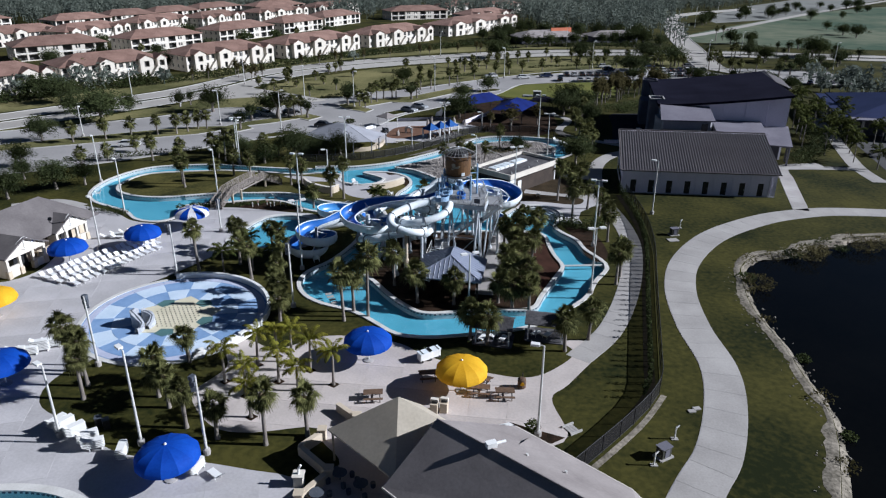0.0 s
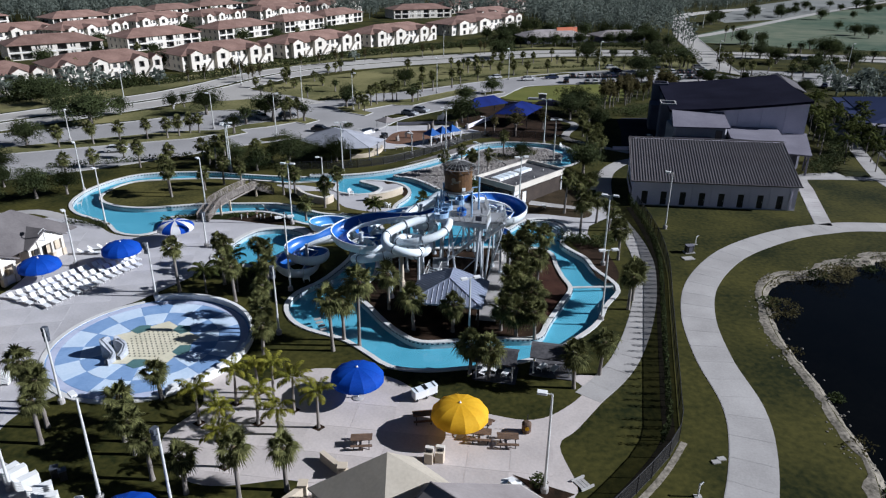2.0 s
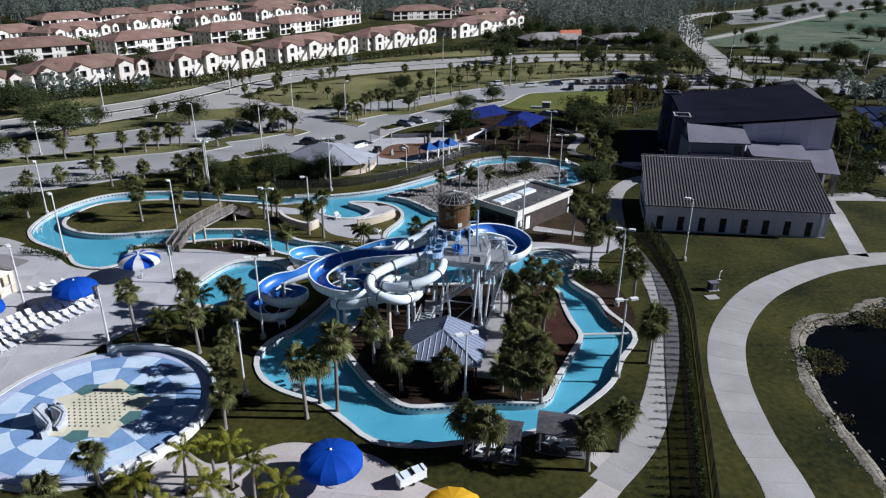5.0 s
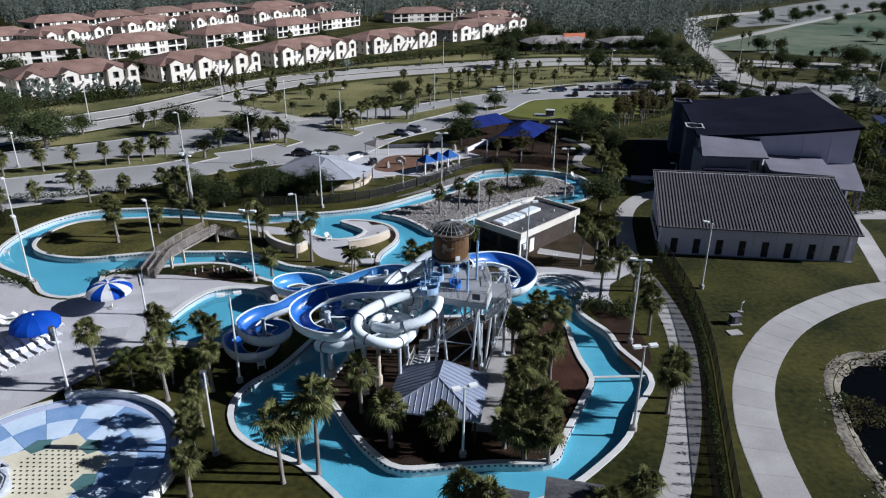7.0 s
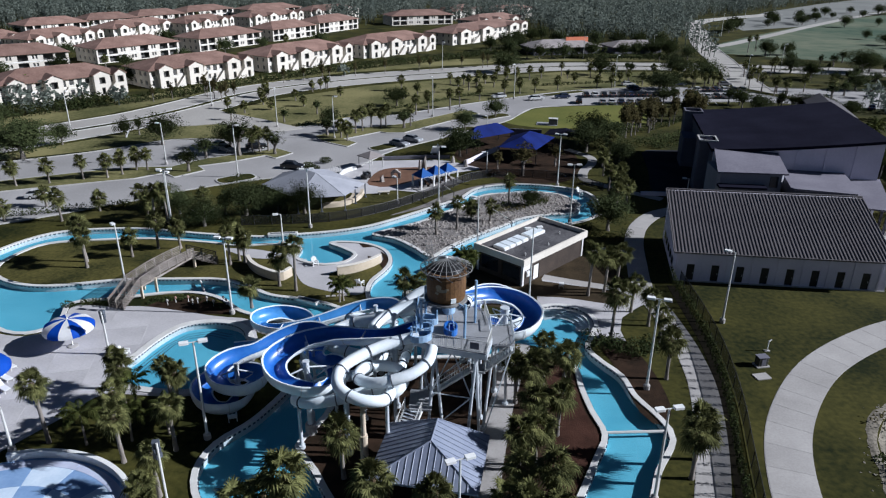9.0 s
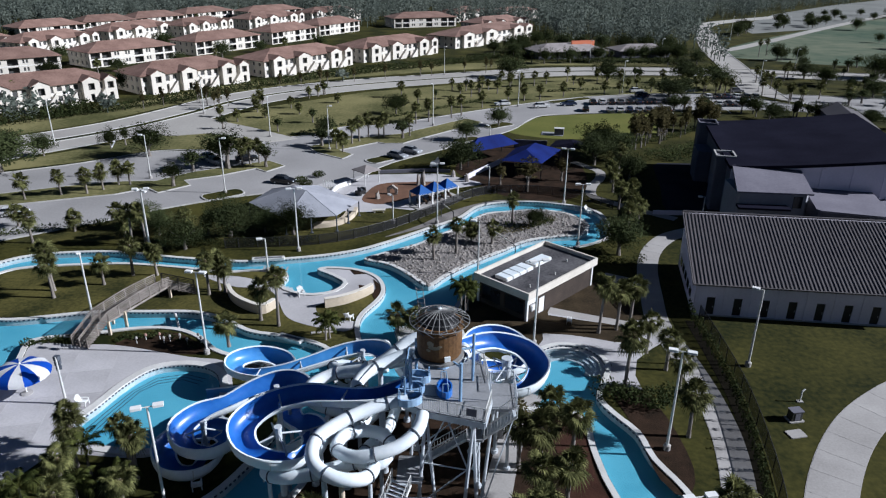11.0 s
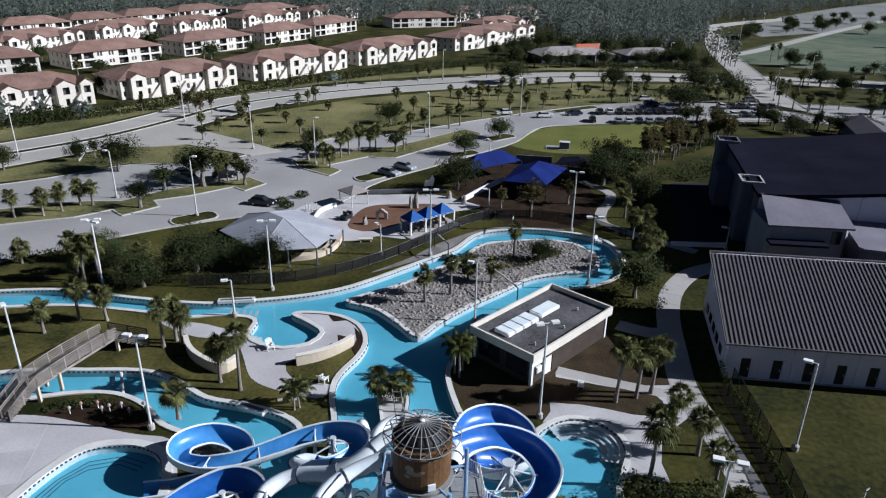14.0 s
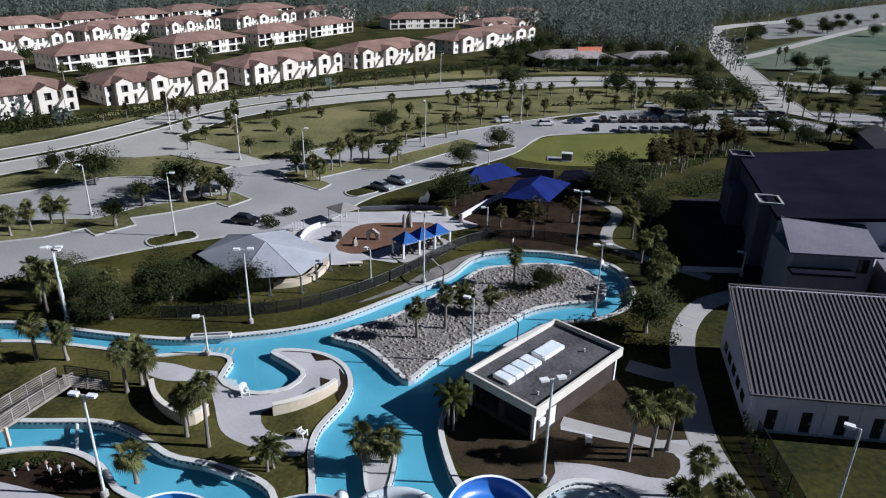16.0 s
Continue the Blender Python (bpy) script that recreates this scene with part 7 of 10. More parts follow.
wing = thing("gym_wing", "low grey wing with a pale sloping roof", "hall", "wings of the gymnasium", (46.5, 138.3, 0), -5)
# mid wall tone: this wing's shade is put into the colour
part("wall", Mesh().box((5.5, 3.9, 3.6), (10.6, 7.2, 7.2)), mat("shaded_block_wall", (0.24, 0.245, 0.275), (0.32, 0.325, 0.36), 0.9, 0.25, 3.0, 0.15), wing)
part("roof", Mesh().add([(-0.1, -0.3, 7.6), (11.1, -0.3, 7.6), (11.6, 8.0, 9.4), (1.2, 8.0, 9.4), (-0.1, -0.3, 7.35), (11.1, -0.3, 7.35), (11.6, 8.0, 9.15), (1.2, 8.0, 9.15)], [(0, 1, 2, 3), (4, 5, 1, 0), (5, 6, 2, 1), (7, 4, 0, 3), (7, 6, 5, 4)]), WINGROOF, wing)
# dark slab added to stand in for the shaded recess below the roof
part("canopy", Mesh().box((3.9, -0.9, 5.4), (7.6, 1.9, 0.3)), SLATEROOF, wing)
part("window", Mesh().box((9.2, 0.28, 6.0), (1.3, 0.2, 1.8)), GLASS, wing)
arch = Mesh()
for j in range(9):
    q = math.pi * j / 8
    arch.v += [(0.22, 3.9 + 0.75 * math.cos(q), 6.0 + 0.9 * math.sin(q)), (0.34, 3.9 + 0.75 * math.cos(q), 6.0 + 0.9 * math.sin(q))]
arch.v += [(0.22, 3.15, 4.2), (0.34, 3.15, 4.2), (0.22, 4.65, 4.2), (0.34, 4.65, 4.2)]
arch.f = [tuple(range(0, 22, 2))] + [(2 * j, 2 * j + 2, 2 * j + 3, 2 * j + 1) for j in range(10)]
part("window", arch, GLASS, wing, "tall dark arched window")
wing = thing("gym_wing", "low grey wing with a broad pale flat roof", "hall", "wings of the gymnasium", (56.4, 133.3, 0), -16)
# both flat wings: wall colour darkened to hold down sun on their east faces
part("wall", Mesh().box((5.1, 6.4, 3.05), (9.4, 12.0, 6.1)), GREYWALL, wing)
part("roof", Mesh().box((5.0, 6.3, 6.27), (10.0, 12.8, 0.3)), WINGROOF, wing)
wing = thing("gym_wing", "low wing with a broad pale sloping canopy roof on posts", "hall", "wings of the gymnasium", (62.8, 132.5, 0), -20)
part("wall", Mesh().box((3.6, 8.6, 2.1), (7.2, 7.6, 4.2)), GREYWALL, wing)
part("roof", Mesh().add([(0, 0, 4.1), (8.6, 0, 4.1), (8.6, 12.5, 5.6), (0, 12.5, 5.6), (0, 0, 3.85), (8.6, 0, 3.85), (8.6, 12.5, 5.35), (0, 12.5, 5.35)], [(0, 1, 2, 3), (4, 5, 1, 0), (5, 6, 2, 1), (6, 7, 3, 2), (7, 4, 0, 3), (7, 6, 5, 4)]), WINGROOF, wing)
for x, y in ((8.1, 0.5), (8.1, 4.0), (4.4, 0.5), (0.6, 0.5)):
    part("post", Mesh().box((x, y, 2.0), (0.35, 0.35, 4.0)), WINGROOF, wing)
lodge = thing("low_lodge", "long low building with a pale grey ridged roof", "building", "", (103.4, 199.5, 0), 74)
part("wall", Mesh().box((12.0, 4.0, 1.8), (24.0, 8.0, 3.6)), GREYWALL, lodge)
part("roof", gable_roof(24.0, 8.0, 3.6, 1.7), METALROOF, lodge)

yard_wall = Mesh()
band(yard_wall, [(37.3, 148.2), (41.2, 148.1), (45.6, 148.1)], -0.12, 0.12, (0.0, 0.75), False)
setting("low_wall", yard_wall, PALEWALL, "low pale wall across the end of the yard", "wall")

# building with a blue roof to the east
east = thing("blue_roofed_hall", "low hall with a broad dark blue metal roof", "hall", "", (108.5, 186.5, 0), -107.9)
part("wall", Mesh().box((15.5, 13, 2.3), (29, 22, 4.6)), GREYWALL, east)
part("roof", hip_roof(31, 26, 4.6, 3.4, 1.2), BLUEROOF, east)
for i in range(8):
    part("porch_post", Mesh().box((1 + i * 4.2, -2.6, 2.1), (0.5, 0.5, 4.2)), STUCCO, east)
part("porch_roof", Mesh().box((15.5, -2.2, 4.3), (32, 3.2, 0.3)), BLUEROOF, east)
for i in range(5):
    part("porch_post", Mesh().box((34.5, 1 + i * 5.4, 2.1), (0.5, 0.5, 4.2)), STUCCO, east)
part("porch_roof", Mesh().box((33.4, 12, 4.4), (3.6, 27, 0.3)), WINGROOF, east, "pale porch roof")

# pump hut beside the channel, with a flat roof and a parapet
base, L = corner_frame((12.1, 110.3), (21.6, 120.4))
hut = thing("pump_hut", "low brown hut with a pale fascia and a dark flat roof", "hut")
hut.matrix_basis = base
W = 7.6
ops = [(2.4, 3.6, 0.1, 2.2), (0.7, 1.6, 1.0, 1.9)]
f = part("wall", wall_panel(L, 3.0, ops, 0.25), BROWNWALL, hut)
part("door", Mesh().box((3.0, 0.12, 1.15), (1.18, 0.08, 2.1)), WHITE, f, "white door")
part("air_conditioner", Mesh().box((1.15, 0.02, 1.45), (0.85, 0.4, 0.7)).box((1.15, -0.2, 1.45), (0.6, 0.05, 0.5)), WHITE, f, "white window air conditioner")
part("trim", Mesh().box((0.9, -0.03, 2.5), (1.6, 0.08, 0.9)), WHITE, f)
ops = [(0.5, 3.5, 0.5, 2.5), (4.1, 7.1, 0.5, 2.5)]
s = part("wall", wall_panel(W, 3.0, ops, 0.25), BROWNWALL, hut)
s.matrix_basis = pose(0, W, 0, 0, 0, -90)
for o in ops:
    window(s, o, 0.14, BROWNWALL)
part("wall", wall_panel(W, 3.0, [], 0.25), BROWNWALL, hut).matrix_basis = pose(L, 0, 0, 0, 0, 90)
part("wall", wall_panel(L, 3.0, [], 0.25), BROWNWALL, hut).matrix_basis = pose(L, W, 0, 0, 0, 180)
for x, y in ((0.05, 0.05), (L - 0.05, 0.05), (0.05, W - 0.05), (L - 0.05, W - 0.05)):
    part("corner_post", Mesh().box((x, y, 1.5), (0.32, 0.32, 3.0)), WHITE, hut)
fas = Mesh()
for c, sz in (((L / 2, -0.35, 3.45), (L + 0.9, 0.22, 0.95)), ((L / 2, W + 0.35, 3.45), (L + 0.9, 0.22, 0.95)), ((-0.35, W / 2, 3.45), (0.22, W + 0.48, 0.95)), ((L + 0.35, W / 2, 3.45), (0.22, W + 0.48, 0.95))):
    fas.box(c, sz)
part("fascia", fas, STUCCO, hut, "pale stucco fascia")
part("roof", Mesh().box((L / 2, W / 2, 3.3), (L + 0.5, W + 0.5, 0.2)), ROOFFELT, hut, "patched dark roofing felt")
for cx, cy, lx, ly in ((8.8, 5.0, 3.6, 1.7), (3.0, 5.0, 1.3, 2.0), (4.4, 5.0, 1.3, 2.0), (5.8, 5.0, 1.3, 2.0), (1.7, 5.0, 1.1, 2.0)):
    sk = part("skylight", Mesh().box((cx, cy, 3.55), (lx, ly, 0.36)), WHITE, hut, "white roof unit")
    part("cap", Mesh().box((cx, cy, 3.76), (lx * 0.9, ly * 0.86, 0.08)), TUBE, sk)
for cx, cy in ((2, 1.2), (7, 1.1), (11.5, 2.4)):
    part("vent", Mesh().rod((cx, cy, 3.3), (cx, cy, 3.75), 0.09, None, 8), GALV, hut)


def pyramid(a, b, apex, z, zt, thick=0.12):
    """A four-sided roof over the rectangle from a to b with its point at apex."""
    e = [(a[0], a[1], z), (b[0], a[1], z), (b[0], b[1], z), (a[0], b[1], z)]
    low = [(x, y, zz - thick) for x, y, zz in e]
    return Mesh().add(e + [(*apex, zt)] + low, [(0, 1, 4), (1, 2, 4), (2, 3, 4), (3, 0, 4), (5, 6, 1, 0), (6, 7, 2, 1), (7, 8, 3, 2), (8, 5, 0, 3), (8, 7, 6, 5)])


# shed beneath the tower
shed = thing("queue_shelter", "open shelter with a blue-grey standing-seam hip roof", "shelter", "", (1.05, 73.7, 0), -10)
EX, EY, RZ = 4.3, 3.5, 4.7
hips = [Vector(p) for p in ((-EX, -EY, 2.7), (EX, -EY, 2.7), (EX, EY, 2.7), (-EX, EY, 2.7), (0.1, -0.5, RZ), (0.1, 2.3, RZ))]
low = [p - Vector((0, 0, 0.16)) for p in hips[:4]]
part("roof", Mesh().add(hips + low, [(0, 1, 4), (1, 2, 5, 4), (2, 3, 5), (3, 0, 4, 5), (6, 7, 1, 0), (7, 8, 2, 1), (8, 9, 3, 2), (9, 6, 0, 3), (9, 8, 7, 6)]), STANDING, shed)
for a, b, c, d in ((0, 1, 4, 4), (1, 2, 4, 5), (2, 3, 5, 5), (3, 0, 5, 4)):
    # seams run up each slope, square to its eave, until they meet a hip or the ridge
    e0, e1, r0, r1 = hips[a], hips[b], hips[c], hips[d]
    along = (e1 - e0).normalized()
    s0, s1 = (r0 - e0).dot(along), (r1 - e0).dot(along)
    length = (e1 - e0).length
    up = r0 - e0 - along * s0
    for i in range(1, int(length / 0.55)):
        s = i * 0.55
        k = min(1.0, s / s0, (length - s) / (length - s1))
        p = e0 + along * s
        part("seam", Mesh().rod(p + Vector((0, 0, 0.02)), p + up * k + Vector((0, 0, 0.02)), 0.035, None, 4), STANDING, shed)
part("hip_cap", Mesh().line([hips[0], hips[4], hips[5], hips[2]], 0.07, 6).line([hips[1], hips[4]], 0.07, 6).line([hips[3], hips[5]], 0.07, 6), STANDING, shed)
for x in (-EX + 0.5, EX - 0.5):
    for y in (-EY + 0.5, EY - 0.5):
        part("post", Mesh().box((x, y, 1.3), (0.22, 0.22, 2.6)), BROWNWALL, shed)
part("back_wall", Mesh().box((0, EY - 0.6, 1.2), (6.4, 0.2, 2.4)), BROWNWALL, shed)

# the near pavilion: tan canopy and grey hipped roofs
pav = thing("canopy_pavilion", "tan pyramid canopy on posts over a fenced terrace", "pavilion")
part("canopy", Mesh().add([(-9.6, 40.8, 3.2), (-3.7, 34.8, 3.2), (3.6, 38.6, 3.2), (-2.0, 44.2, 3.2), (-3.77, 41.5, 5.9), (-9.6, 40.8, 3.05), (-3.7, 34.8, 3.05), (3.6, 38.6, 3.05), (-2, 44.2, 3.05)],
                          [(0, 1, 4), (1, 2, 4), (2, 3, 4), (3, 0, 4), (5, 6, 1, 0), (6, 7, 2, 1), (7, 8, 3, 2), (8, 5, 0, 3), (8, 7, 6, 5)]), TANCLOTH, pav, "tan canvas pyramid")
for x, y in ((-9.2, 40.8), (-3.7, 35.2), (-2.0, 43.8)):
    part("post", Mesh().rod((x, y, 0), (x, y, 3.2), 0.1, None, 8), TANWALL, pav)
for a, b in (((-12.2, 41.6), (-9.3, 38.6)), ((-9.3, 38.6), (-11.2, 35.8)), ((-12.2, 41.6), (-10.6, 43.6)), ((-7.8, 45.6), (-4.6, 43.6)), ((-9.8, 47.6), (-7.8, 45.6))):
    p, q = Vector((*a, 0)), Vector((*b, 0))
    d = q - p
    part("low_wall", Mesh().box(((p.x + q.x) / 2, (p.y + q.y) / 2, 0.45), (d.length, 0.45, 0.9), math.degrees(math.atan2(d.y, d.x))), TANWALL, pav, "low tan wall")
    part("pier", Mesh().box((q.x, q.y, 0.55), (0.65, 0.65, 1.1)).box((q.x, q.y, 1.14), (0.8, 0.8, 0.08)), TANWALL, pav)

snack = thing("snack_bar", "low building with steep grey shingle hip roofs", "building")
part("wall", Mesh().prism([(-3.6, 34.6), (-0.8, 40.6), (5.6, 40.6), (12.8, 33.8), (16, 26), (4, 22)], 0, 2.9), TANWALL, snack)
part("roof", Mesh().add([(-4.6, 34.4, 2.9), (-1.4, 41.6, 2.9), (6.0, 41.6, 2.9), (13.8, 34.2, 2.9), (18, 25, 2.9), (7.2, 22.5, 2.9), (-0.6, 38.0, 6.3), (12.4, 26.4, 6.5)],
                        [(0, 5, 7, 6), (0, 6, 1), (1, 6, 2), (2, 6, 7, 3), (3, 7, 4), (4, 7, 5)]), SHINGLE, snack, "grey shingle roof with a dark shaded hip")
part("ridge_cap", Mesh().line([(-0.6, 38.0, 6.32), (12.4, 26.4, 6.52)], 0.09, 6), SHINGLE, snack)
part("fascia", Mesh().line([(7.2, 22.5, 2.8), (-4.6, 34.4, 2.8), (-1.4, 41.6, 2.8), (6.0, 41.6, 2.8), (13.8, 34.2, 2.8), (18, 25, 2.8)], 0.12, 6), STUCCO, snack)
part("side_roof", Mesh().add([(4.9, 38.8, 2.9), (5.5, 36.8, 4.75), (6.7, 38.1, 4.6), (7.2, 39.8, 2.9), (11.0, 37.0, 2.9), (9.6, 35.4, 3.9)], [(0, 3, 2, 1), (3, 4, 2), (1, 2, 4, 5)]), SHINGLE, snack, "low side roof with a steep shaded face")
for x, y, z in ((6.0, 35.0, 5.2), (8.6, 33.4, 5.0)):
    part("vent", Mesh().rod((x, y, z - 0.3), (x, y, z + 0.3), 0.1, None, 8), GALV, snack)
part("roof_unit", Mesh().box((3.3, 34.7, 6.6), (0.8, 0.5, 0.4), 20).rod((3.6, 34.9, 6.5), (4.4, 35.2, 6.5), 0.12, None, 8), WHITE, snack, "white roof-mounted fan")

# small things on the terrace and plaza round the pavilion
setting("mulch_bed", sheet([(6.0, 45.9), (8.0, 44.9), (10.7, 43.7), (9.4, 42.9), (8.0, 43.3)], [], 0.06), MULCH, "dark corner bed in the paving", "planting bed")
m = Mesh()
foliage(m, 7.9, 44.6, 0.0, 0.75, 1.3, 260, 0.12, g)
solo("corner_shrub", m, SHRUB, "spiky dark shrub in a corner bed", "shrub")
for x, y, label in ((5.6, 43.6, "white table with a slanting top beside the roof"),):
    t = thing("drinks_table", label, "table", "", (x, y, 0.05), 20)
    part("top", Mesh().spin([(0.95, 0.95), (0.95, 1.02), (0.02, 1.06)], n=6), WHITE, t)
    part("leg", Mesh().rod((0, 0, 0), (0, 0, 0.97), 0.07, None, 8), WHITE, t)
    part("box", Mesh().box((0.1, 0.1, 1.2), (0.5, 0.4, 0.3), 15), WHITE, t)
for dx in (-0.55, 0.35):
    t = thing("tan_bin", "square tan bin with a dark open hood", "litter bin", "tan bins", (-0.3 + dx, 47.5 + dx * 0.15, 0.05), -12)
    part("body", Mesh().box((0, 0, 0.5), (0.72, 0.72, 1.0)), TANWALL, t)
    part("hood", Mesh().box((0, 0.18, 1.18), (0.74, 0.36, 0.36)), STUCCO, t)
    part("mouth", Mesh().box((0, -0.05, 1.1), (0.5, 0.12, 0.16)), BLACK, t)
t = thing("ramp_steps", "small pale steps down to the lawn", "steps", "", (11.5, 44.9, 0), -60)
for k in range(3):
    part("step", Mesh().box((0, 0.28 - 0.32 * k, 0.05 + 0.0 * k), (1.1, 0.28, 0.1)), CONCRETE, t)
for sx in (-0.6, 0.6):
    part("curb", Mesh().box((sx, 0, 0.1), (0.14, 1.3, 0.2)), KERB, t)
t = thing("water_fountain", "pale pedestal with a curved white spout", "fountain", "", (-11.6, 37.9, 0.05), 0)
part("pedestal", Mesh().box((0, 0, 0.5), (0.8, 0.8, 1.0)).box((0, 0, 1.03), (0.95, 0.95, 0.08)), STUCCO, t)
part("spout", Mesh().line([(0, 0, 1.05), (0.05, 0, 1.6), (0.25, 0, 1.9)], 0.1, 8), WHITE, t)
for x, y in ((-8.4, 38.4), (-6.6, 37.2), (-9.9, 36.2)):
    t = thing("terrace_table", "round dark table on the shaded terrace", "table", "terrace tables", (x, y, 0.05))
    part("top", Mesh().spin([(0.6, 0.72), (0.6, 0.76), (0.02, 0.77)], n=14), FLANGE, t)
    part("leg", Mesh().rod((0, 0, 0), (0, 0, 0.72), 0.05, None, 6), BLACK, t)
    for k in range(4):
        q = k * 1.571 + 0.4
        part("stool", Mesh().rod((math.cos(q), math.sin(q), 0), (math.cos(q), math.sin(q), 0.45), 0.2, 0.22, 8), FLANGE, t)

# bathhouse west of the deck
bath = thing("bathhouse", "cream bathhouse with grey hip roofs and two gabled porches", "building", "", (-55.9, 75.4, 0), 72)
part("wall", Mesh().box((4, 6.5, 1.5), (25, 8.2, 3.0)), TANWALL, bath)
part("roof", hip_roof(26, 9.0, 3.0, 3.7, 0.7), DARKSHINGLE, bath).matrix_basis = pose(-9, 2, 0)
for x, w, y in ((0.0, 6.3, 0.0), (9.1, 5.8, 1.0)):
    porch = part("porch_roof", gable_roof(7.0, w, 3.0, 1.8, 0.35), DARKSHINGLE, bath)
    porch.matrix_basis = Matrix.Translation((x + w, y, 0)) @ Matrix.Rotation(math.pi / 2, 4, "Z")
    part("gable", Mesh().add([(x, y + 0.1, 2.95), (x + w, y + 0.1, 2.95), (x + w / 2, y + 0.1, 4.7), (x, y + 0.3, 2.95), (x + w, y + 0.3, 2.95), (x + w / 2, y + 0.3, 4.7)], [(0, 1, 2), (5, 4, 3), (3, 4, 1, 0)]), STUCCO, bath, "cream porch gable")
    truss = Mesh().rod((x, y + 0.04, 3.0), (x + w / 2, y + 0.04, 4.75), 0.09, None, 5).rod((x + w, y + 0.04, 3.0), (x + w / 2, y + 0.04, 4.75), 0.09, None, 5)
    truss.rod((x + w / 2, y + 0.04, 3.0), (x + w / 2, y + 0.04, 4.7), 0.06, None, 5).rod((x + w / 2, y + 0.04, 3.1), (x + w * 0.25, y + 0.04, 3.85), 0.06, None, 5).rod((x + w / 2, y + 0.04, 3.1), (x + w * 0.75, y + 0.04, 3.85), 0.06, None, 5)
    part("truss", truss, WHITE, bath, "white timber truss in the gable")
    part("lintel", Mesh().box((x + w / 2, y + 0.2, 2.75), (w, 0.35, 0.4)), STUCCO, bath)
    for px in (0.25, w * 0.34, w * 0.67, w - 0.25):
        post = part("porch_post", Mesh().box((x + px, y + 0.25, 1.3), (0.36, 0.36, 2.55)), STUCCO, bath)
        part("stone_pier", Mesh().box((x + px, y + 0.25, 0.5), (0.6, 0.6, 1.0)), TANWALL, post)
    part("side_wall", Mesh().box((x + 0.2, y + 1.6, 1.3), (0.25, 2.4, 2.6)), STUCCO, bath)
    part("half_wall", Mesh().box((x + w * 0.17 + 0.1, y + 0.3, 0.75), (w * 0.3, 0.3, 1.5)), STUCCO, bath)
    part("half_wall", Mesh().box((x + w * 0.84, y + 0.3, 0.55), (w * 0.28, 0.3, 1.1)), STUCCO, bath)
    # black panel paints in the darkness inside the porch opening
    part("doorway", Mesh().box((x + w * 0.5, y + 1.35, 1.2), (w * 0.34, 0.12, 2.3)), BLACK, bath, "black panel standing in for a dark doorway")
part("counter", Mesh().box((7.6, 1.9, 0.6), (2.4, 0.5, 1.1)), TANWALL, bath)
part("shutter", Mesh().box((7.6, 2.36, 1.7), (2.4, 0.1, 1.2)), BROWNWALL, bath, "dark service shutter")

# shade sails and shelters of the playground
tent = thing("shade_tent", "large six-sided grey shade tent on posts", "shade tent")
rim = [(-14.7, 138.4), (-12.1, 145.4), (-20, 153.4), (-27.8, 151.2), (-29.8, 144), (-22.2, 136.6)]
top = [(x, y, 2.6) for x, y in rim] + [(-22.7, 145.6, 5.0), (-20.2, 143.4, 5.0)]
faces = [(0, 1, 7), (1, 2, 6, 7), (2, 3, 6), (3, 4, 6), (4, 5, 7, 6), (5, 0, 7)]
part("canopy", Mesh().add(top + [(x, y, z - 0.06) for x, y, z in top], faces + [tuple(8 + i for i in f[::-1]) for f in faces] + [(i, 8 + i, 8 + (i + 1) % 6, (i + 1) % 6) for i in range(6)]), GREYCLOTH, tent, "grey canvas roof")
for i in range(6):
    part("seam", Mesh().rod(top[i], top[7 if i in (0, 1, 5) else 6], 0.05, None, 5), GREYCLOTH, tent)
for x, y in rim + [(-13.4, 141.9), (-16, 149.4), (-18.5, 137.5)]:
    part("post", Mesh().rod((x, y, 0), (x, y, 2.6), 0.11, None, 8).box((x, y, 0.06), (0.5, 0.5, 0.12)), FLANGE, tent)
for pts, h in (([(-18.6, 139.6), (-16.4, 140.2), (-14.7, 141.4), (-13.4, 143.6), (-12.9, 146), (-12.9, 147.8)], 0.75), ([(-18.4, 141.2), (-16.6, 141.6), (-15.2, 142.6), (-14.4, 144.4), (-14.2, 146.4)], 0.4)):
    seat = Mesh()
    band(seat, curve(pts, False, 0.5), -0.28, 0.28, (0.0, h), False)
    solo("seat_wall", seat, TANWALL, "low curved tan seat wall beneath the shade tent", "seat wall", "seat walls")
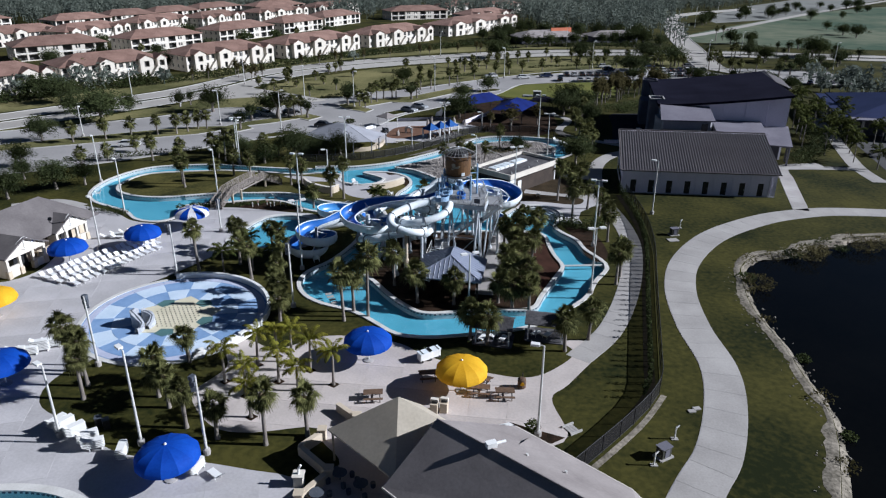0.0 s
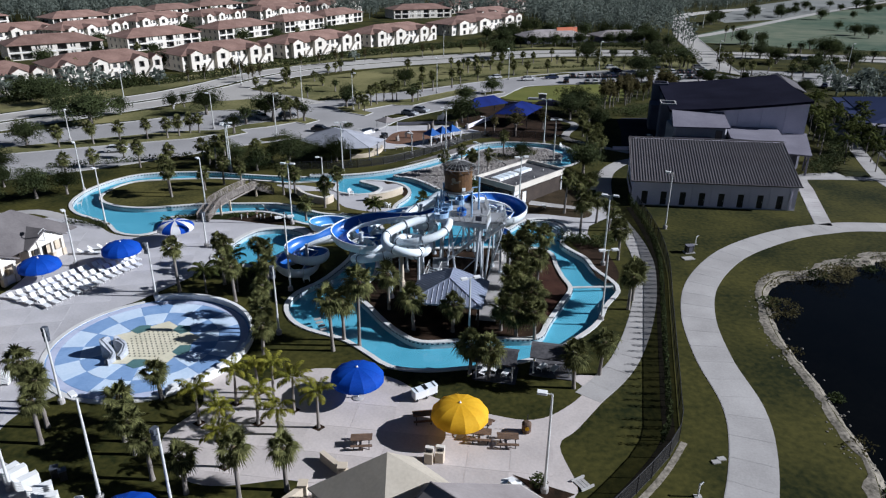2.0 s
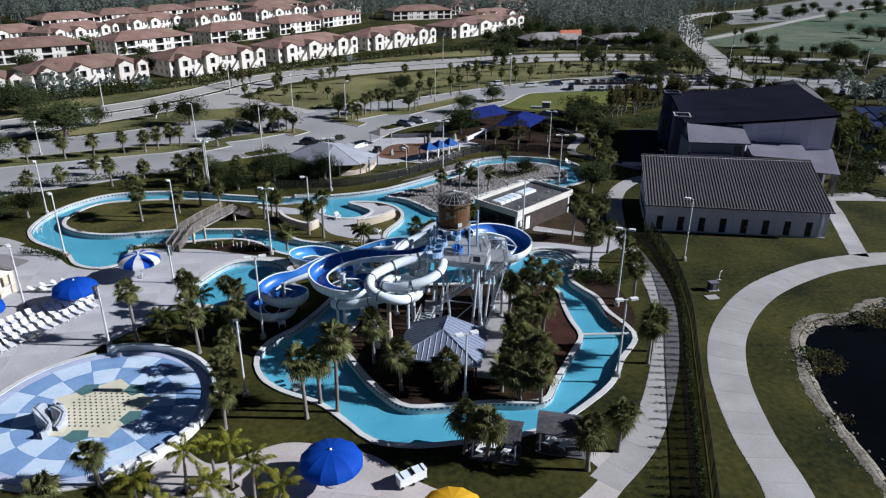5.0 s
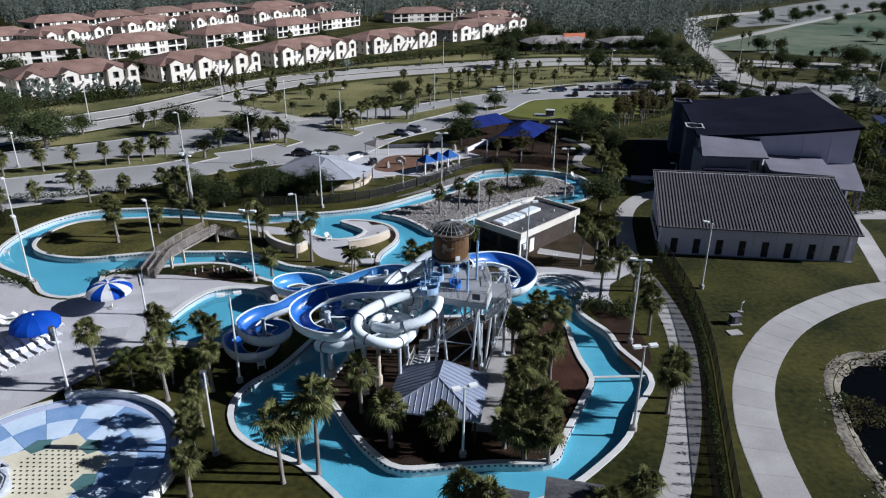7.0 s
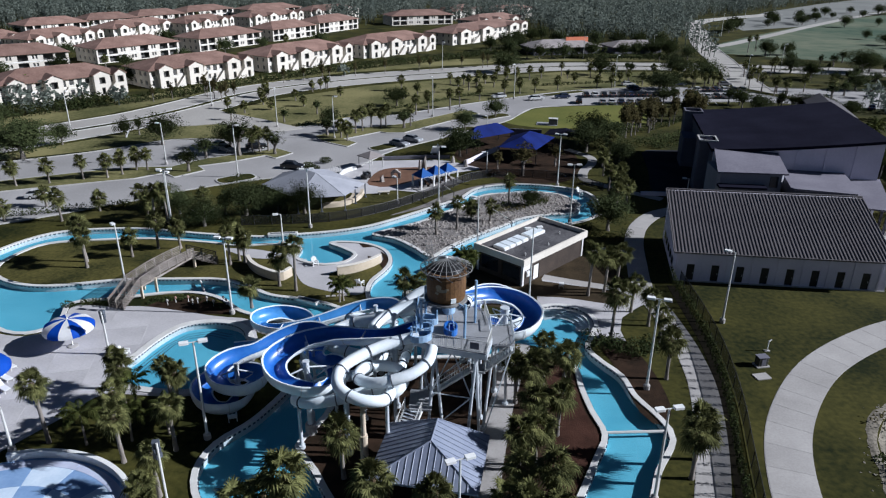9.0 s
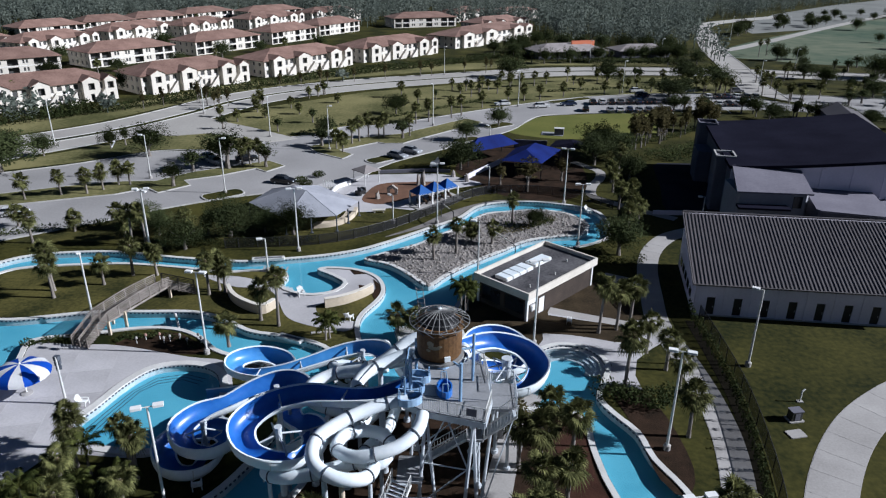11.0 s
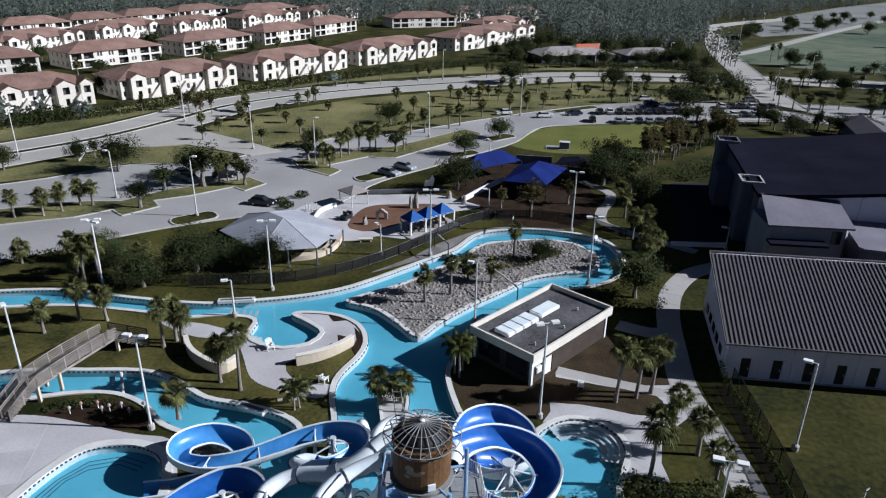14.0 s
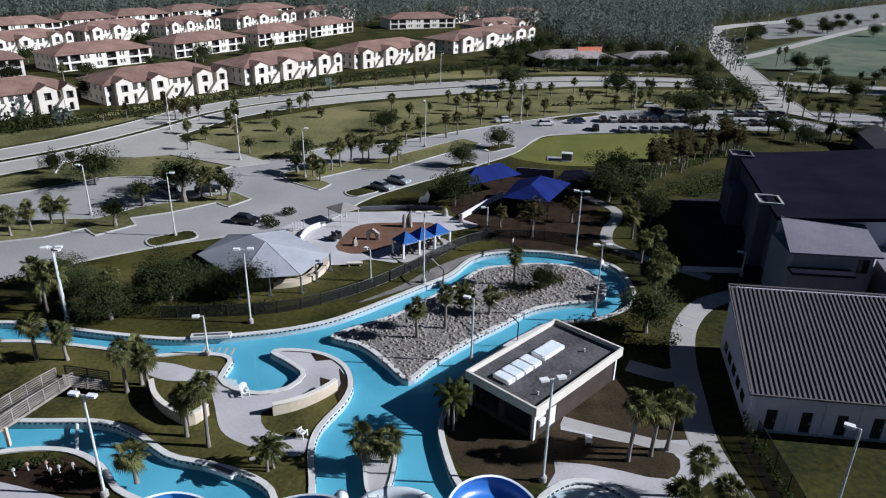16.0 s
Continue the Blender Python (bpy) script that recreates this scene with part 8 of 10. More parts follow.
for pts, cloth, words in (([(6.1, 181.5), (14.4, 188.4), (17.6, 183), (6.6, 174.8)], NAVYCLOTH, "deep blue hipped shade sail on dark posts"), ([(12.9, 169.4), (16.6, 179.4), (26, 178.4), (20.6, 167.5)], NAVYCLOTH, "deep blue hipped shade sail on dark posts"), ([(23.9, 181.0), (26, 186.2), (32.4, 184.2), (33.3, 178)], SLATEROOF, "dark grey shade sail on posts")):
    t = thing("shade_sail", words, "shade sail", "shade sails of the play area")
    cx, cy = sum(p[0] for p in pts) / 4, sum(p[1] for p in pts) / 4
    a = Vector(pts[0]).lerp(Vector(pts[3]), 0.5).lerp(Vector((cx, cy)), 0.5)
    b = Vector(pts[1]).lerp(Vector(pts[2]), 0.5).lerp(Vector((cx, cy)), 0.5)
    high = 5.0 if cloth is NAVYCLOTH else 4.0
    v = [(x, y, 3.1) for x, y in pts] + [(a.x, a.y, high), (b.x, b.y, high)]
    faces = [(0, 1, 5, 4), (1, 2, 5), (2, 3, 4, 5), (3, 0, 4)]
    part("canopy", Mesh().add(v + [(x, y, z - 0.04) for x, y, z in v], faces + [tuple(6 + i for i in f[::-1]) for f in faces] + [(i, 6 + i, 6 + (i + 1) % 4, (i + 1) % 4) for i in range(4)]), cloth, t)
    for x, y in pts:
        part("post", Mesh().rod((x, y, 0), (x, y, 3.15), 0.1, None, 8), BLACK, t)
pav = thing("picnic_pavilion", "white pavilion with a row of three blue pyramid roofs", "pavilion", "", (-2.3, 149.6, 0), 39.5)
for i in range(3):
    part("roof", pyramid((i * 2.9, 0), (i * 2.9 + 2.85, 2.9), (i * 2.9 + 1.42, 1.45), 2.35, 3.7), FADEDCLOTH, pav, "blue pyramid roof")
for i in range(4):
    for y in (0.12, 2.75):
        part("post", Mesh().box((i * 2.86 + 0.08, y, 1.15), (0.26, 0.26, 2.3)), WHITE, pav)
part("beam", Mesh().box((4.35, 0.1, 2.28), (8.8, 0.16, 0.2)).box((4.35, 2.78, 2.28), (8.8, 0.16, 0.2)), WHITE, pav)
part("floor", Mesh().box((4.4, 1.2, 0.07), (10.4, 4.2, 0.1)), CONCRETE, pav)
for i in range(6):
    t = thing("picnic_bench", "dark slatted bench beneath the blue pavilion", "bench", "benches of the pavilion")
    t.matrix_basis = pav.matrix_basis @ pose(1.0 + i * 1.36, 1.4, 0.12, 0, 0, 72)
    part("seat", Mesh().box((0, 0, 0.44), (1.7, 0.45, 0.06)), TABLEWOOD, t)
    part("backrest", Mesh().box((0, 0.22, 0.75), (1.7, 0.06, 0.4)), TABLEWOOD, t)
    for s in (-0.65, 0.65):
        part("leg", Mesh().box((s, 0, 0.21), (0.08, 0.4, 0.42)), BLACK, t)
kiosk = thing("small_kiosk", "small grey hipped shelter on thin posts", "shelter", "", (-13, 164.1, 0), 45)
part("roof", pyramid((-1.95, -1.95), (1.95, 1.95), (0, 0), 2.5, 3.4), SHINGLE, kiosk)
for x in (-1.7, 1.7):
    for y in (-1.7, 1.7):
        part("post", Mesh().rod((x, y, 0), (x, y, 2.5), 0.08, None, 8), GALV, kiosk)
# low walls, screens and small things round the playground
for pts, h, m_, words in (([(-18.3, 155.4), (-18.2, 158), (-17.6, 160.2), (-15.8, 162.4)], 0.8, WHITE, "low curved white wall at the playground gate"), ([(5.8, 166), (9.4, 172), (13.9, 178.8)], 0.95, PALEWALL, "low pale wall along the play area"), ([(-11, 169.7), (-6, 170.6), (-1.4, 171.4), (3, 170.9)], 0.7, GREYWALL, "low grey wall behind the playground"), ([(17.4, 191.6), (24.7, 190.4)], 1.9, GREYWALL, "grey screen wall behind the blue sails")):
    wall = Mesh()
    band(wall, curve(pts, False, 0.8), -0.13, 0.13, (0.0, h), False)
    setting("low_wall", wall, m_, words, "wall")
rack = thing("bike_rack", "grey hooped bicycle rack on pale paving", "bike rack", "", (-20.4, 159.6, 0), 20)
for i in range(5):
    part("hoop", Mesh().line([(i * 0.45, -0.4, 0), (i * 0.45, -0.4, 1.2), (i * 0.45, -0.2, 1.55), (i * 0.45, 0.2, 1.55), (i * 0.45, 0.4, 1.2), (i * 0.45, 0.4, 0)], 0.04, 6), GALV, rack)
part("base_rail", Mesh().rod((0, -0.4, 0.05), (1.8, -0.4, 0.05), 0.04, None, 6).rod((0, 0.4, 0.05), (1.8, 0.4, 0.05), 0.04, None, 6), GALV, rack)
cart = thing("utility_cart", "small dark utility cart parked on pale paving", "cart", "", (-13.2, 156.6, 0), 60)
part("body", Mesh().box((0, 0, 0.55), (2.0, 1.1, 0.5)).box((0.75, 0, 0.95), (0.4, 1.0, 0.4)), BLACK, cart)
part("seat", Mesh().box((-0.1, 0, 0.95), (0.5, 0.95, 0.12)).box((-0.35, 0, 1.2), (0.1, 0.95, 0.45)), FLANGE, cart)
for px in (-0.65, 0.65):
    for py in (-0.5, 0.5):
        part("wheel", Mesh().rod((px, py - 0.09, 0.27), (px, py + 0.09, 0.27), 0.27, None, 12), RUBBER, cart)
sign = thing("white_sign", "ragged white cut-out sign on posts behind the playground", "sign", "", (-0.2, 172.2, 0), 10)
part("panel", Mesh().add([(-1, 0, 0.9), (0.7, 0, 0.9), (1.0, 0, 2.2), (0.6, 0, 2.9), (0.1, 0, 2.1), (-0.7, 0, 1.9), (-1, 0.12, 0.9), (0.7, 0.12, 0.9), (1.0, 0.12, 2.2), (0.6, 0.12, 2.9), (0.1, 0.12, 2.1), (-0.7, 0.12, 1.9)], [(0, 1, 2, 3, 4, 5), (11, 10, 9, 8, 7, 6)] + [(i, 6 + i, 6 + (i + 1) % 6, (i + 1) % 6) for i in range(6)]), WHITE, sign)
for s in (-0.6, 0.5):
    part("post", Mesh().rod((s, 0.06, 0), (s, 0.06, 0.95), 0.06, None, 6), WHITE, sign)
bench = thing("stone_bench", "pale stone bench on the grass beside the playground", "bench", "", (-9.0, 147.2, 0), 8)
part("seat", Mesh().box((0, 0, 0.5), (2.2, 0.6, 0.14)), STUCCO, bench)
for s in (-0.75, 0.75):
    part("leg", Mesh().box((s, 0, 0.22), (0.2, 0.5, 0.44)), STUCCO, bench)
for x, y in ((5.6, 60.6), (11.4, 61.4)):
    sh = thing("lounge_shelter", "small tan-roofed shelter over lounge chairs", "shelter", "lounge shelters", (x, y, 0), -12)
    part("roof", gable_roof(4.0, 2.8, 2.2, 0.7, 0.2, 0.1), ROOFFELT, sh).matrix_basis = pose(-2.0, -1.4, 0)
    # floor coloured felt-dark: the shade under the roof is painted in
    part("floor", Mesh().box((0, 0, 0.07), (4.4, 3.2, 0.1)), ROOFFELT, sh)
    for px in (-1.8, 1.8):
        for py in (-1.2, 1.2):
            part("post", Mesh().box((px, py, 1.1), (0.14, 0.14, 2.2)), WHITE, sh)


# ---- lamp posts, fences, bridge ----
def lamp(x, y, h, heads=2, turn=0.0, flood=False):
    t = thing("lamp_post", "tall pale lamp post with %s" % ("twin flat heads" if heads == 2 else "a single flat head" if heads == 1 else "a cluster of floodlights"), "lamp post", "lamp posts", (x, y, 0), turn)
    part("pole", Mesh().rod((0, 0, 0), (0, 0, h), 0.13, 0.08, 10), GALV, t)
    part("base", Mesh().spin([(0.32, 0), (0.32, 0.5), (0.2, 0.6)], n=12, cap=True), CONCRETE, t)
    if heads == 3:
        for k in range(3):
            hd = part("lamp_head", Mesh().box((0.25, 0, h - 0.2 - 0.5 * k), (0.45, 0.5, 0.4), 20 * k - 20), FLANGE, t, "dark floodlight")
            part("lens", Mesh().box((0.48, 0, h - 0.2 - 0.5 * k), (0.03, 0.36, 0.28), 20 * k - 20), WHITE, hd)
        return
    arm = Mesh().rod((-0.55 if heads == 2 else 0, 0, h + 0.02), (0.55, 0, h + 0.02), 0.045, None, 6)
    part("arm", arm, GALV, t)
    for s in ((1, -1) if heads == 2 else (1,)):
        hd = part("lamp_head", Mesh().box((s * 0.75, 0, h + 0.05), (0.75, 0.45, 0.2)), WHITE, t, "white flat lamp head")
        part("lens", Mesh().box((s * 0.75, 0, h - 0.06), (0.5, 0.34, 0.03)), TUBE, hd)


for x, y, h in [(-19.1, 130.4, 9.5), (18.7, 72, 8.8), (3.2, 68.3, 7.0), (12.4, 105, 10.2), (-23.2, 102, 9.7), (22.2, 87.4, 10), (-18.8, 79, 9.8), (22.2, 134, 9.6), (-40.5, 129.7, 9.4), (0.9, 142.4, 10), (23, 153.2, 9.8), (-41.3, 131.2, 8.6)]:
    lamp(x, y, h, 2, rnd.uniform(-25, 25))
for x, y, h in [(-38.9, 109, 8.3), (6.8, 123.2, 7.7), (-21.8, 123.2, 4.8), (34.8, 101.2, 9), (8.3, 44, 9.2), (-26.1, 42.8, 9.4), (-33.6, 43.8, 7.2), (-62.9, 117.2, 8.6), (-51.6, 100.6, 9), (-48.9, 85.7, 7.7), (-6.2, 142.3, 4.6), (10.2, 161.1, 4.2), (45.2, 147, 3.6)]:
    lamp(x, y, h, 1, rnd.uniform(130, 200))
for x, y, h in [(-20.1, 41.6, 7.8), (-35.4, 55.2, 8), (-17.9, 68.2, 8.2), (-34.9, 77, 7.2), (-33.6, 92.6, 5.2)]:
    lamp(x, y, h, 3, rnd.uniform(100, 200))
for x, y, h in [(-1.5, 212.5, 10.3), (-23.9, 187.3, 9.7), (-63.6, 223, 10), (0.6, 294.7, 10), (-37.7, 156.4, 10), (-54.5, 164.5, 8.4), (22.5, 238.2, 10.2), (-39.6, 198, 9.6), (-86, 189, 9.8), (-82.6, 152, 7), (104, 268, 10), (58, 262, 10), (185, 475, 12), (154.6, 429, 12), (130, 300, 10), (12.2, 197.4, 3.5), (60, 330, 9), (92, 340, 9), (150, 262, 10)]:
    lamp(x, y, h, 1, rnd.uniform(0, 360))

CHAIN = bpy.data.materials.new("chain_link")
CHAIN.use_nodes = True
_n, _l = CHAIN.node_tree.nodes, CHAIN.node_tree.links
_mix, _clear = _n.new("ShaderNodeMixShader"), _n.new("ShaderNodeBsdfTransparent")
_n["Principled BSDF"].inputs["Base Color"].default_value = (0.012, 0.012, 0.014, 1)
_mix.inputs[0].default_value = 0.68
_l.new(_clear.outputs[0], _mix.inputs[1])
_l.new(_n["Principled BSDF"].outputs[0], _mix.inputs[2])
_l.new(_mix.outputs[0], _n["Material Output"].inputs[0])


def fence(line, h, label, gap=2.4):
    t = thing("fence", label, "fence")
    pts = curve(line, False, gap)
    for x, y in pts:
        part("post", Mesh().rod((x, y, 0), (x, y, h), 0.05, None, 6), BLACK, t)
    for a, b in zip(pts, pts[1:]):
        part("top_rail", Mesh().rod((*a, h - 0.04), (*b, h - 0.04), 0.035, None, 6), BLACK, t)
        part("bottom_rail", Mesh().rod((*a, 0.1), (*b, 0.1), 0.025, None, 6), BLACK, t)
        part("netting", Mesh().add([(*a, 0.1), (*b, 0.1), (*b, h - 0.04), (*a, h - 0.04)], [(0, 1, 2, 3)]), CHAIN, t)


fence([(10.3, 38.6), (17.2, 45.6), (20.9, 50.3), (22.4, 55), (25.3, 65.9), (28, 76), (30.3, 84.6), (32, 94), (32.7, 102), (33.0, 111.6)], 1.9, "black chain-link fence along the walk")
fence([(-30, 131), (-16.5, 133), (-7.5, 138.6), (0, 147), (7, 156), (14, 158.5), (24, 157), (31, 150.5)], 1.6, "black chain-link fence behind the river")
# dark bed soil, blackened further to carry the shrubs' painted shadow
setting("mulch_bed", band(Mesh(), curve([(12, 40), (17, 45.2), (20.6, 50), (22, 55), (24.9, 65.9), (27.6, 76), (29.9, 84.6), (31.6, 94), (32.2, 103), (32.4, 111)], False, 1.5), 0.2, 1.25, (-0.05, 0.02), False), mat("shadowed_soil", (0.010, 0.009, 0.006), (0.030, 0.025, 0.016), 0.95, 0.6, 7.0, 0.6, spec=0.1), "dark soil strip along the fence with shrub shadow painted in", "planting bed")
setting("kerb_strip", band(Mesh(), curve([(10.7, 38.4), (17.6, 45.4), (21.2, 50.2)], False, 1.0), -0.45, 0.1, (-0.05, 0.03), False), SAND, "pale edging strip under the fence", "edging")

bridge = thing("footbridge", "weathered wooden footbridge with board rails and stairs", "footbridge")
A, B = Vector((-36.3, 106.0, 1.7)), Vector((-33.0, 115.4, 1.7))
way = (B - A).normalized()
side = Vector((-way.y, way.x, 0))
turn = math.degrees(math.atan2(way.y, way.x))
n = 34
for i in range(n):
    p = A.lerp(B, (i + 0.5) / n) + Vector((0, 0, 0.25 * math.sin(math.pi * (i + 0.5) / n)))
    part("plank", Mesh().box(p, ((B - A).length / n - 0.02, 2.2, 0.06), turn), PLANK, bridge)
n = 11
S = Vector((-37.4, 102.9, 0.05))
for i in range(n):
    p = S.lerp(A, (i + 0.5) / n)
    part("tread", Mesh().box(p, (0.32, 2.2, 0.06), math.degrees(math.atan2((A - S).y, (A - S).x))), PLANK, bridge)
E2 = Vector((-29.6, 116.9, 0.1))
for i in range(9):
    p = B.lerp(E2, (i + 0.5) / 9)
    part("tread", Mesh().box(p, (0.42, 2.0, 0.06), math.degrees(math.atan2((E2 - B).y, (E2 - B).x))), PLANK, bridge)


def board_rail(a, b, bow=0.0):
    k = max(2, int((b - a).length / 1.5))
    prev = None
    for i in range(k + 1):
        p = a.lerp(b, i / k) + Vector((0, 0, bow * math.sin(math.pi * i / k)))
        part("rail_post", Mesh().box((p.x, p.y, p.z + 0.5), (0.12, 0.12, 1.25), turn), PLANK, bridge)
        if prev:
            for z in (0.2, 0.42, 0.64, 0.86, 1.1):
                part("rail_board", Mesh().rod(prev + Vector((0, 0, z)), p + Vector((0, 0, z)), 0.055 if z < 1 else 0.075, None, 4), PLANK, bridge)
        prev = p


for s in (1.08, -1.08):
    board_rail(A + side * s, B + side * s, 0.25)
    board_rail(S + side * s, A + side * s)
d2 = (E2 - B).normalized()
s2 = Vector((-d2.y, d2.x, 0))
for s in (1.0, -1.0):
    board_rail(B + s2 * s, E2 + s2 * s)
board_rail(S, A)
for p in (A + side, A - side, B + side, B - side, A.lerp(B, 0.25) + side, A.lerp(B, 0.25) - side):
    part("support_post", Mesh().box((p.x, p.y, 0.7), (0.3, 0.3, 2.0)), TANWALL, bridge)
part("beam", Mesh().rod(A + side * 0.9 - Vector((0, 0, 0.2)), B + side * 0.9 - Vector((0, 0, 0.2)), 0.15, None, 4), PLANK, bridge)
part("beam", Mesh().rod(A - side * 0.9 - Vector((0, 0, 0.2)), B - side * 0.9 - Vector((0, 0, 0.2)), 0.15, None, 4), PLANK, bridge)


# ---- parasols ----
def parasol(x, y, material, label, r=2.55, rim=2.35, top=3.5, second=None):
    t = thing("parasol", label, "parasol", "parasols", (x, y, 0), rnd.uniform(0, 30))
    part("mast", Mesh().rod((0, 0, 0), (0, 0, top), 0.07, 0.05, 8), WHITE, t)
    part("foot", Mesh().spin([(0.55, 0), (0.55, 0.12), (0.15, 0.2)], n=16, cap=True), CONCRETE, t)
    n = 12
    for i in range(n):
        a, b = 2 * math.pi * i / n, 2 * math.pi * (i + 1) / n
        m = Mesh()
        pts = []
        for k in range(7):
            s = k / 6
            rr = r * math.sin(s * math.pi / 2 * 0.98)
            z = rim + (top - rim) * math.cos(s * math.pi / 2)
            sag = 0.0 if k == 0 else 0.06 * s
            mid = (a + b) / 2
            pts += [(rr * math.cos(a), rr * math.sin(a), z), (rr * 0.975 * math.cos(mid), rr * 0.975 * math.sin(mid), z - sag), (rr * math.cos(b), rr * math.sin(b), z)]
        for k in range(6):
            m.f += [(3 * k, 3 * k + 3, 3 * k + 4, 3 * k + 1), (3 * k + 1, 3 * k + 4, 3 * k + 5, 3 * k + 2)]
        e = [(r * math.cos(a), r * math.sin(a), rim), (r * 0.975 * math.cos((a + b) / 2), r * 0.975 * math.sin((a + b) / 2), rim - 0.06), (r * math.cos(b), r * math.sin(b), rim)]
        k0 = len(pts)
        pts += [(px, py, pz - 0.22) for px, py, pz in e]
        m.f += [(18, k0, k0 + 1, 19), (19, k0 + 1, k0 + 2, 20)]
        m.v = pts
        part("gore", m, (second if second and i % 2 else material), t, smooth=True)
        part("rib", Mesh().rod((0, 0, rim - 0.1), (r * 0.97 * math.cos(a), r * 0.97 * math.sin(a), rim - 0.03), 0.02, None, 4), WHITE, t)
    part("finial", Mesh().spin([(0.12, top), (0.12, top + 0.05), (0.02, top + 0.16)], n=8), WHITE, t)


parasol(1.75, 50.85, YELLOWCLOTH, "bright yellow twelve-panel parasol over picnic tables")
for x, y in ((-7.76, 56.3), (-22.0, 38.5), (-42.6, 86.0), (-50.6, 80.6), (-42.9, 51.9)):
    parasol(x, y, BLUECLOTH, "royal blue twelve-panel parasol on the deck")
parasol(-38.3, 94.2, BLUECLOTH, "blue and white striped parasol by the pool", 2.6, 2.4, 3.4, WHITECLOTH)
parasol(-51.8, 65.6, YELLOWCLOTH, "bright yellow twelve-panel parasol on the deck")

# ---- splash pad ----
SX, SY, SR = -31.1, 65.8, 10.4
PADS = {k: mat(k, a, b, 0.6, 0.5, 4.0, 0.08) for k, a, b in (("pale_blue_paint", (0.46, 0.57, 0.70), (0.60, 0.69, 0.80)), ("mid_blue_paint", (0.17, 0.28, 0.48), (0.24, 0.36, 0.57)), ("rim_paint", (0.40, 0.43, 0.56), (0.50, 0.53, 0.66)), ("cream_paint", (0.56, 0.52, 0.38), (0.68, 0.63, 0.48)), ("teal_paint", (0.06, 0.13, 0.13), (0.09, 0.18, 0.18)))}
pad = setting("splash_pad", Mesh().spin([(SR, 0.02), (SR, 0.06), (0.01, 0.06)], (SX, SY, 0), 72), PADS["mid_blue_paint"], "round blue splash pad with painted rings", "splash pad")


def sector(r0, r1, a0, a1, z, n=6):
    m = Mesh()
    out = [(SX + r1 * math.cos(a0 + (a1 - a0) * i / n), SY + r1 * math.sin(a0 + (a1 - a0) * i / n)) for i in range(n + 1)]
    inn = [(SX + r0 * math.cos(a0 + (a1 - a0) * i / n), SY + r0 * math.sin(a0 + (a1 - a0) * i / n)) for i in range(n + 1)]
    return m.prism(out + inn[::-1], z - 0.02, z)


for i in range(16):
    a = 2 * math.pi * i / 16 + 0.1
    part("rim_panel", sector(9.3, SR - 0.3, a + 0.002, a + 2 * math.pi / 16 - 0.002, 0.075), PADS["rim_paint"], pad)
    part("panel", sector(7.0, 9.26, a + 0.004, a + 2 * math.pi / 16 - 0.004, 0.075), PADS["pale_blue_paint" if i % 2 else "mid_blue_paint"], pad)
    part("panel", sector(4.4, 6.96, a + 0.006, a + 2 * math.pi / 16 - 0.006, 0.075), PADS["mid_blue_paint" if i % 2 else "pale_blue_paint"], pad)
star = []
for i in range(10):
    a = 2 * math.pi * i / 10 + 0.3
    star.append((SX + (5.0 if i % 2 == 0 else 3.9) * math.cos(a), SY + (5.0 if i % 2 == 0 else 3.9) * math.sin(a)))
part("centre_field", Mesh().prism(star, 0.06, 0.088), PADS["cream_paint"], pad, "cream painted centre")
for i in range(5):
    a = 2 * math.pi * i / 5 + 0.95
    c = Vector((SX + 3.9 * math.cos(a), SY + 3.9 * math.sin(a)))
    d, e = Vector((math.cos(a), math.sin(a))), Vector((-math.sin(a), math.cos(a)))
    part("panel", Mesh().prism([tuple(c + d * 0.9), tuple(c + e * 1.1 + d * 0.3), tuple(c + e * 0.7 - d * 0.8), tuple(c - e * 0.7 - d * 0.8), tuple(c - e * 1.1 + d * 0.3)], 0.08, 0.1), PADS["teal_paint"], pad, "teal painted wedge")
jets = Mesh()
for i in range(-6, 7):
    for j in range(-6, 7):
        x, y = i * 0.52 + (0.26 if j % 2 else 0), j * 0.5
        if math.hypot(x, y) < 2.9:
            jets.box((SX + x, SY + y, 0.1), (0.16, 0.16, 0.03))
tagged(part("nozzle_grid", jets, BLACK, pad), kind="stuff")
wall_arc = [(SX + (SR + 0.15) * math.cos(radians(a)), SY + (SR + 0.15) * math.sin(radians(a))) for a in range(-62, 112, 3)]
wall = setting("low_wall", band(Mesh(), wall_arc, -0.2, 0.2, (0.0, 0.75), False), WHITE, "low curved white wall round the splash pad", "wall")
for i in range(8):
    a = radians(-58 + i * 7)
    part("block", Mesh().box((SX + (SR + 0.2) * math.cos(a), SY + (SR + 0.2) * math.sin(a), 0.85), (0.5, 0.9, 0.35), math.degrees(a)), WHITE, wall)
setting("low_wall", band(Mesh(), [(SX + (SR + 0.1) * math.cos(radians(a)), SY + (SR + 0.1) * math.sin(radians(a))) for a in range(115, 301, 4)], -0.3, 0.25, (0.0, 0.12), False), COPING, "flat pale kerb round the splash pad", "kerb")
feature = thing("spray_feature", "grey wavy spray sculpture of two curved fins", "spray feature", "", (-34.4, 63.6, 0.075), 35)
SPRAY = mat("weathered_fibreglass", (0.24, 0.26, 0.30), (0.46, 0.48, 0.52), 0.6, 1.2, 6.0, 0.1)
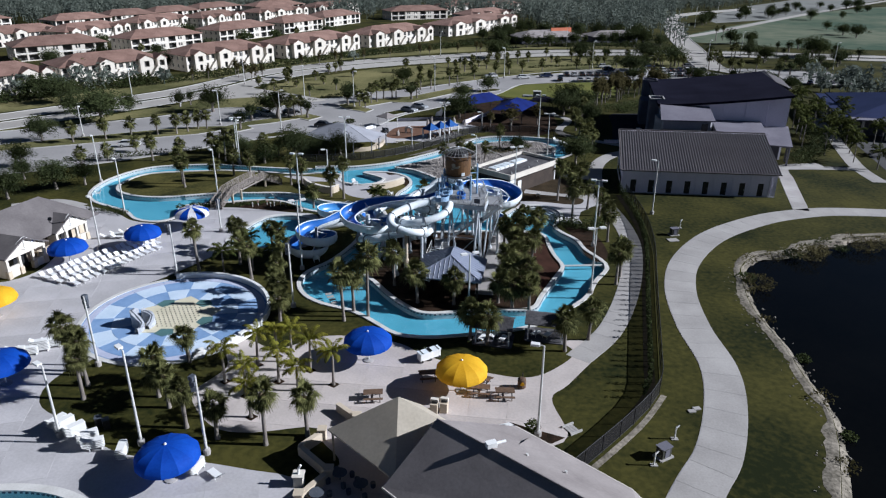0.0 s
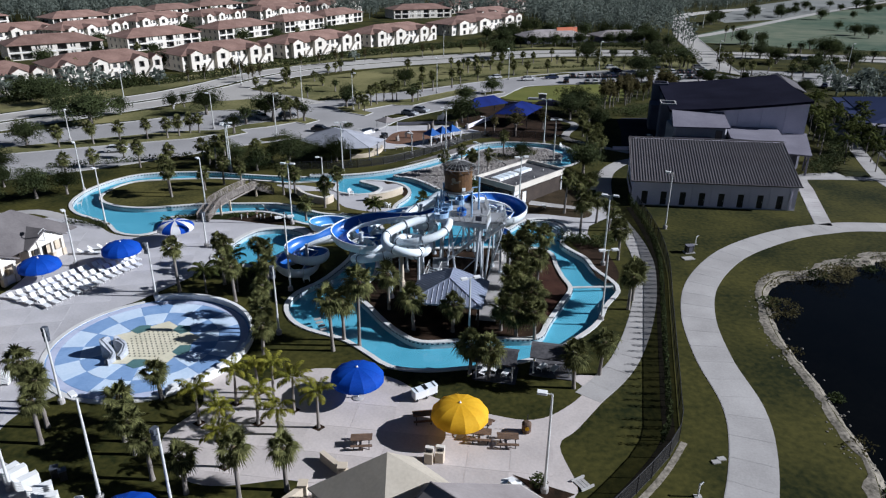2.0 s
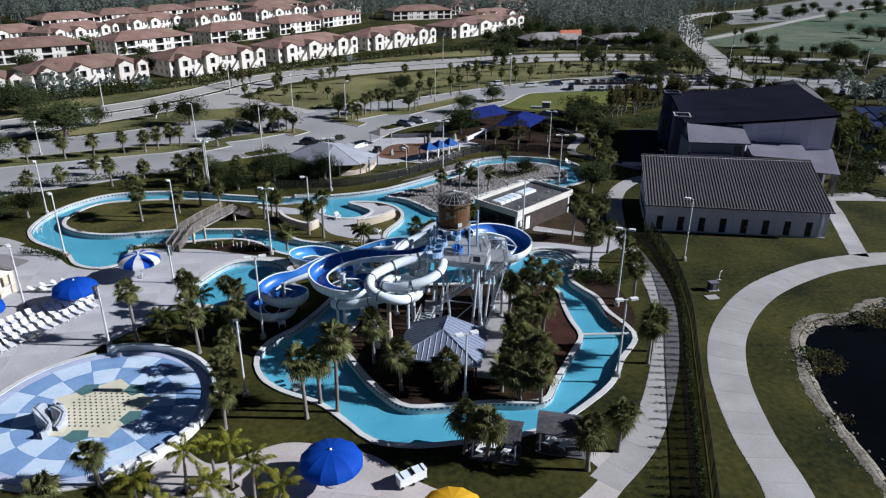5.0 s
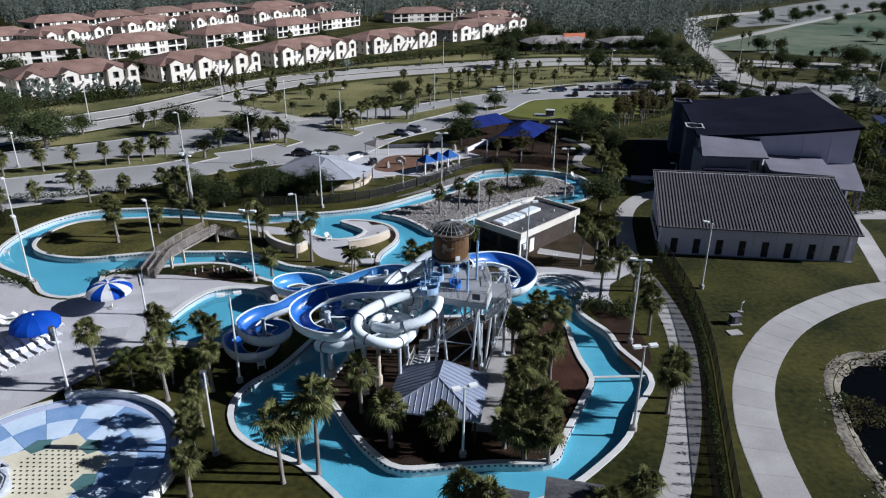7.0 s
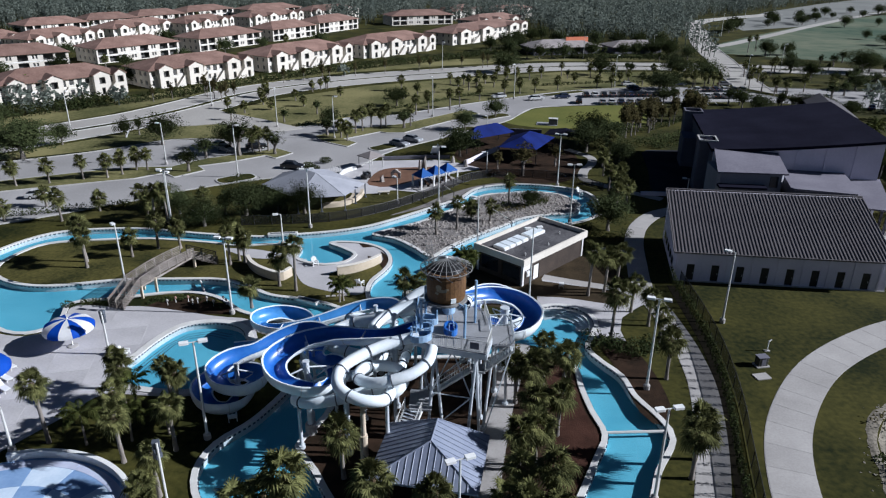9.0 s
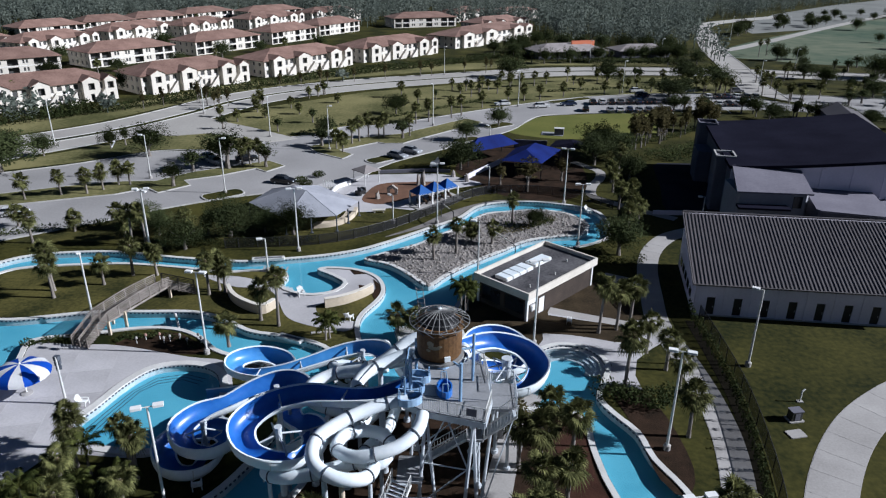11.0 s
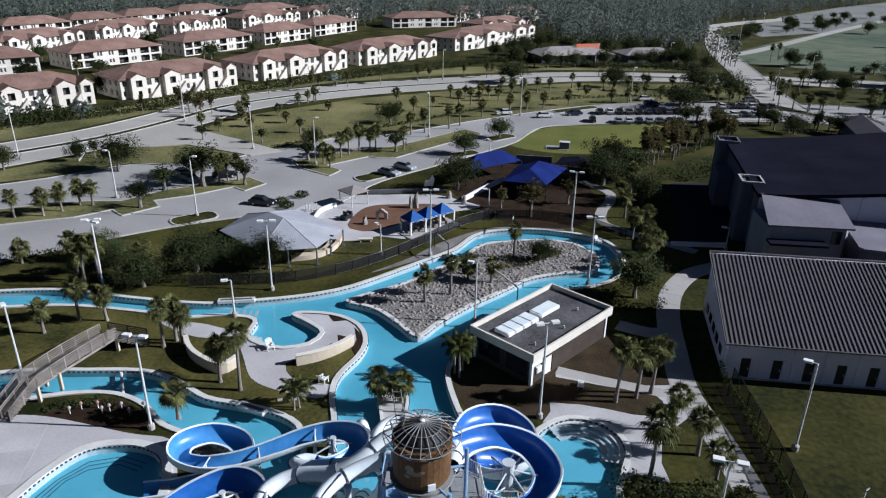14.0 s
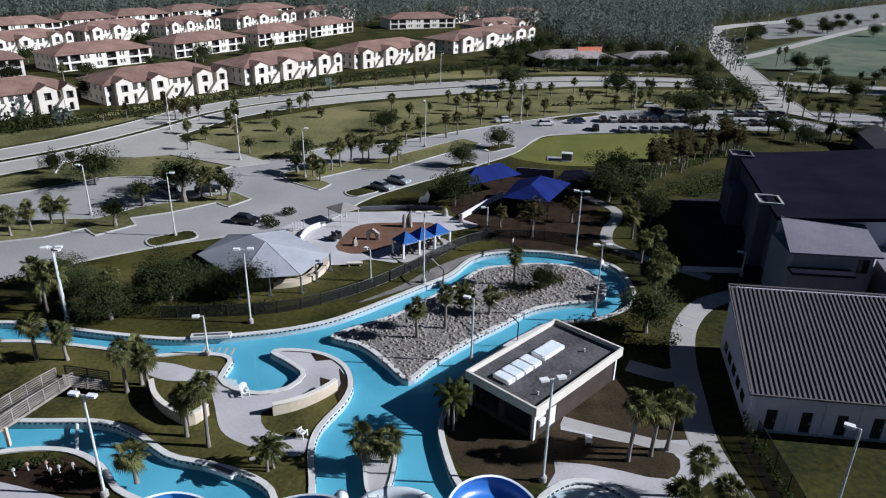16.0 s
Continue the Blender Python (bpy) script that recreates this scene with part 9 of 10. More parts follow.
for k, (dx, dy, h) in enumerate(((-0.5, 0, 2.05), (0.8, 0.5, 1.5))):
    wave = curve([(dx - 0.4, dy - 2.0), (dx + 0.5, dy - 1.1), (dx - 0.2, dy), (dx + 0.55, dy + 1.1), (dx + 0.1, dy + 2.1)], False, 0.2)
    m = band(Mesh(), wave, -0.22, 0.22, (0.0, h), False)
    m.v = [(x, y, z * (0.62 + 0.38 * math.sin(1.7 * (y - dy) + 1.2 + k))) for x, y, z in m.v]
    part("fin", m, SPRAY, feature)
    part("pipe", Mesh().line([(x, y, h * (0.62 + 0.38 * math.sin(1.7 * (y - dy) + 1.2 + k)) + 0.03) for x, y in wave[::3]], 0.06, 6), FLANGE, feature, "dark spray pipe along the crest")


# ---- loungers, tables and small furniture ----
def lounger_parts(t, z=0.0, back=38):
    part("seat", Mesh().box((0.0, 0, z + 0.36), (1.25, 0.62, 0.05)), WHITE, t)
    r = radians(back)
    m = Mesh().add([(-0.62, -0.31, z + 0.36), (-0.62, 0.31, z + 0.36), (-0.62 - 0.7 * math.cos(r), 0.31, z + 0.36 + 0.7 * math.sin(r)), (-0.62 - 0.7 * math.cos(r), -0.31, z + 0.36 + 0.7 * math.sin(r)),
                    (-0.58, -0.31, z + 0.32), (-0.58, 0.31, z + 0.32), (-0.58 - 0.7 * math.cos(r), 0.31, z + 0.32 + 0.7 * math.sin(r)), (-0.58 - 0.7 * math.cos(r), -0.31, z + 0.32 + 0.7 * math.sin(r))],
                   [(0, 1, 2, 3), (7, 6, 5, 4), (1, 5, 6, 2), (3, 7, 4, 0), (2, 6, 7, 3)])
    part("backrest", m, WHITE, t)
    for x in (-0.5, 0.55):
        for y in (-0.28, 0.28):
            part("leg", Mesh().rod((x, y, z), (x, y, z + 0.35), 0.025, None, 6), WHITE, t)


first = None
rows_at = [((-51.2, 75.6), (-41.8, 90.4)), ((-49.0, 74.6), (-41.0, 88.4)), ((-46.6, 73.9), (-40.2, 86.6))]
for a, b in rows_at:
    a, b = Vector(a), Vector(b)
    n = int((b - a).length / 0.95)
    for i in range(n):
        p = a.lerp(b, i / n)
        m = pose(p.x + rnd.uniform(-0.08, 0.08), p.y + rnd.uniform(-0.08, 0.08), 0.053, 0, 0, -32 + rnd.uniform(-5, 5))
        if first is None:
            first = thing("lounger", "white plastic sun lounger with a raised back", "lounger", "loungers on the deck")
            lounger_parts(first)
            first.matrix_basis = m
        else:
            copy_thing(first, m)
for x, y, a in ((-48.5, 91, 20), (-47.4, 91.5, 10), (-46.2, 90.6, 30), (-47.8, 89.6, 0), (-46.4, 92.2, 25), (-49.4, 89.8, 15), (-18.6, 38.8, 140), (4.4, 60.4, 60), (5.6, 61, 60), (6.6, 60.2, 60), (10.4, 61.4, 50), (11.6, 61, 50), (17.2, 110.2, 80)):
    copy_thing(first, pose(x, y, 0.12 if 3 < x < 13 else 0.055, 0, 0, a))


def stack(x, y, turn, count=6):
    t = thing("lounger_stack", "stack of white plastic sun loungers", "lounger stack", "stacked loungers", (x, y, 0.05), turn)
    for i in range(count):
        z = i * 0.17
        part("lounger", Mesh().box((0.1, 0, z + 0.3), (1.35, 0.64, 0.06)).add([(-0.55, -0.31, z + 0.3), (-0.55, 0.31, z + 0.3), (-1.0, 0.31, z + 0.55), (-1.0, -0.31, z + 0.55), (-0.5, -0.31, z + 0.26), (-0.5, 0.31, z + 0.26), (-0.96, 0.31, z + 0.5), (-0.96, -0.31, z + 0.5)],
                                                                              [(0, 1, 2, 3), (7, 6, 5, 4), (1, 5, 6, 2), (3, 7, 4, 0), (2, 6, 7, 3)]), WHITE, t)
    part("leg_frame", Mesh().box((0.55, 0, 0.14), (0.08, 0.6, 0.28)).box((-0.4, 0, 0.14), (0.08, 0.6, 0.28)), WHITE, t)


for x, y, a in ((-34.4, 45.2, 60), (-33.4, 44.6, 55), (-32.2, 44.0, 50), (-30.6, 43.0, 35), (-29.8, 42.2, 20), (-27.0, 41.2, 100), (-20.2, 39.4, 75), (-43.4, 57.2, 20), (-42.6, 58.0, 20), (-41.8, 58.8, 20), (-41.0, 59.6, 20), (-44.2, 56.4, 20)):
    stack(x, y, a, rnd.choice((5, 6, 7)))

first_table = None
for x, y, a in ((-6.7, 49.5, 4), (-1.5, 52.9, 8), (3.6, 50.4, -6), (5.9, 49.8, -2), (3.8, 52.0, -25)):
    m = pose(x, y, 0.06, 0, 0, a)
    if first_table:
        copy_thing(first_table, m)
        continue
    first_table = t = thing("picnic_table", "brown boarded picnic table with fixed benches", "picnic table", "picnic tables on the plaza")
    for k in range(5):
        part("board", Mesh().box((0, -0.32 + 0.16 * k, 0.75), (1.85, 0.15, 0.05)), TABLEWOOD, t)
    for s in (1, -1):
        for k in (0, 1):
            part("bench_board", Mesh().box((0, s * (0.66 + 0.15 * k), 0.45), (1.85, 0.14, 0.05)), TABLEWOOD, t)
        part("leg", Mesh().rod((s * 0.65, -0.7, 0), (s * 0.65, -0.22, 0.73), 0.045, None, 6), BLACK, t)
        part("leg", Mesh().rod((s * 0.65, 0.7, 0), (s * 0.65, 0.22, 0.73), 0.045, None, 6), BLACK, t)
        part("crossbar", Mesh().box((s * 0.65, 0, 0.42), (0.08, 1.55, 0.08)), BLACK, t)
    t.matrix_basis = m

bin_ = thing("litter_bin", "round dark slatted litter bin with a yellow disc", "litter bin", "", (7.7, 51.4, 0.055))
part("drum", Mesh().spin([(0.36, 0), (0.42, 0.1), (0.42, 0.95), (0.3, 1.05), (0.2, 1.1)], n=16, cap=True), TABLEWOOD, bin_)
part("disc", Mesh().rod((0.0, -0.43, 0.6), (0.0, -0.46, 0.6), 0.2, None, 14), YELLOWCLOTH, bin_, "yellow round notice")
part("post", Mesh().rod((0.1, 0.3, 0), (0.1, 0.3, 1.6), 0.04, None, 6), BLACK, bin_)
for x, y in ((-1.9, 56.3), (-1.0, 56.9)):
    t = thing("ice_cart", "white chest cart with dark straps", "cart", "", (x, y, 0.05), 30)
    part("chest", Mesh().box((0, 0, 0.6), (1.4, 0.8, 0.8)), WHITE, t)
    part("lid", Mesh().box((0, 0, 1.04), (1.46, 0.86, 0.1)), TUBE, t)
    for sx in (-0.4, 0.4):
        part("strap", Mesh().box((sx, 0, 1.1), (0.1, 0.9, 0.04)), BLACK, t)
    for sx in (-0.5, 0.5):
        for sy in (-0.4, 0.4):
            part("wheel", Mesh().rod((sx, sy - 0.04, 0.14), (sx, sy + 0.04, 0.14), 0.14, None, 12), RUBBER, t)


def guard_chair(x, y, turn):
    t = thing("resin_chair", "low white resin chair with a fan back", "chair", "chairs of the lifeguards", (x, y, 0.03), turn)
    part("seat", Mesh().box((0, 0, 0.42), (0.62, 0.62, 0.07)), WHITE, t)
    for k in range(5):
        a = -0.26 + 0.13 * k
        part("back_slat", Mesh().add([(a - 0.055, 0.28, 0.42), (a + 0.055, 0.28, 0.42), (a * 1.25 + 0.06, 0.62, 1.18 - abs(a) * 0.7), (a * 1.25 - 0.06, 0.62, 1.18 - abs(a) * 0.7), (a - 0.055, 0.33, 0.42), (a + 0.055, 0.33, 0.42), (a * 1.25 + 0.06, 0.67, 1.18 - abs(a) * 0.7), (a * 1.25 - 0.06, 0.67, 1.18 - abs(a) * 0.7)],
                                          [(0, 1, 2, 3), (7, 6, 5, 4), (1, 5, 6, 2), (3, 7, 4, 0), (2, 6, 7, 3)]), WHITE, t)
    for sx in (-0.36, 0.36):
        part("arm", Mesh().box((sx, 0.02, 0.66), (0.13, 0.8, 0.05)), WHITE, t)
        for sy in (-0.3, 0.3):
            part("leg", Mesh().box((sx, sy, 0.32), (0.08, 0.08, 0.64)), WHITE, t)


for x, y, a in ((-8.9, 110.0, 150), (-15.8, 116.0, 30), (-17.3, 81.6, 200), (-31.8, 92.4, 90), (26.4, 148.6, 40), (-60, 109.5, -60)):
    guard_chair(x, y, a)

# utility boxes and hydrants on the lawn
for x, y, a in ((18.6, 41.3, 28), (35.5, 92.0, 10)):
    t = thing("utility_box", "squat grey-green utility cabinet on a slab", "utility box", "utility boxes", (x, y, 0), a)
    part("slab", Mesh().box((0, 0, 0.06), (1.5, 1.1, 0.12)), CONCRETE, t)
    part("cabinet", Mesh().box((0, 0, 0.6), (1.1, 0.8, 0.95)), mat("drab_paint", (0.035, 0.036, 0.028), (0.075, 0.075, 0.06), 0.7, 1.0, 5.0, 0.1), t)
    part("lid", Mesh().box((0, 0, 1.11), (1.2, 0.9, 0.08)), GREYWALL, t)
    part("door", Mesh().box((0, -0.42, 0.58), (0.5, 0.04, 0.75)), GREYWALL, t)
for x, y in ((17.5, 40.2), (20.3, 43.6), (37.4, 94.9)):
    t = thing("backflow_pipe", "white pipe stand with an elbow", "pipe", "pipe stands", (x, y, 0))
    part("riser", Mesh().rod((0, 0, 0), (0, 0, 1.2), 0.07, None, 8), WHITE, t)
    part("elbow", Mesh().rod((0, 0, 1.2), (0.3, 0.1, 1.4), 0.09, 0.06, 8), WHITE, t)
    part("foot", Mesh().box((0, 0, 0.04), (0.6, 0.4, 0.08)), CONCRETE, t)
solo("ground_slab", Mesh().box((34.7, 89.8, 0.05), (1.6, 1.1, 0.1), 12), CONCRETE, "small pale concrete slab in the lawn", "slab")
for x, y in ((23.2, 47.6), (23.8, 48.0)):
    solo("valve_cover", Mesh().box((x, y, 0.05), (0.7, 0.45, 0.1), 10), CONCRETE, "small pale valve cover in the lawn", "cover", "valve covers")
for i in range(4):
    solo("stepping_stone", Mesh().box((-14.2 + 0.35 * i, 71.6 - 0.75 * i, 0.04), (0.8, 0.45, 0.08), 25), CONCRETE, "pale square stepping stone in the grass", "stepping stone", "stepping stones")
    solo("stepping_stone", Mesh().box((-12.6 + 0.7 * i, 106.8 + 0.1 * i, 0.04), (0.5, 0.35, 0.08), 15), CONCRETE, "pale square stepping stone in the grass", "stepping stone", "stepping stones")

# beach island: curved tan walls, steps into the bay
def curved_wall(pts, h, label):
    line = curve(pts, False, 0.5)
    w = setting("low_wall", band(Mesh(), line, -0.18, 0.18, (0, h), False), TANWALL, label, "wall")
    part("cap", band(Mesh(), line, -0.26, 0.26, (h, h + 0.08), False), STUCCO, w)


curved_wall([(-12.3, 113.0), (-10.2, 114.0), (-8.2, 115.7), (-6.9, 117.4)], 1.2, "curved tan wall round the beach")
curved_wall([(-25.2, 116.6), (-24, 114.4), (-22.2, 112.6), (-19.6, 111.2), (-18.4, 112.8)], 1.2, "curved tan wall round a planter")
m = Mesh()
for k in range(3):
    band(m, [(-14.9 + (4.05 - 0.45 * k) * math.cos(radians(a)), 120.3 + (4.05 - 0.45 * k) * math.sin(radians(a))) for a in range(195, 300, 6)], -0.22, 0.22, (BASIN, -0.16 - 0.2 * k), False)
setting("pool_steps", m, COPING, "curved pale steps going down into the bay", "steps")
m = Mesh()
for k in range(4):
    band(m, [(15.4 + (3.9 - 0.5 * k) * math.cos(radians(a)), 101.0 + (3.6 - 0.5 * k) * math.sin(radians(a))) for a in range(-35, 130, 6)], -0.24, 0.24, (BASIN, -0.1 - 0.17 * k), False)
setting("pool_steps", m, COPING, "curved pale steps of the stepped pool", "steps")
m = Mesh()
for k in range(3):
    band(m, [(-22.2 - 0.15 * k, 98.2 - 0.5 * k), (-24.5, 99.0 - 0.5 * k), (-27.2 + 0.2 * k, 98.2 - 0.5 * k), (-28.8 + 0.4 * k, 95.8), (-29.8 + 0.45 * k, 92.5), (-30.6 + 0.5 * k, 89.2)], -0.04, 0.04, (BASIN - 0.1, BASIN + 0.012), False)
setting("pool_steps", m, TILE, "dark step edges along the side of the activity pool", "steps")
for a, b in (((-16.2, 105.6), (-13.4, 104.4)), ((-24.8, 126.4), (-20.4, 127.1))):
    t = thing("river_gate", "white raised sluice frame on the river edge", "sluice")
    a, b = Vector(a), Vector(b)
    part("frame", Mesh().box((*((a + b) / 2), 0.3), ((b - a).length, 0.9, 0.35), math.degrees(math.atan2((b - a).y, (b - a).x))), COPING, t)
    part("grille", Mesh().box((*((a + b) / 2), 0.49), ((b - a).length * 0.85, 0.4, 0.03), math.degrees(math.atan2((b - a).y, (b - a).x))), FLANGE, t)


def weir(a, b):
    a, b = Vector((*a, -0.1)), Vector((*b, -0.1))
    solo("river_bar", Mesh().rod(a, b, 0.14, None, 6), COPING, "pale bar across the river", "bar", "bars across the river")


weir((16.7, 80.6), (22.2, 80.9))
weir((-30, 111), (-28.2, 107.4))
for pts in ([(9.4, 134.0), (9.6, 132.8), (11.6, 128.9), (12.2, 127.7)], [(3.5, 141.4), (2.9, 142.4), (1.9, 144.6), (1.5, 145.6)], [(13.2, 150.4), (13.4, 151.2), (13.6, 152.6), (13.8, 153.6)]):
    t = thing("spray_arch", "dark pipe arch over the river with a pale middle", "spray arch", "spray arches")
    a, b, c, d = [Vector((*p, 0)) for p in pts]
    up = Vector((0, 0, 2.4))
    part("pipe", Mesh().line([a, a + up, b + up * 1.05], 0.07, 8), BLACK, t)
    part("pipe", Mesh().line([c + up * 1.05, d + up, d], 0.07, 8), BLACK, t)
    part("sleeve", Mesh().rod(b + up * 1.05, c + up * 1.05, 0.09, None, 8), STUCCO, t)

# stones: gravel island, pond bank, playground boulders, garden ornaments
def stone(mesh, x, y, z, r, g):
    k = len(mesh.v)
    for i in range(6):
        a = i * 1.047 + g.uniform(-0.3, 0.3)
        mesh.v.append((x + r * g.uniform(0.7, 1.2) * math.cos(a), y + r * g.uniform(0.7, 1.2) * math.sin(a), z))
    for i in range(4):
        a = i * 1.57 + g.uniform(-0.4, 0.4)
        mesh.v.append((x + 0.55 * r * math.cos(a), y + 0.55 * r * math.sin(a), z + r * g.uniform(0.4, 0.8)))
    mesh.f += [(k, k + 1, k + 6), (k + 1, k + 2, k + 7, k + 6), (k + 2, k + 3, k + 7), (k + 3, k + 4, k + 8, k + 7), (k + 4, k + 5, k + 9, k + 8), (k + 5, k, k + 6, k + 9), (k + 6, k + 7, k + 8, k + 9)]


g = random.Random(21)
m = Mesh()
count = 0
while count < 5200:
    x, y = g.uniform(-9, 26), g.uniform(119, 150)
    if inside(isle_gravel, np.array([x]), np.array([y]))[0]:
        stone(m, x, y, 0.02, 0.07 + 0.24 * g.random() ** 2, g)
        count += 1
for i in range(420):
    a, q = g.uniform(0, 6.283), 2.6 * g.random() ** 0.5
    stone(m, -17.1 + q * math.cos(a), 99.3 + 0.8 * q * math.sin(a), 0.03, 0.06 + 0.2 * g.random() ** 2, g)
solo("river_stones", m, ROCK, "loose grey and tan river stones", "stones", kind="stuff")
m = Mesh()
for i in range(2000):
    p = Vector(shore[g.randrange(0, int(len(shore) * 0.32))])
    stone(m, p.x + g.gauss(-0.55, 0.65), p.y + g.gauss(0.2, 0.6), -0.06, g.uniform(0.05, 0.26) ** 1.2, g)
solo("bank_stones", m, mat("weathered_rock", (0.085, 0.076, 0.062), (0.24, 0.215, 0.18), 0.9, 1.2, 9.0, 0.4), "pale stones strewn along the pond bank", "stones", kind="stuff")
for x, y, h, w in ((-10.0, 154.4, 1.35, 0.55), (-2.2, 162.8, 2.9, 0.62), (-3.0, 162.6, 2.1, 0.5), (6.2, 165.2, 1.6, 0.5), (3.6, 168.2, 1.5, 0.6)):
    m = Mesh()
    stone(m, 0, 0, 0.0, 0.5, g)
    zs = [c for _, _, c in m.v]
    k = (h + 0.2) / (max(zs) - min(zs))
    m.v = [(x + a * w * 2, y + b * w * 2, (c - min(zs)) * k - 0.1) for a, b, c in m.v]
    solo("boulder", m, ROCK, "standing tan play boulder", "boulder", "play boulders")
arch = Mesh()
for i in range(9):
    q = math.pi * i / 8
    for r0, d in ((0.45, -0.35), (0.45, 0.35), (0.95 + 0.12 * math.sin(i * 2.1), 0.35), (0.95 + 0.12 * math.sin(i * 2.1), -0.35)):
        arch.v.append((-7.5 + r0 * math.cos(q), 157 + d, (0.75 if i not in (0, 8) else 0.0) + r0 * math.sin(q) * 0.95))
for i in range(8):
    for j in range(4):
        arch.f.append((4 * i + j, 4 * i + 4 + j, 4 * i + 4 + (j + 1) % 4, 4 * i + (j + 1) % 4))
solo("play_arch", arch, ROCK, "tan rock arch on the rubber playground", "boulder", "play boulders")
for i in range(9):
    x, y = -31.5 + i * 0.9 + g.uniform(-0.3, 0.3), 104.3 + g.uniform(-0.7, 0.9)
    t = thing("garden_ornament", "small pale garden ornament among shrubs", "ornament", "garden ornaments", (x, y, 0.02))
    part("stem", Mesh().rod((0, 0, 0), (0, 0, 0.5), 0.06, 0.04, 6), WHITE, t)
    part("head", Mesh().spin([(0.05, 0.45), (0.17, 0.6), (0.12, 0.8), (0.01, 0.86)], n=8), g.choice((STUCCO, CONCRETE, mat("faded_clay", (0.26, 0.15, 0.12), (0.38, 0.24, 0.20)))), t)
for i in range(5):
    solo("slat_marker", Mesh().box((-22.6 + 0.8 * i, 124.0, 0.03), (0.25, 1.5, 0.05), 0), CONCRETE, "pale paving strip on the bank", "paving strip", "paving strips")


# ---- cars ----
PAINTS = [mat(n, tuple(c * 0.8 for c in col), col, 0.3, 0.8, 4.0, 0.0, spec=0.6) for n, col in (("white_car_paint", (0.62, 0.62, 0.62)), ("silver_car_paint", (0.30, 0.31, 0.33)), ("black_car_paint", (0.012, 0.012, 0.014)), ("dark_blue_car_paint", (0.02, 0.03, 0.07)), ("grey_car_paint", (0.10, 0.10, 0.11)))]
PAINT_WORDS = ["white", "silver", "black", "dark blue", "grey"]
CAR_MODELS = {}


def car(x, y, turn, colour):
    m = pose(x, y, 0.03, 0, 0, turn)
    if colour in CAR_MODELS:
        return copy_thing(CAR_MODELS[colour], m)
    t = thing("car", "%s parked car" % PAINT_WORDS[colour] + " with dark windows in the lot", "car", "parked cars")
    L, W = 4.6, 1.82
    prof = [(-2.3, 0.35), (-2.28, 0.85), (-2.1, 1.0), (-1.2, 1.05), (0.9, 1.02), (2.0, 0.85), (2.28, 0.65), (2.3, 0.35)]
    b = Mesh()
    n = len(prof)
    for y0, s in ((-W / 2, 1), (W / 2, 1)):
        b.v += [(px, y0 * (0.94 if pz > 0.9 else 1), pz) for px, pz in prof]
    b.f = [(i, i + 1, n + i + 1, n + i) for i in range(n - 1)] + [tuple(range(n)), tuple(range(2 * n - 1, n - 1, -1)), (n - 1, 0, n, 2 * n - 1)]
    part("body", b, PAINTS[colour], t)
    base_, top_ = [(-1.9, 1.0), (1.0, 1.0)], [(-1.45, 1.48), (0.35, 1.46)]
    c = Mesh().add([(base_[0][0], -0.8, 1.0), (base_[1][0], -0.8, 1.0), (base_[1][0], 0.8, 1.0), (base_[0][0], 0.8, 1.0), (top_[0][0], -0.64, 1.46), (top_[1][0], -0.64, 1.46), (top_[1][0], 0.64, 1.46), (top_[0][0], 0.64, 1.46)],
                   [(0, 1, 5, 4), (1, 2, 6, 5), (2, 3, 7, 6), (3, 0, 4, 7), (4, 5, 6, 7)])
    part("cabin", c, GLASS, t, "dark glazed cabin")
    part("roof", Mesh().box((-0.55, 0, 1.49), (1.75, 1.26, 0.06)), PAINTS[colour], t)
    for px in (-1.4, 1.4):
        for py in (-0.82, 0.82):
            w = part("wheel", Mesh().rod((px, py - 0.1, 0.33), (px, py + 0.1, 0.33), 0.33, None, 14), RUBBER, t)
            part("rim", Mesh().rod((px, py - 0.11, 0.33), (px, py + 0.11, 0.33), 0.19, None, 10), GALV, w)
    for py in (-0.62, 0.62):
        part("headlight", Mesh().box((2.24, py, 0.72), (0.1, 0.34, 0.16)), TUBE, t)
        part("tail_light", Mesh().box((-2.27, py, 0.85), (0.06, 0.28, 0.16)), ORANGE, t)
    t.matrix_basis = m
    CAR_MODELS[colour] = t
    return t


for x, y, a, c in [(-8.3, 181.4, -35, 1), (-5.5, 185.6, -35, 1), (-28.5, 162.6, -12, 2), (29.1, 237.0, 15, 0), (18.0, 239.5, 200, 0), (41.2, 233.4, 80, 2), (-68.3, 143.1, 10, 0), (-45.4, 175.0, -40, 1), (-47.4, 177.6, -30, 0), (-39.6, 177.6, 20, 2), (93.5, 246, 20, 0), (37.4, 240.5, 190, 3), (63.6, 256, 85, 3), (63.1, 264, 10, 0), (80.5, 265.5, 10, 3), (96, 266, 10, 4), (63.2, 257, 10, 2), (-100, 130, 25, 0)]:
    car(x, y, a, c)
for i, c in enumerate((1, 0, 3, 1, 4, 2, 2)):
    car(47.9 + i * 2.75, 232.4 + 0.2 * i, 83, c)
for i, c in enumerate((2, 0, 2, 4, 2, 3, 2, 4, 2)):
    car(45.1 + i * 2.8, 243.6 + 0.3 * i, 86, c)
for i, c in enumerate((0, 0, 2, 1, 2)):
    car(79.2 + i * 3.0, 243.4 + 0.2 * i, 85, c)
for i, c in enumerate((0, 2, 3, 0, 2, 4)):
    car(83 + i * 3.0, 255 + 0.2 * i, 85, c)
for i, c in enumerate((0, 1, 2, 3, 0, 4, 1, 2, 0)):
    car(108 + i * 5.5, 232 - i * 1.2, 60, c)
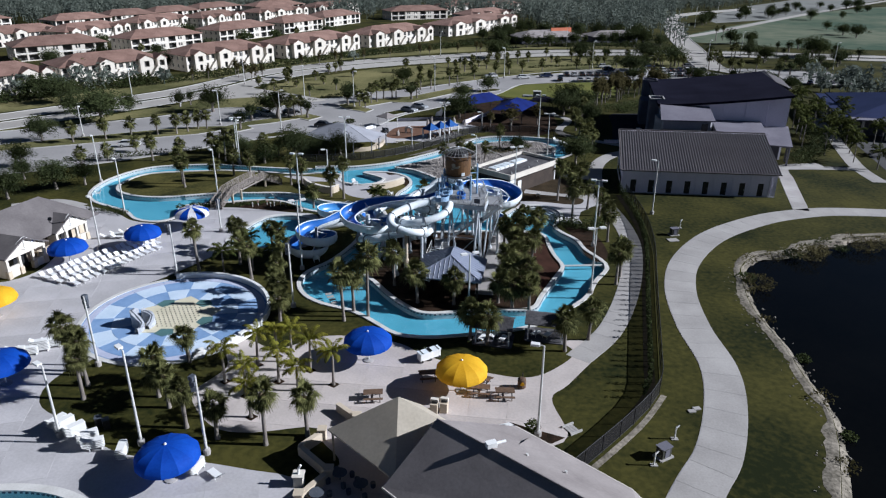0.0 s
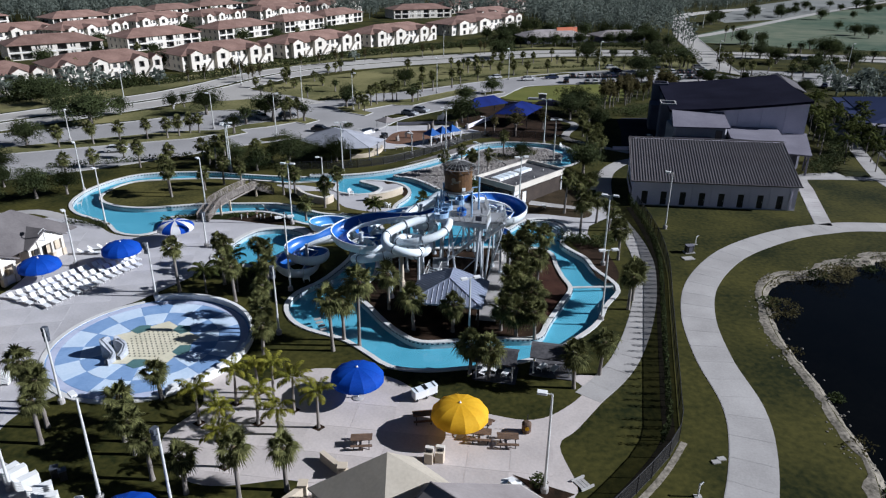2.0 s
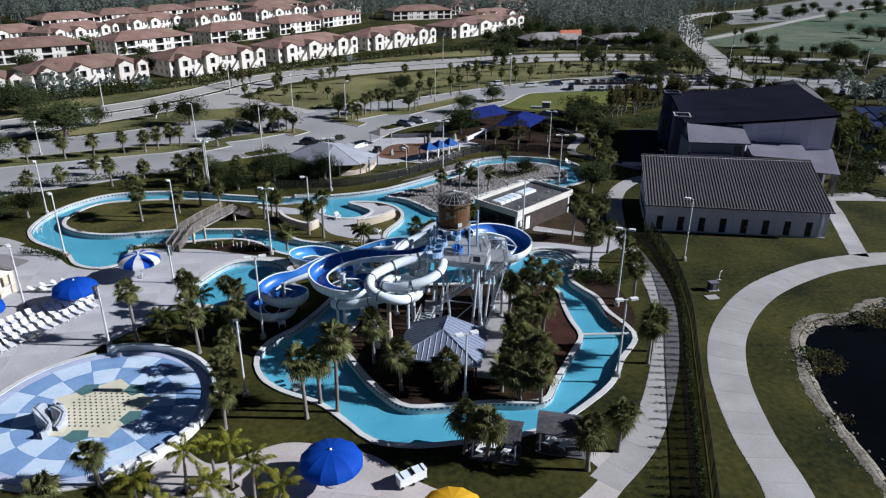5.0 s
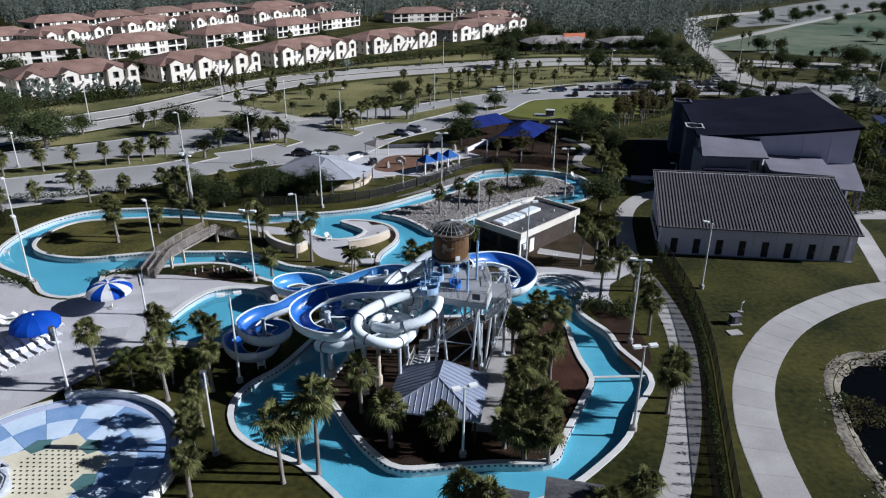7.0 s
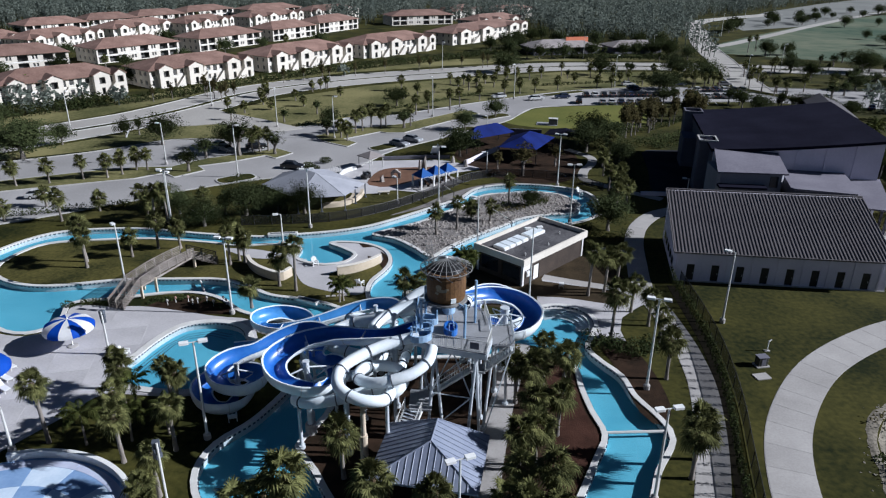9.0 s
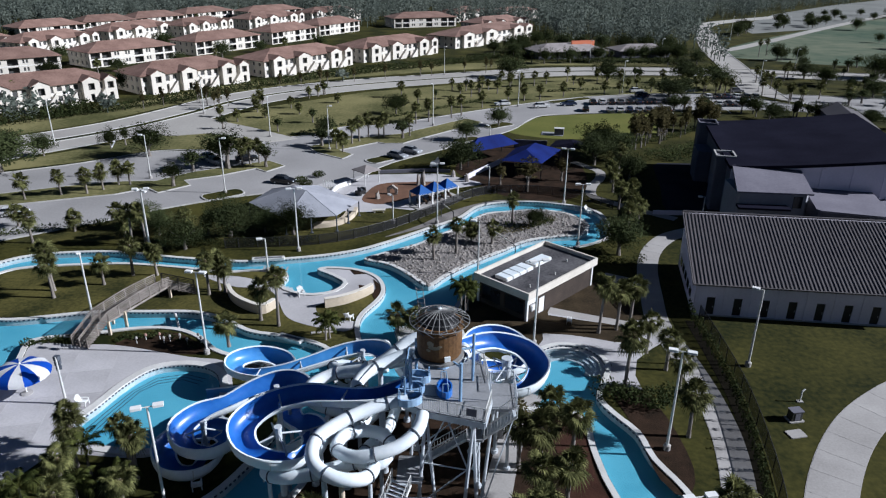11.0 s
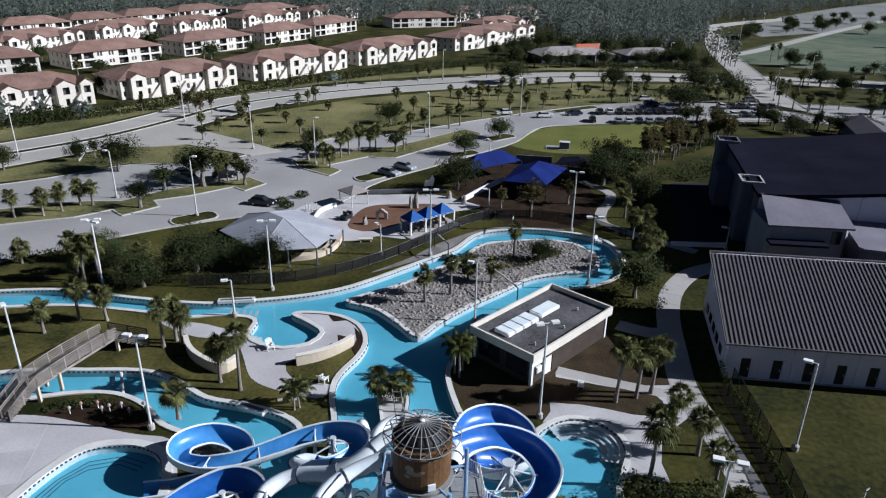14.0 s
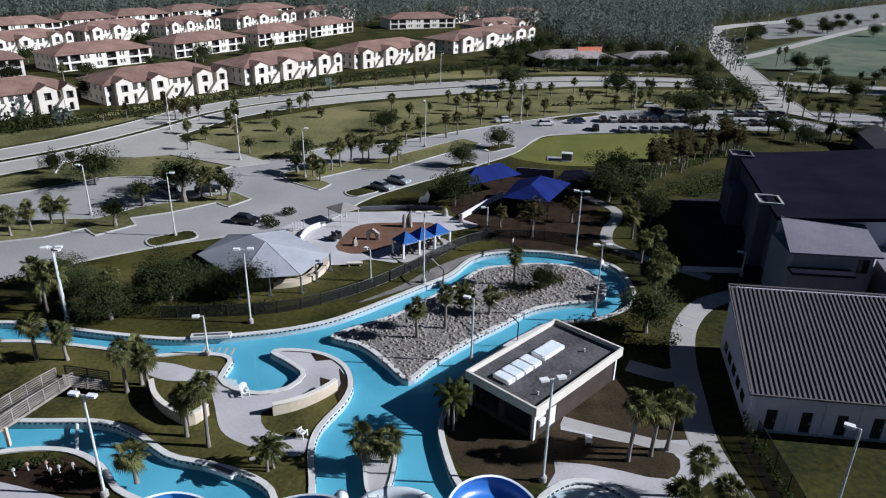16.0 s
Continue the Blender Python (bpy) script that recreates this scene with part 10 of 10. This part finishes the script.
for x, y in ((-25.4, 163.4), (-22.6, 167), (-24, 161.2)):
    m = Mesh()
    foliage(m, x, y, 0.0, 1.4, 1.2, 620, 0.12, g)
    solo("round_shrub", m, SHRUB, "round dark clipped shrub beside the lot", "shrub", "round shrubs")
# parking bay lines
lines = Mesh()
for i in range(14):
    lines.box((46.5 + i * 2.75, 232.4 + 0.2 * i, 0.032), (0.12, 4.8, 0.01), -7)
    lines.box((43.7 + i * 2.8, 243.6 + 0.3 * i, 0.032), (0.12, 4.8, 0.01), -4)
setting("bay_lines", lines, WHITE, "faded white parking bay lines", "marking")

cabinet = thing("utility_cabinet", "grey utility cabinet on a dark pad by the oval lawn", "utility box", "", (29, 204, 0), -10)
part("pad", Mesh().box((-1.2, 0.6, 0.08), (5.2, 3.4, 0.16)), PLATFORM, cabinet)
part("body", Mesh().box((0.4, 0.2, 0.85), (2.2, 1.5, 1.5)), GREYWALL, cabinet)
part("lid", Mesh().box((0.4, 0.2, 1.66), (2.4, 1.7, 0.12)), GALV, cabinet)

# ---- paving laid last ----
pavement("deck", DECK_WEST, "pale pool deck of cast concrete with sawn joints", 0.03, 4.2, (pool_edge, kids_edge), turn=12, smooth_step=1.0)
pavement("plaza", PLAZA, "pale concrete plaza with sawn joints", 0.034, 3.6, material=PLAZAPAVING, turn=-8, smooth_step=0.8)
for x, y in [(-21.6, 52.3), (-19.1, 55.3), (-18.9, 49.9), (-16.3, 52.3), (-14.1, 50.8), (-13.5, 54.3), (-10.8, 51.8), (-15.7, 55.9), (-17.6, 46.6), (-17.4, 57), (-19.8, 43.6), (-15.4, 42.8), (-12, 44)]:
    if inside(PLAZA, np.array([x - 0.7, x + 0.7]), np.array([y, y])).all():
        setting("tree_pit", Mesh().prism([(x - 0.62, y - 0.1), (x + 0.1, y - 0.55), (x + 0.62, y + 0.08), (x - 0.08, y + 0.58)], 0.0, 0.054), MULCH, "small mulched tree pit in the paving", "planting bed")
pavement("beach_paving", BEACH_PAVING, "pale concrete paving of the island beach", 0.03, 0, smooth_step=0.8)
pavement("hut_paving", HUT_PAVING, "pale concrete paving by the stepped pool", 0.03, 0)
pavement("play_paving", PLAY_PAVING, "pale concrete paving of the playground", 0.03, 0, smooth_step=1.0)
footpath("wide_path", [(2, 12), (10, 22), (19.6, 36.3), (23.6, 41.8), (26.9, 49), (28.6, 55.5), (28.9, 63.9), (30.5, 73.4), (34.2, 82.3), (41.3, 91.3), (50.5, 97.9), (58.5, 101.3), (68, 102.6), (90, 100), (120, 97)], 3.9,
         "broad pale concrete path curving past the pond", 3.0)
footpath("branch_path", [(60.6, 103.2), (63.5, 112), (66.5, 121), (69.5, 129), (78, 131)], 2.6, "pale concrete path to the halls", 2.4)
footpath("fence_walk", [(14.2, 56.6), (19.2, 63.0), (24.1, 74), (27.6, 86), (28.6, 94), (28.5, 102), (27.8, 110), (29, 118), (30.6, 126), (33, 132.5), (37, 138), (42, 141)], 2.8,
         "pale concrete walk beside the black fence", 3.0)
for x, y, a in ((-30.9, 45.4, 20), (-30.1, 45.1, 35)):
    bin_box = thing("waste_bin", "dark square waste bin on the lawn edge", "waste bin", "dark bins", (x, y, 0), a)
    part("body", Mesh().box((0, 0, 0.45), (0.55, 0.55, 0.9)), BLACK, bin_box)
    part("lid", Mesh().box((0, 0, 0.94), (0.62, 0.62, 0.08)), FLANGE, bin_box)
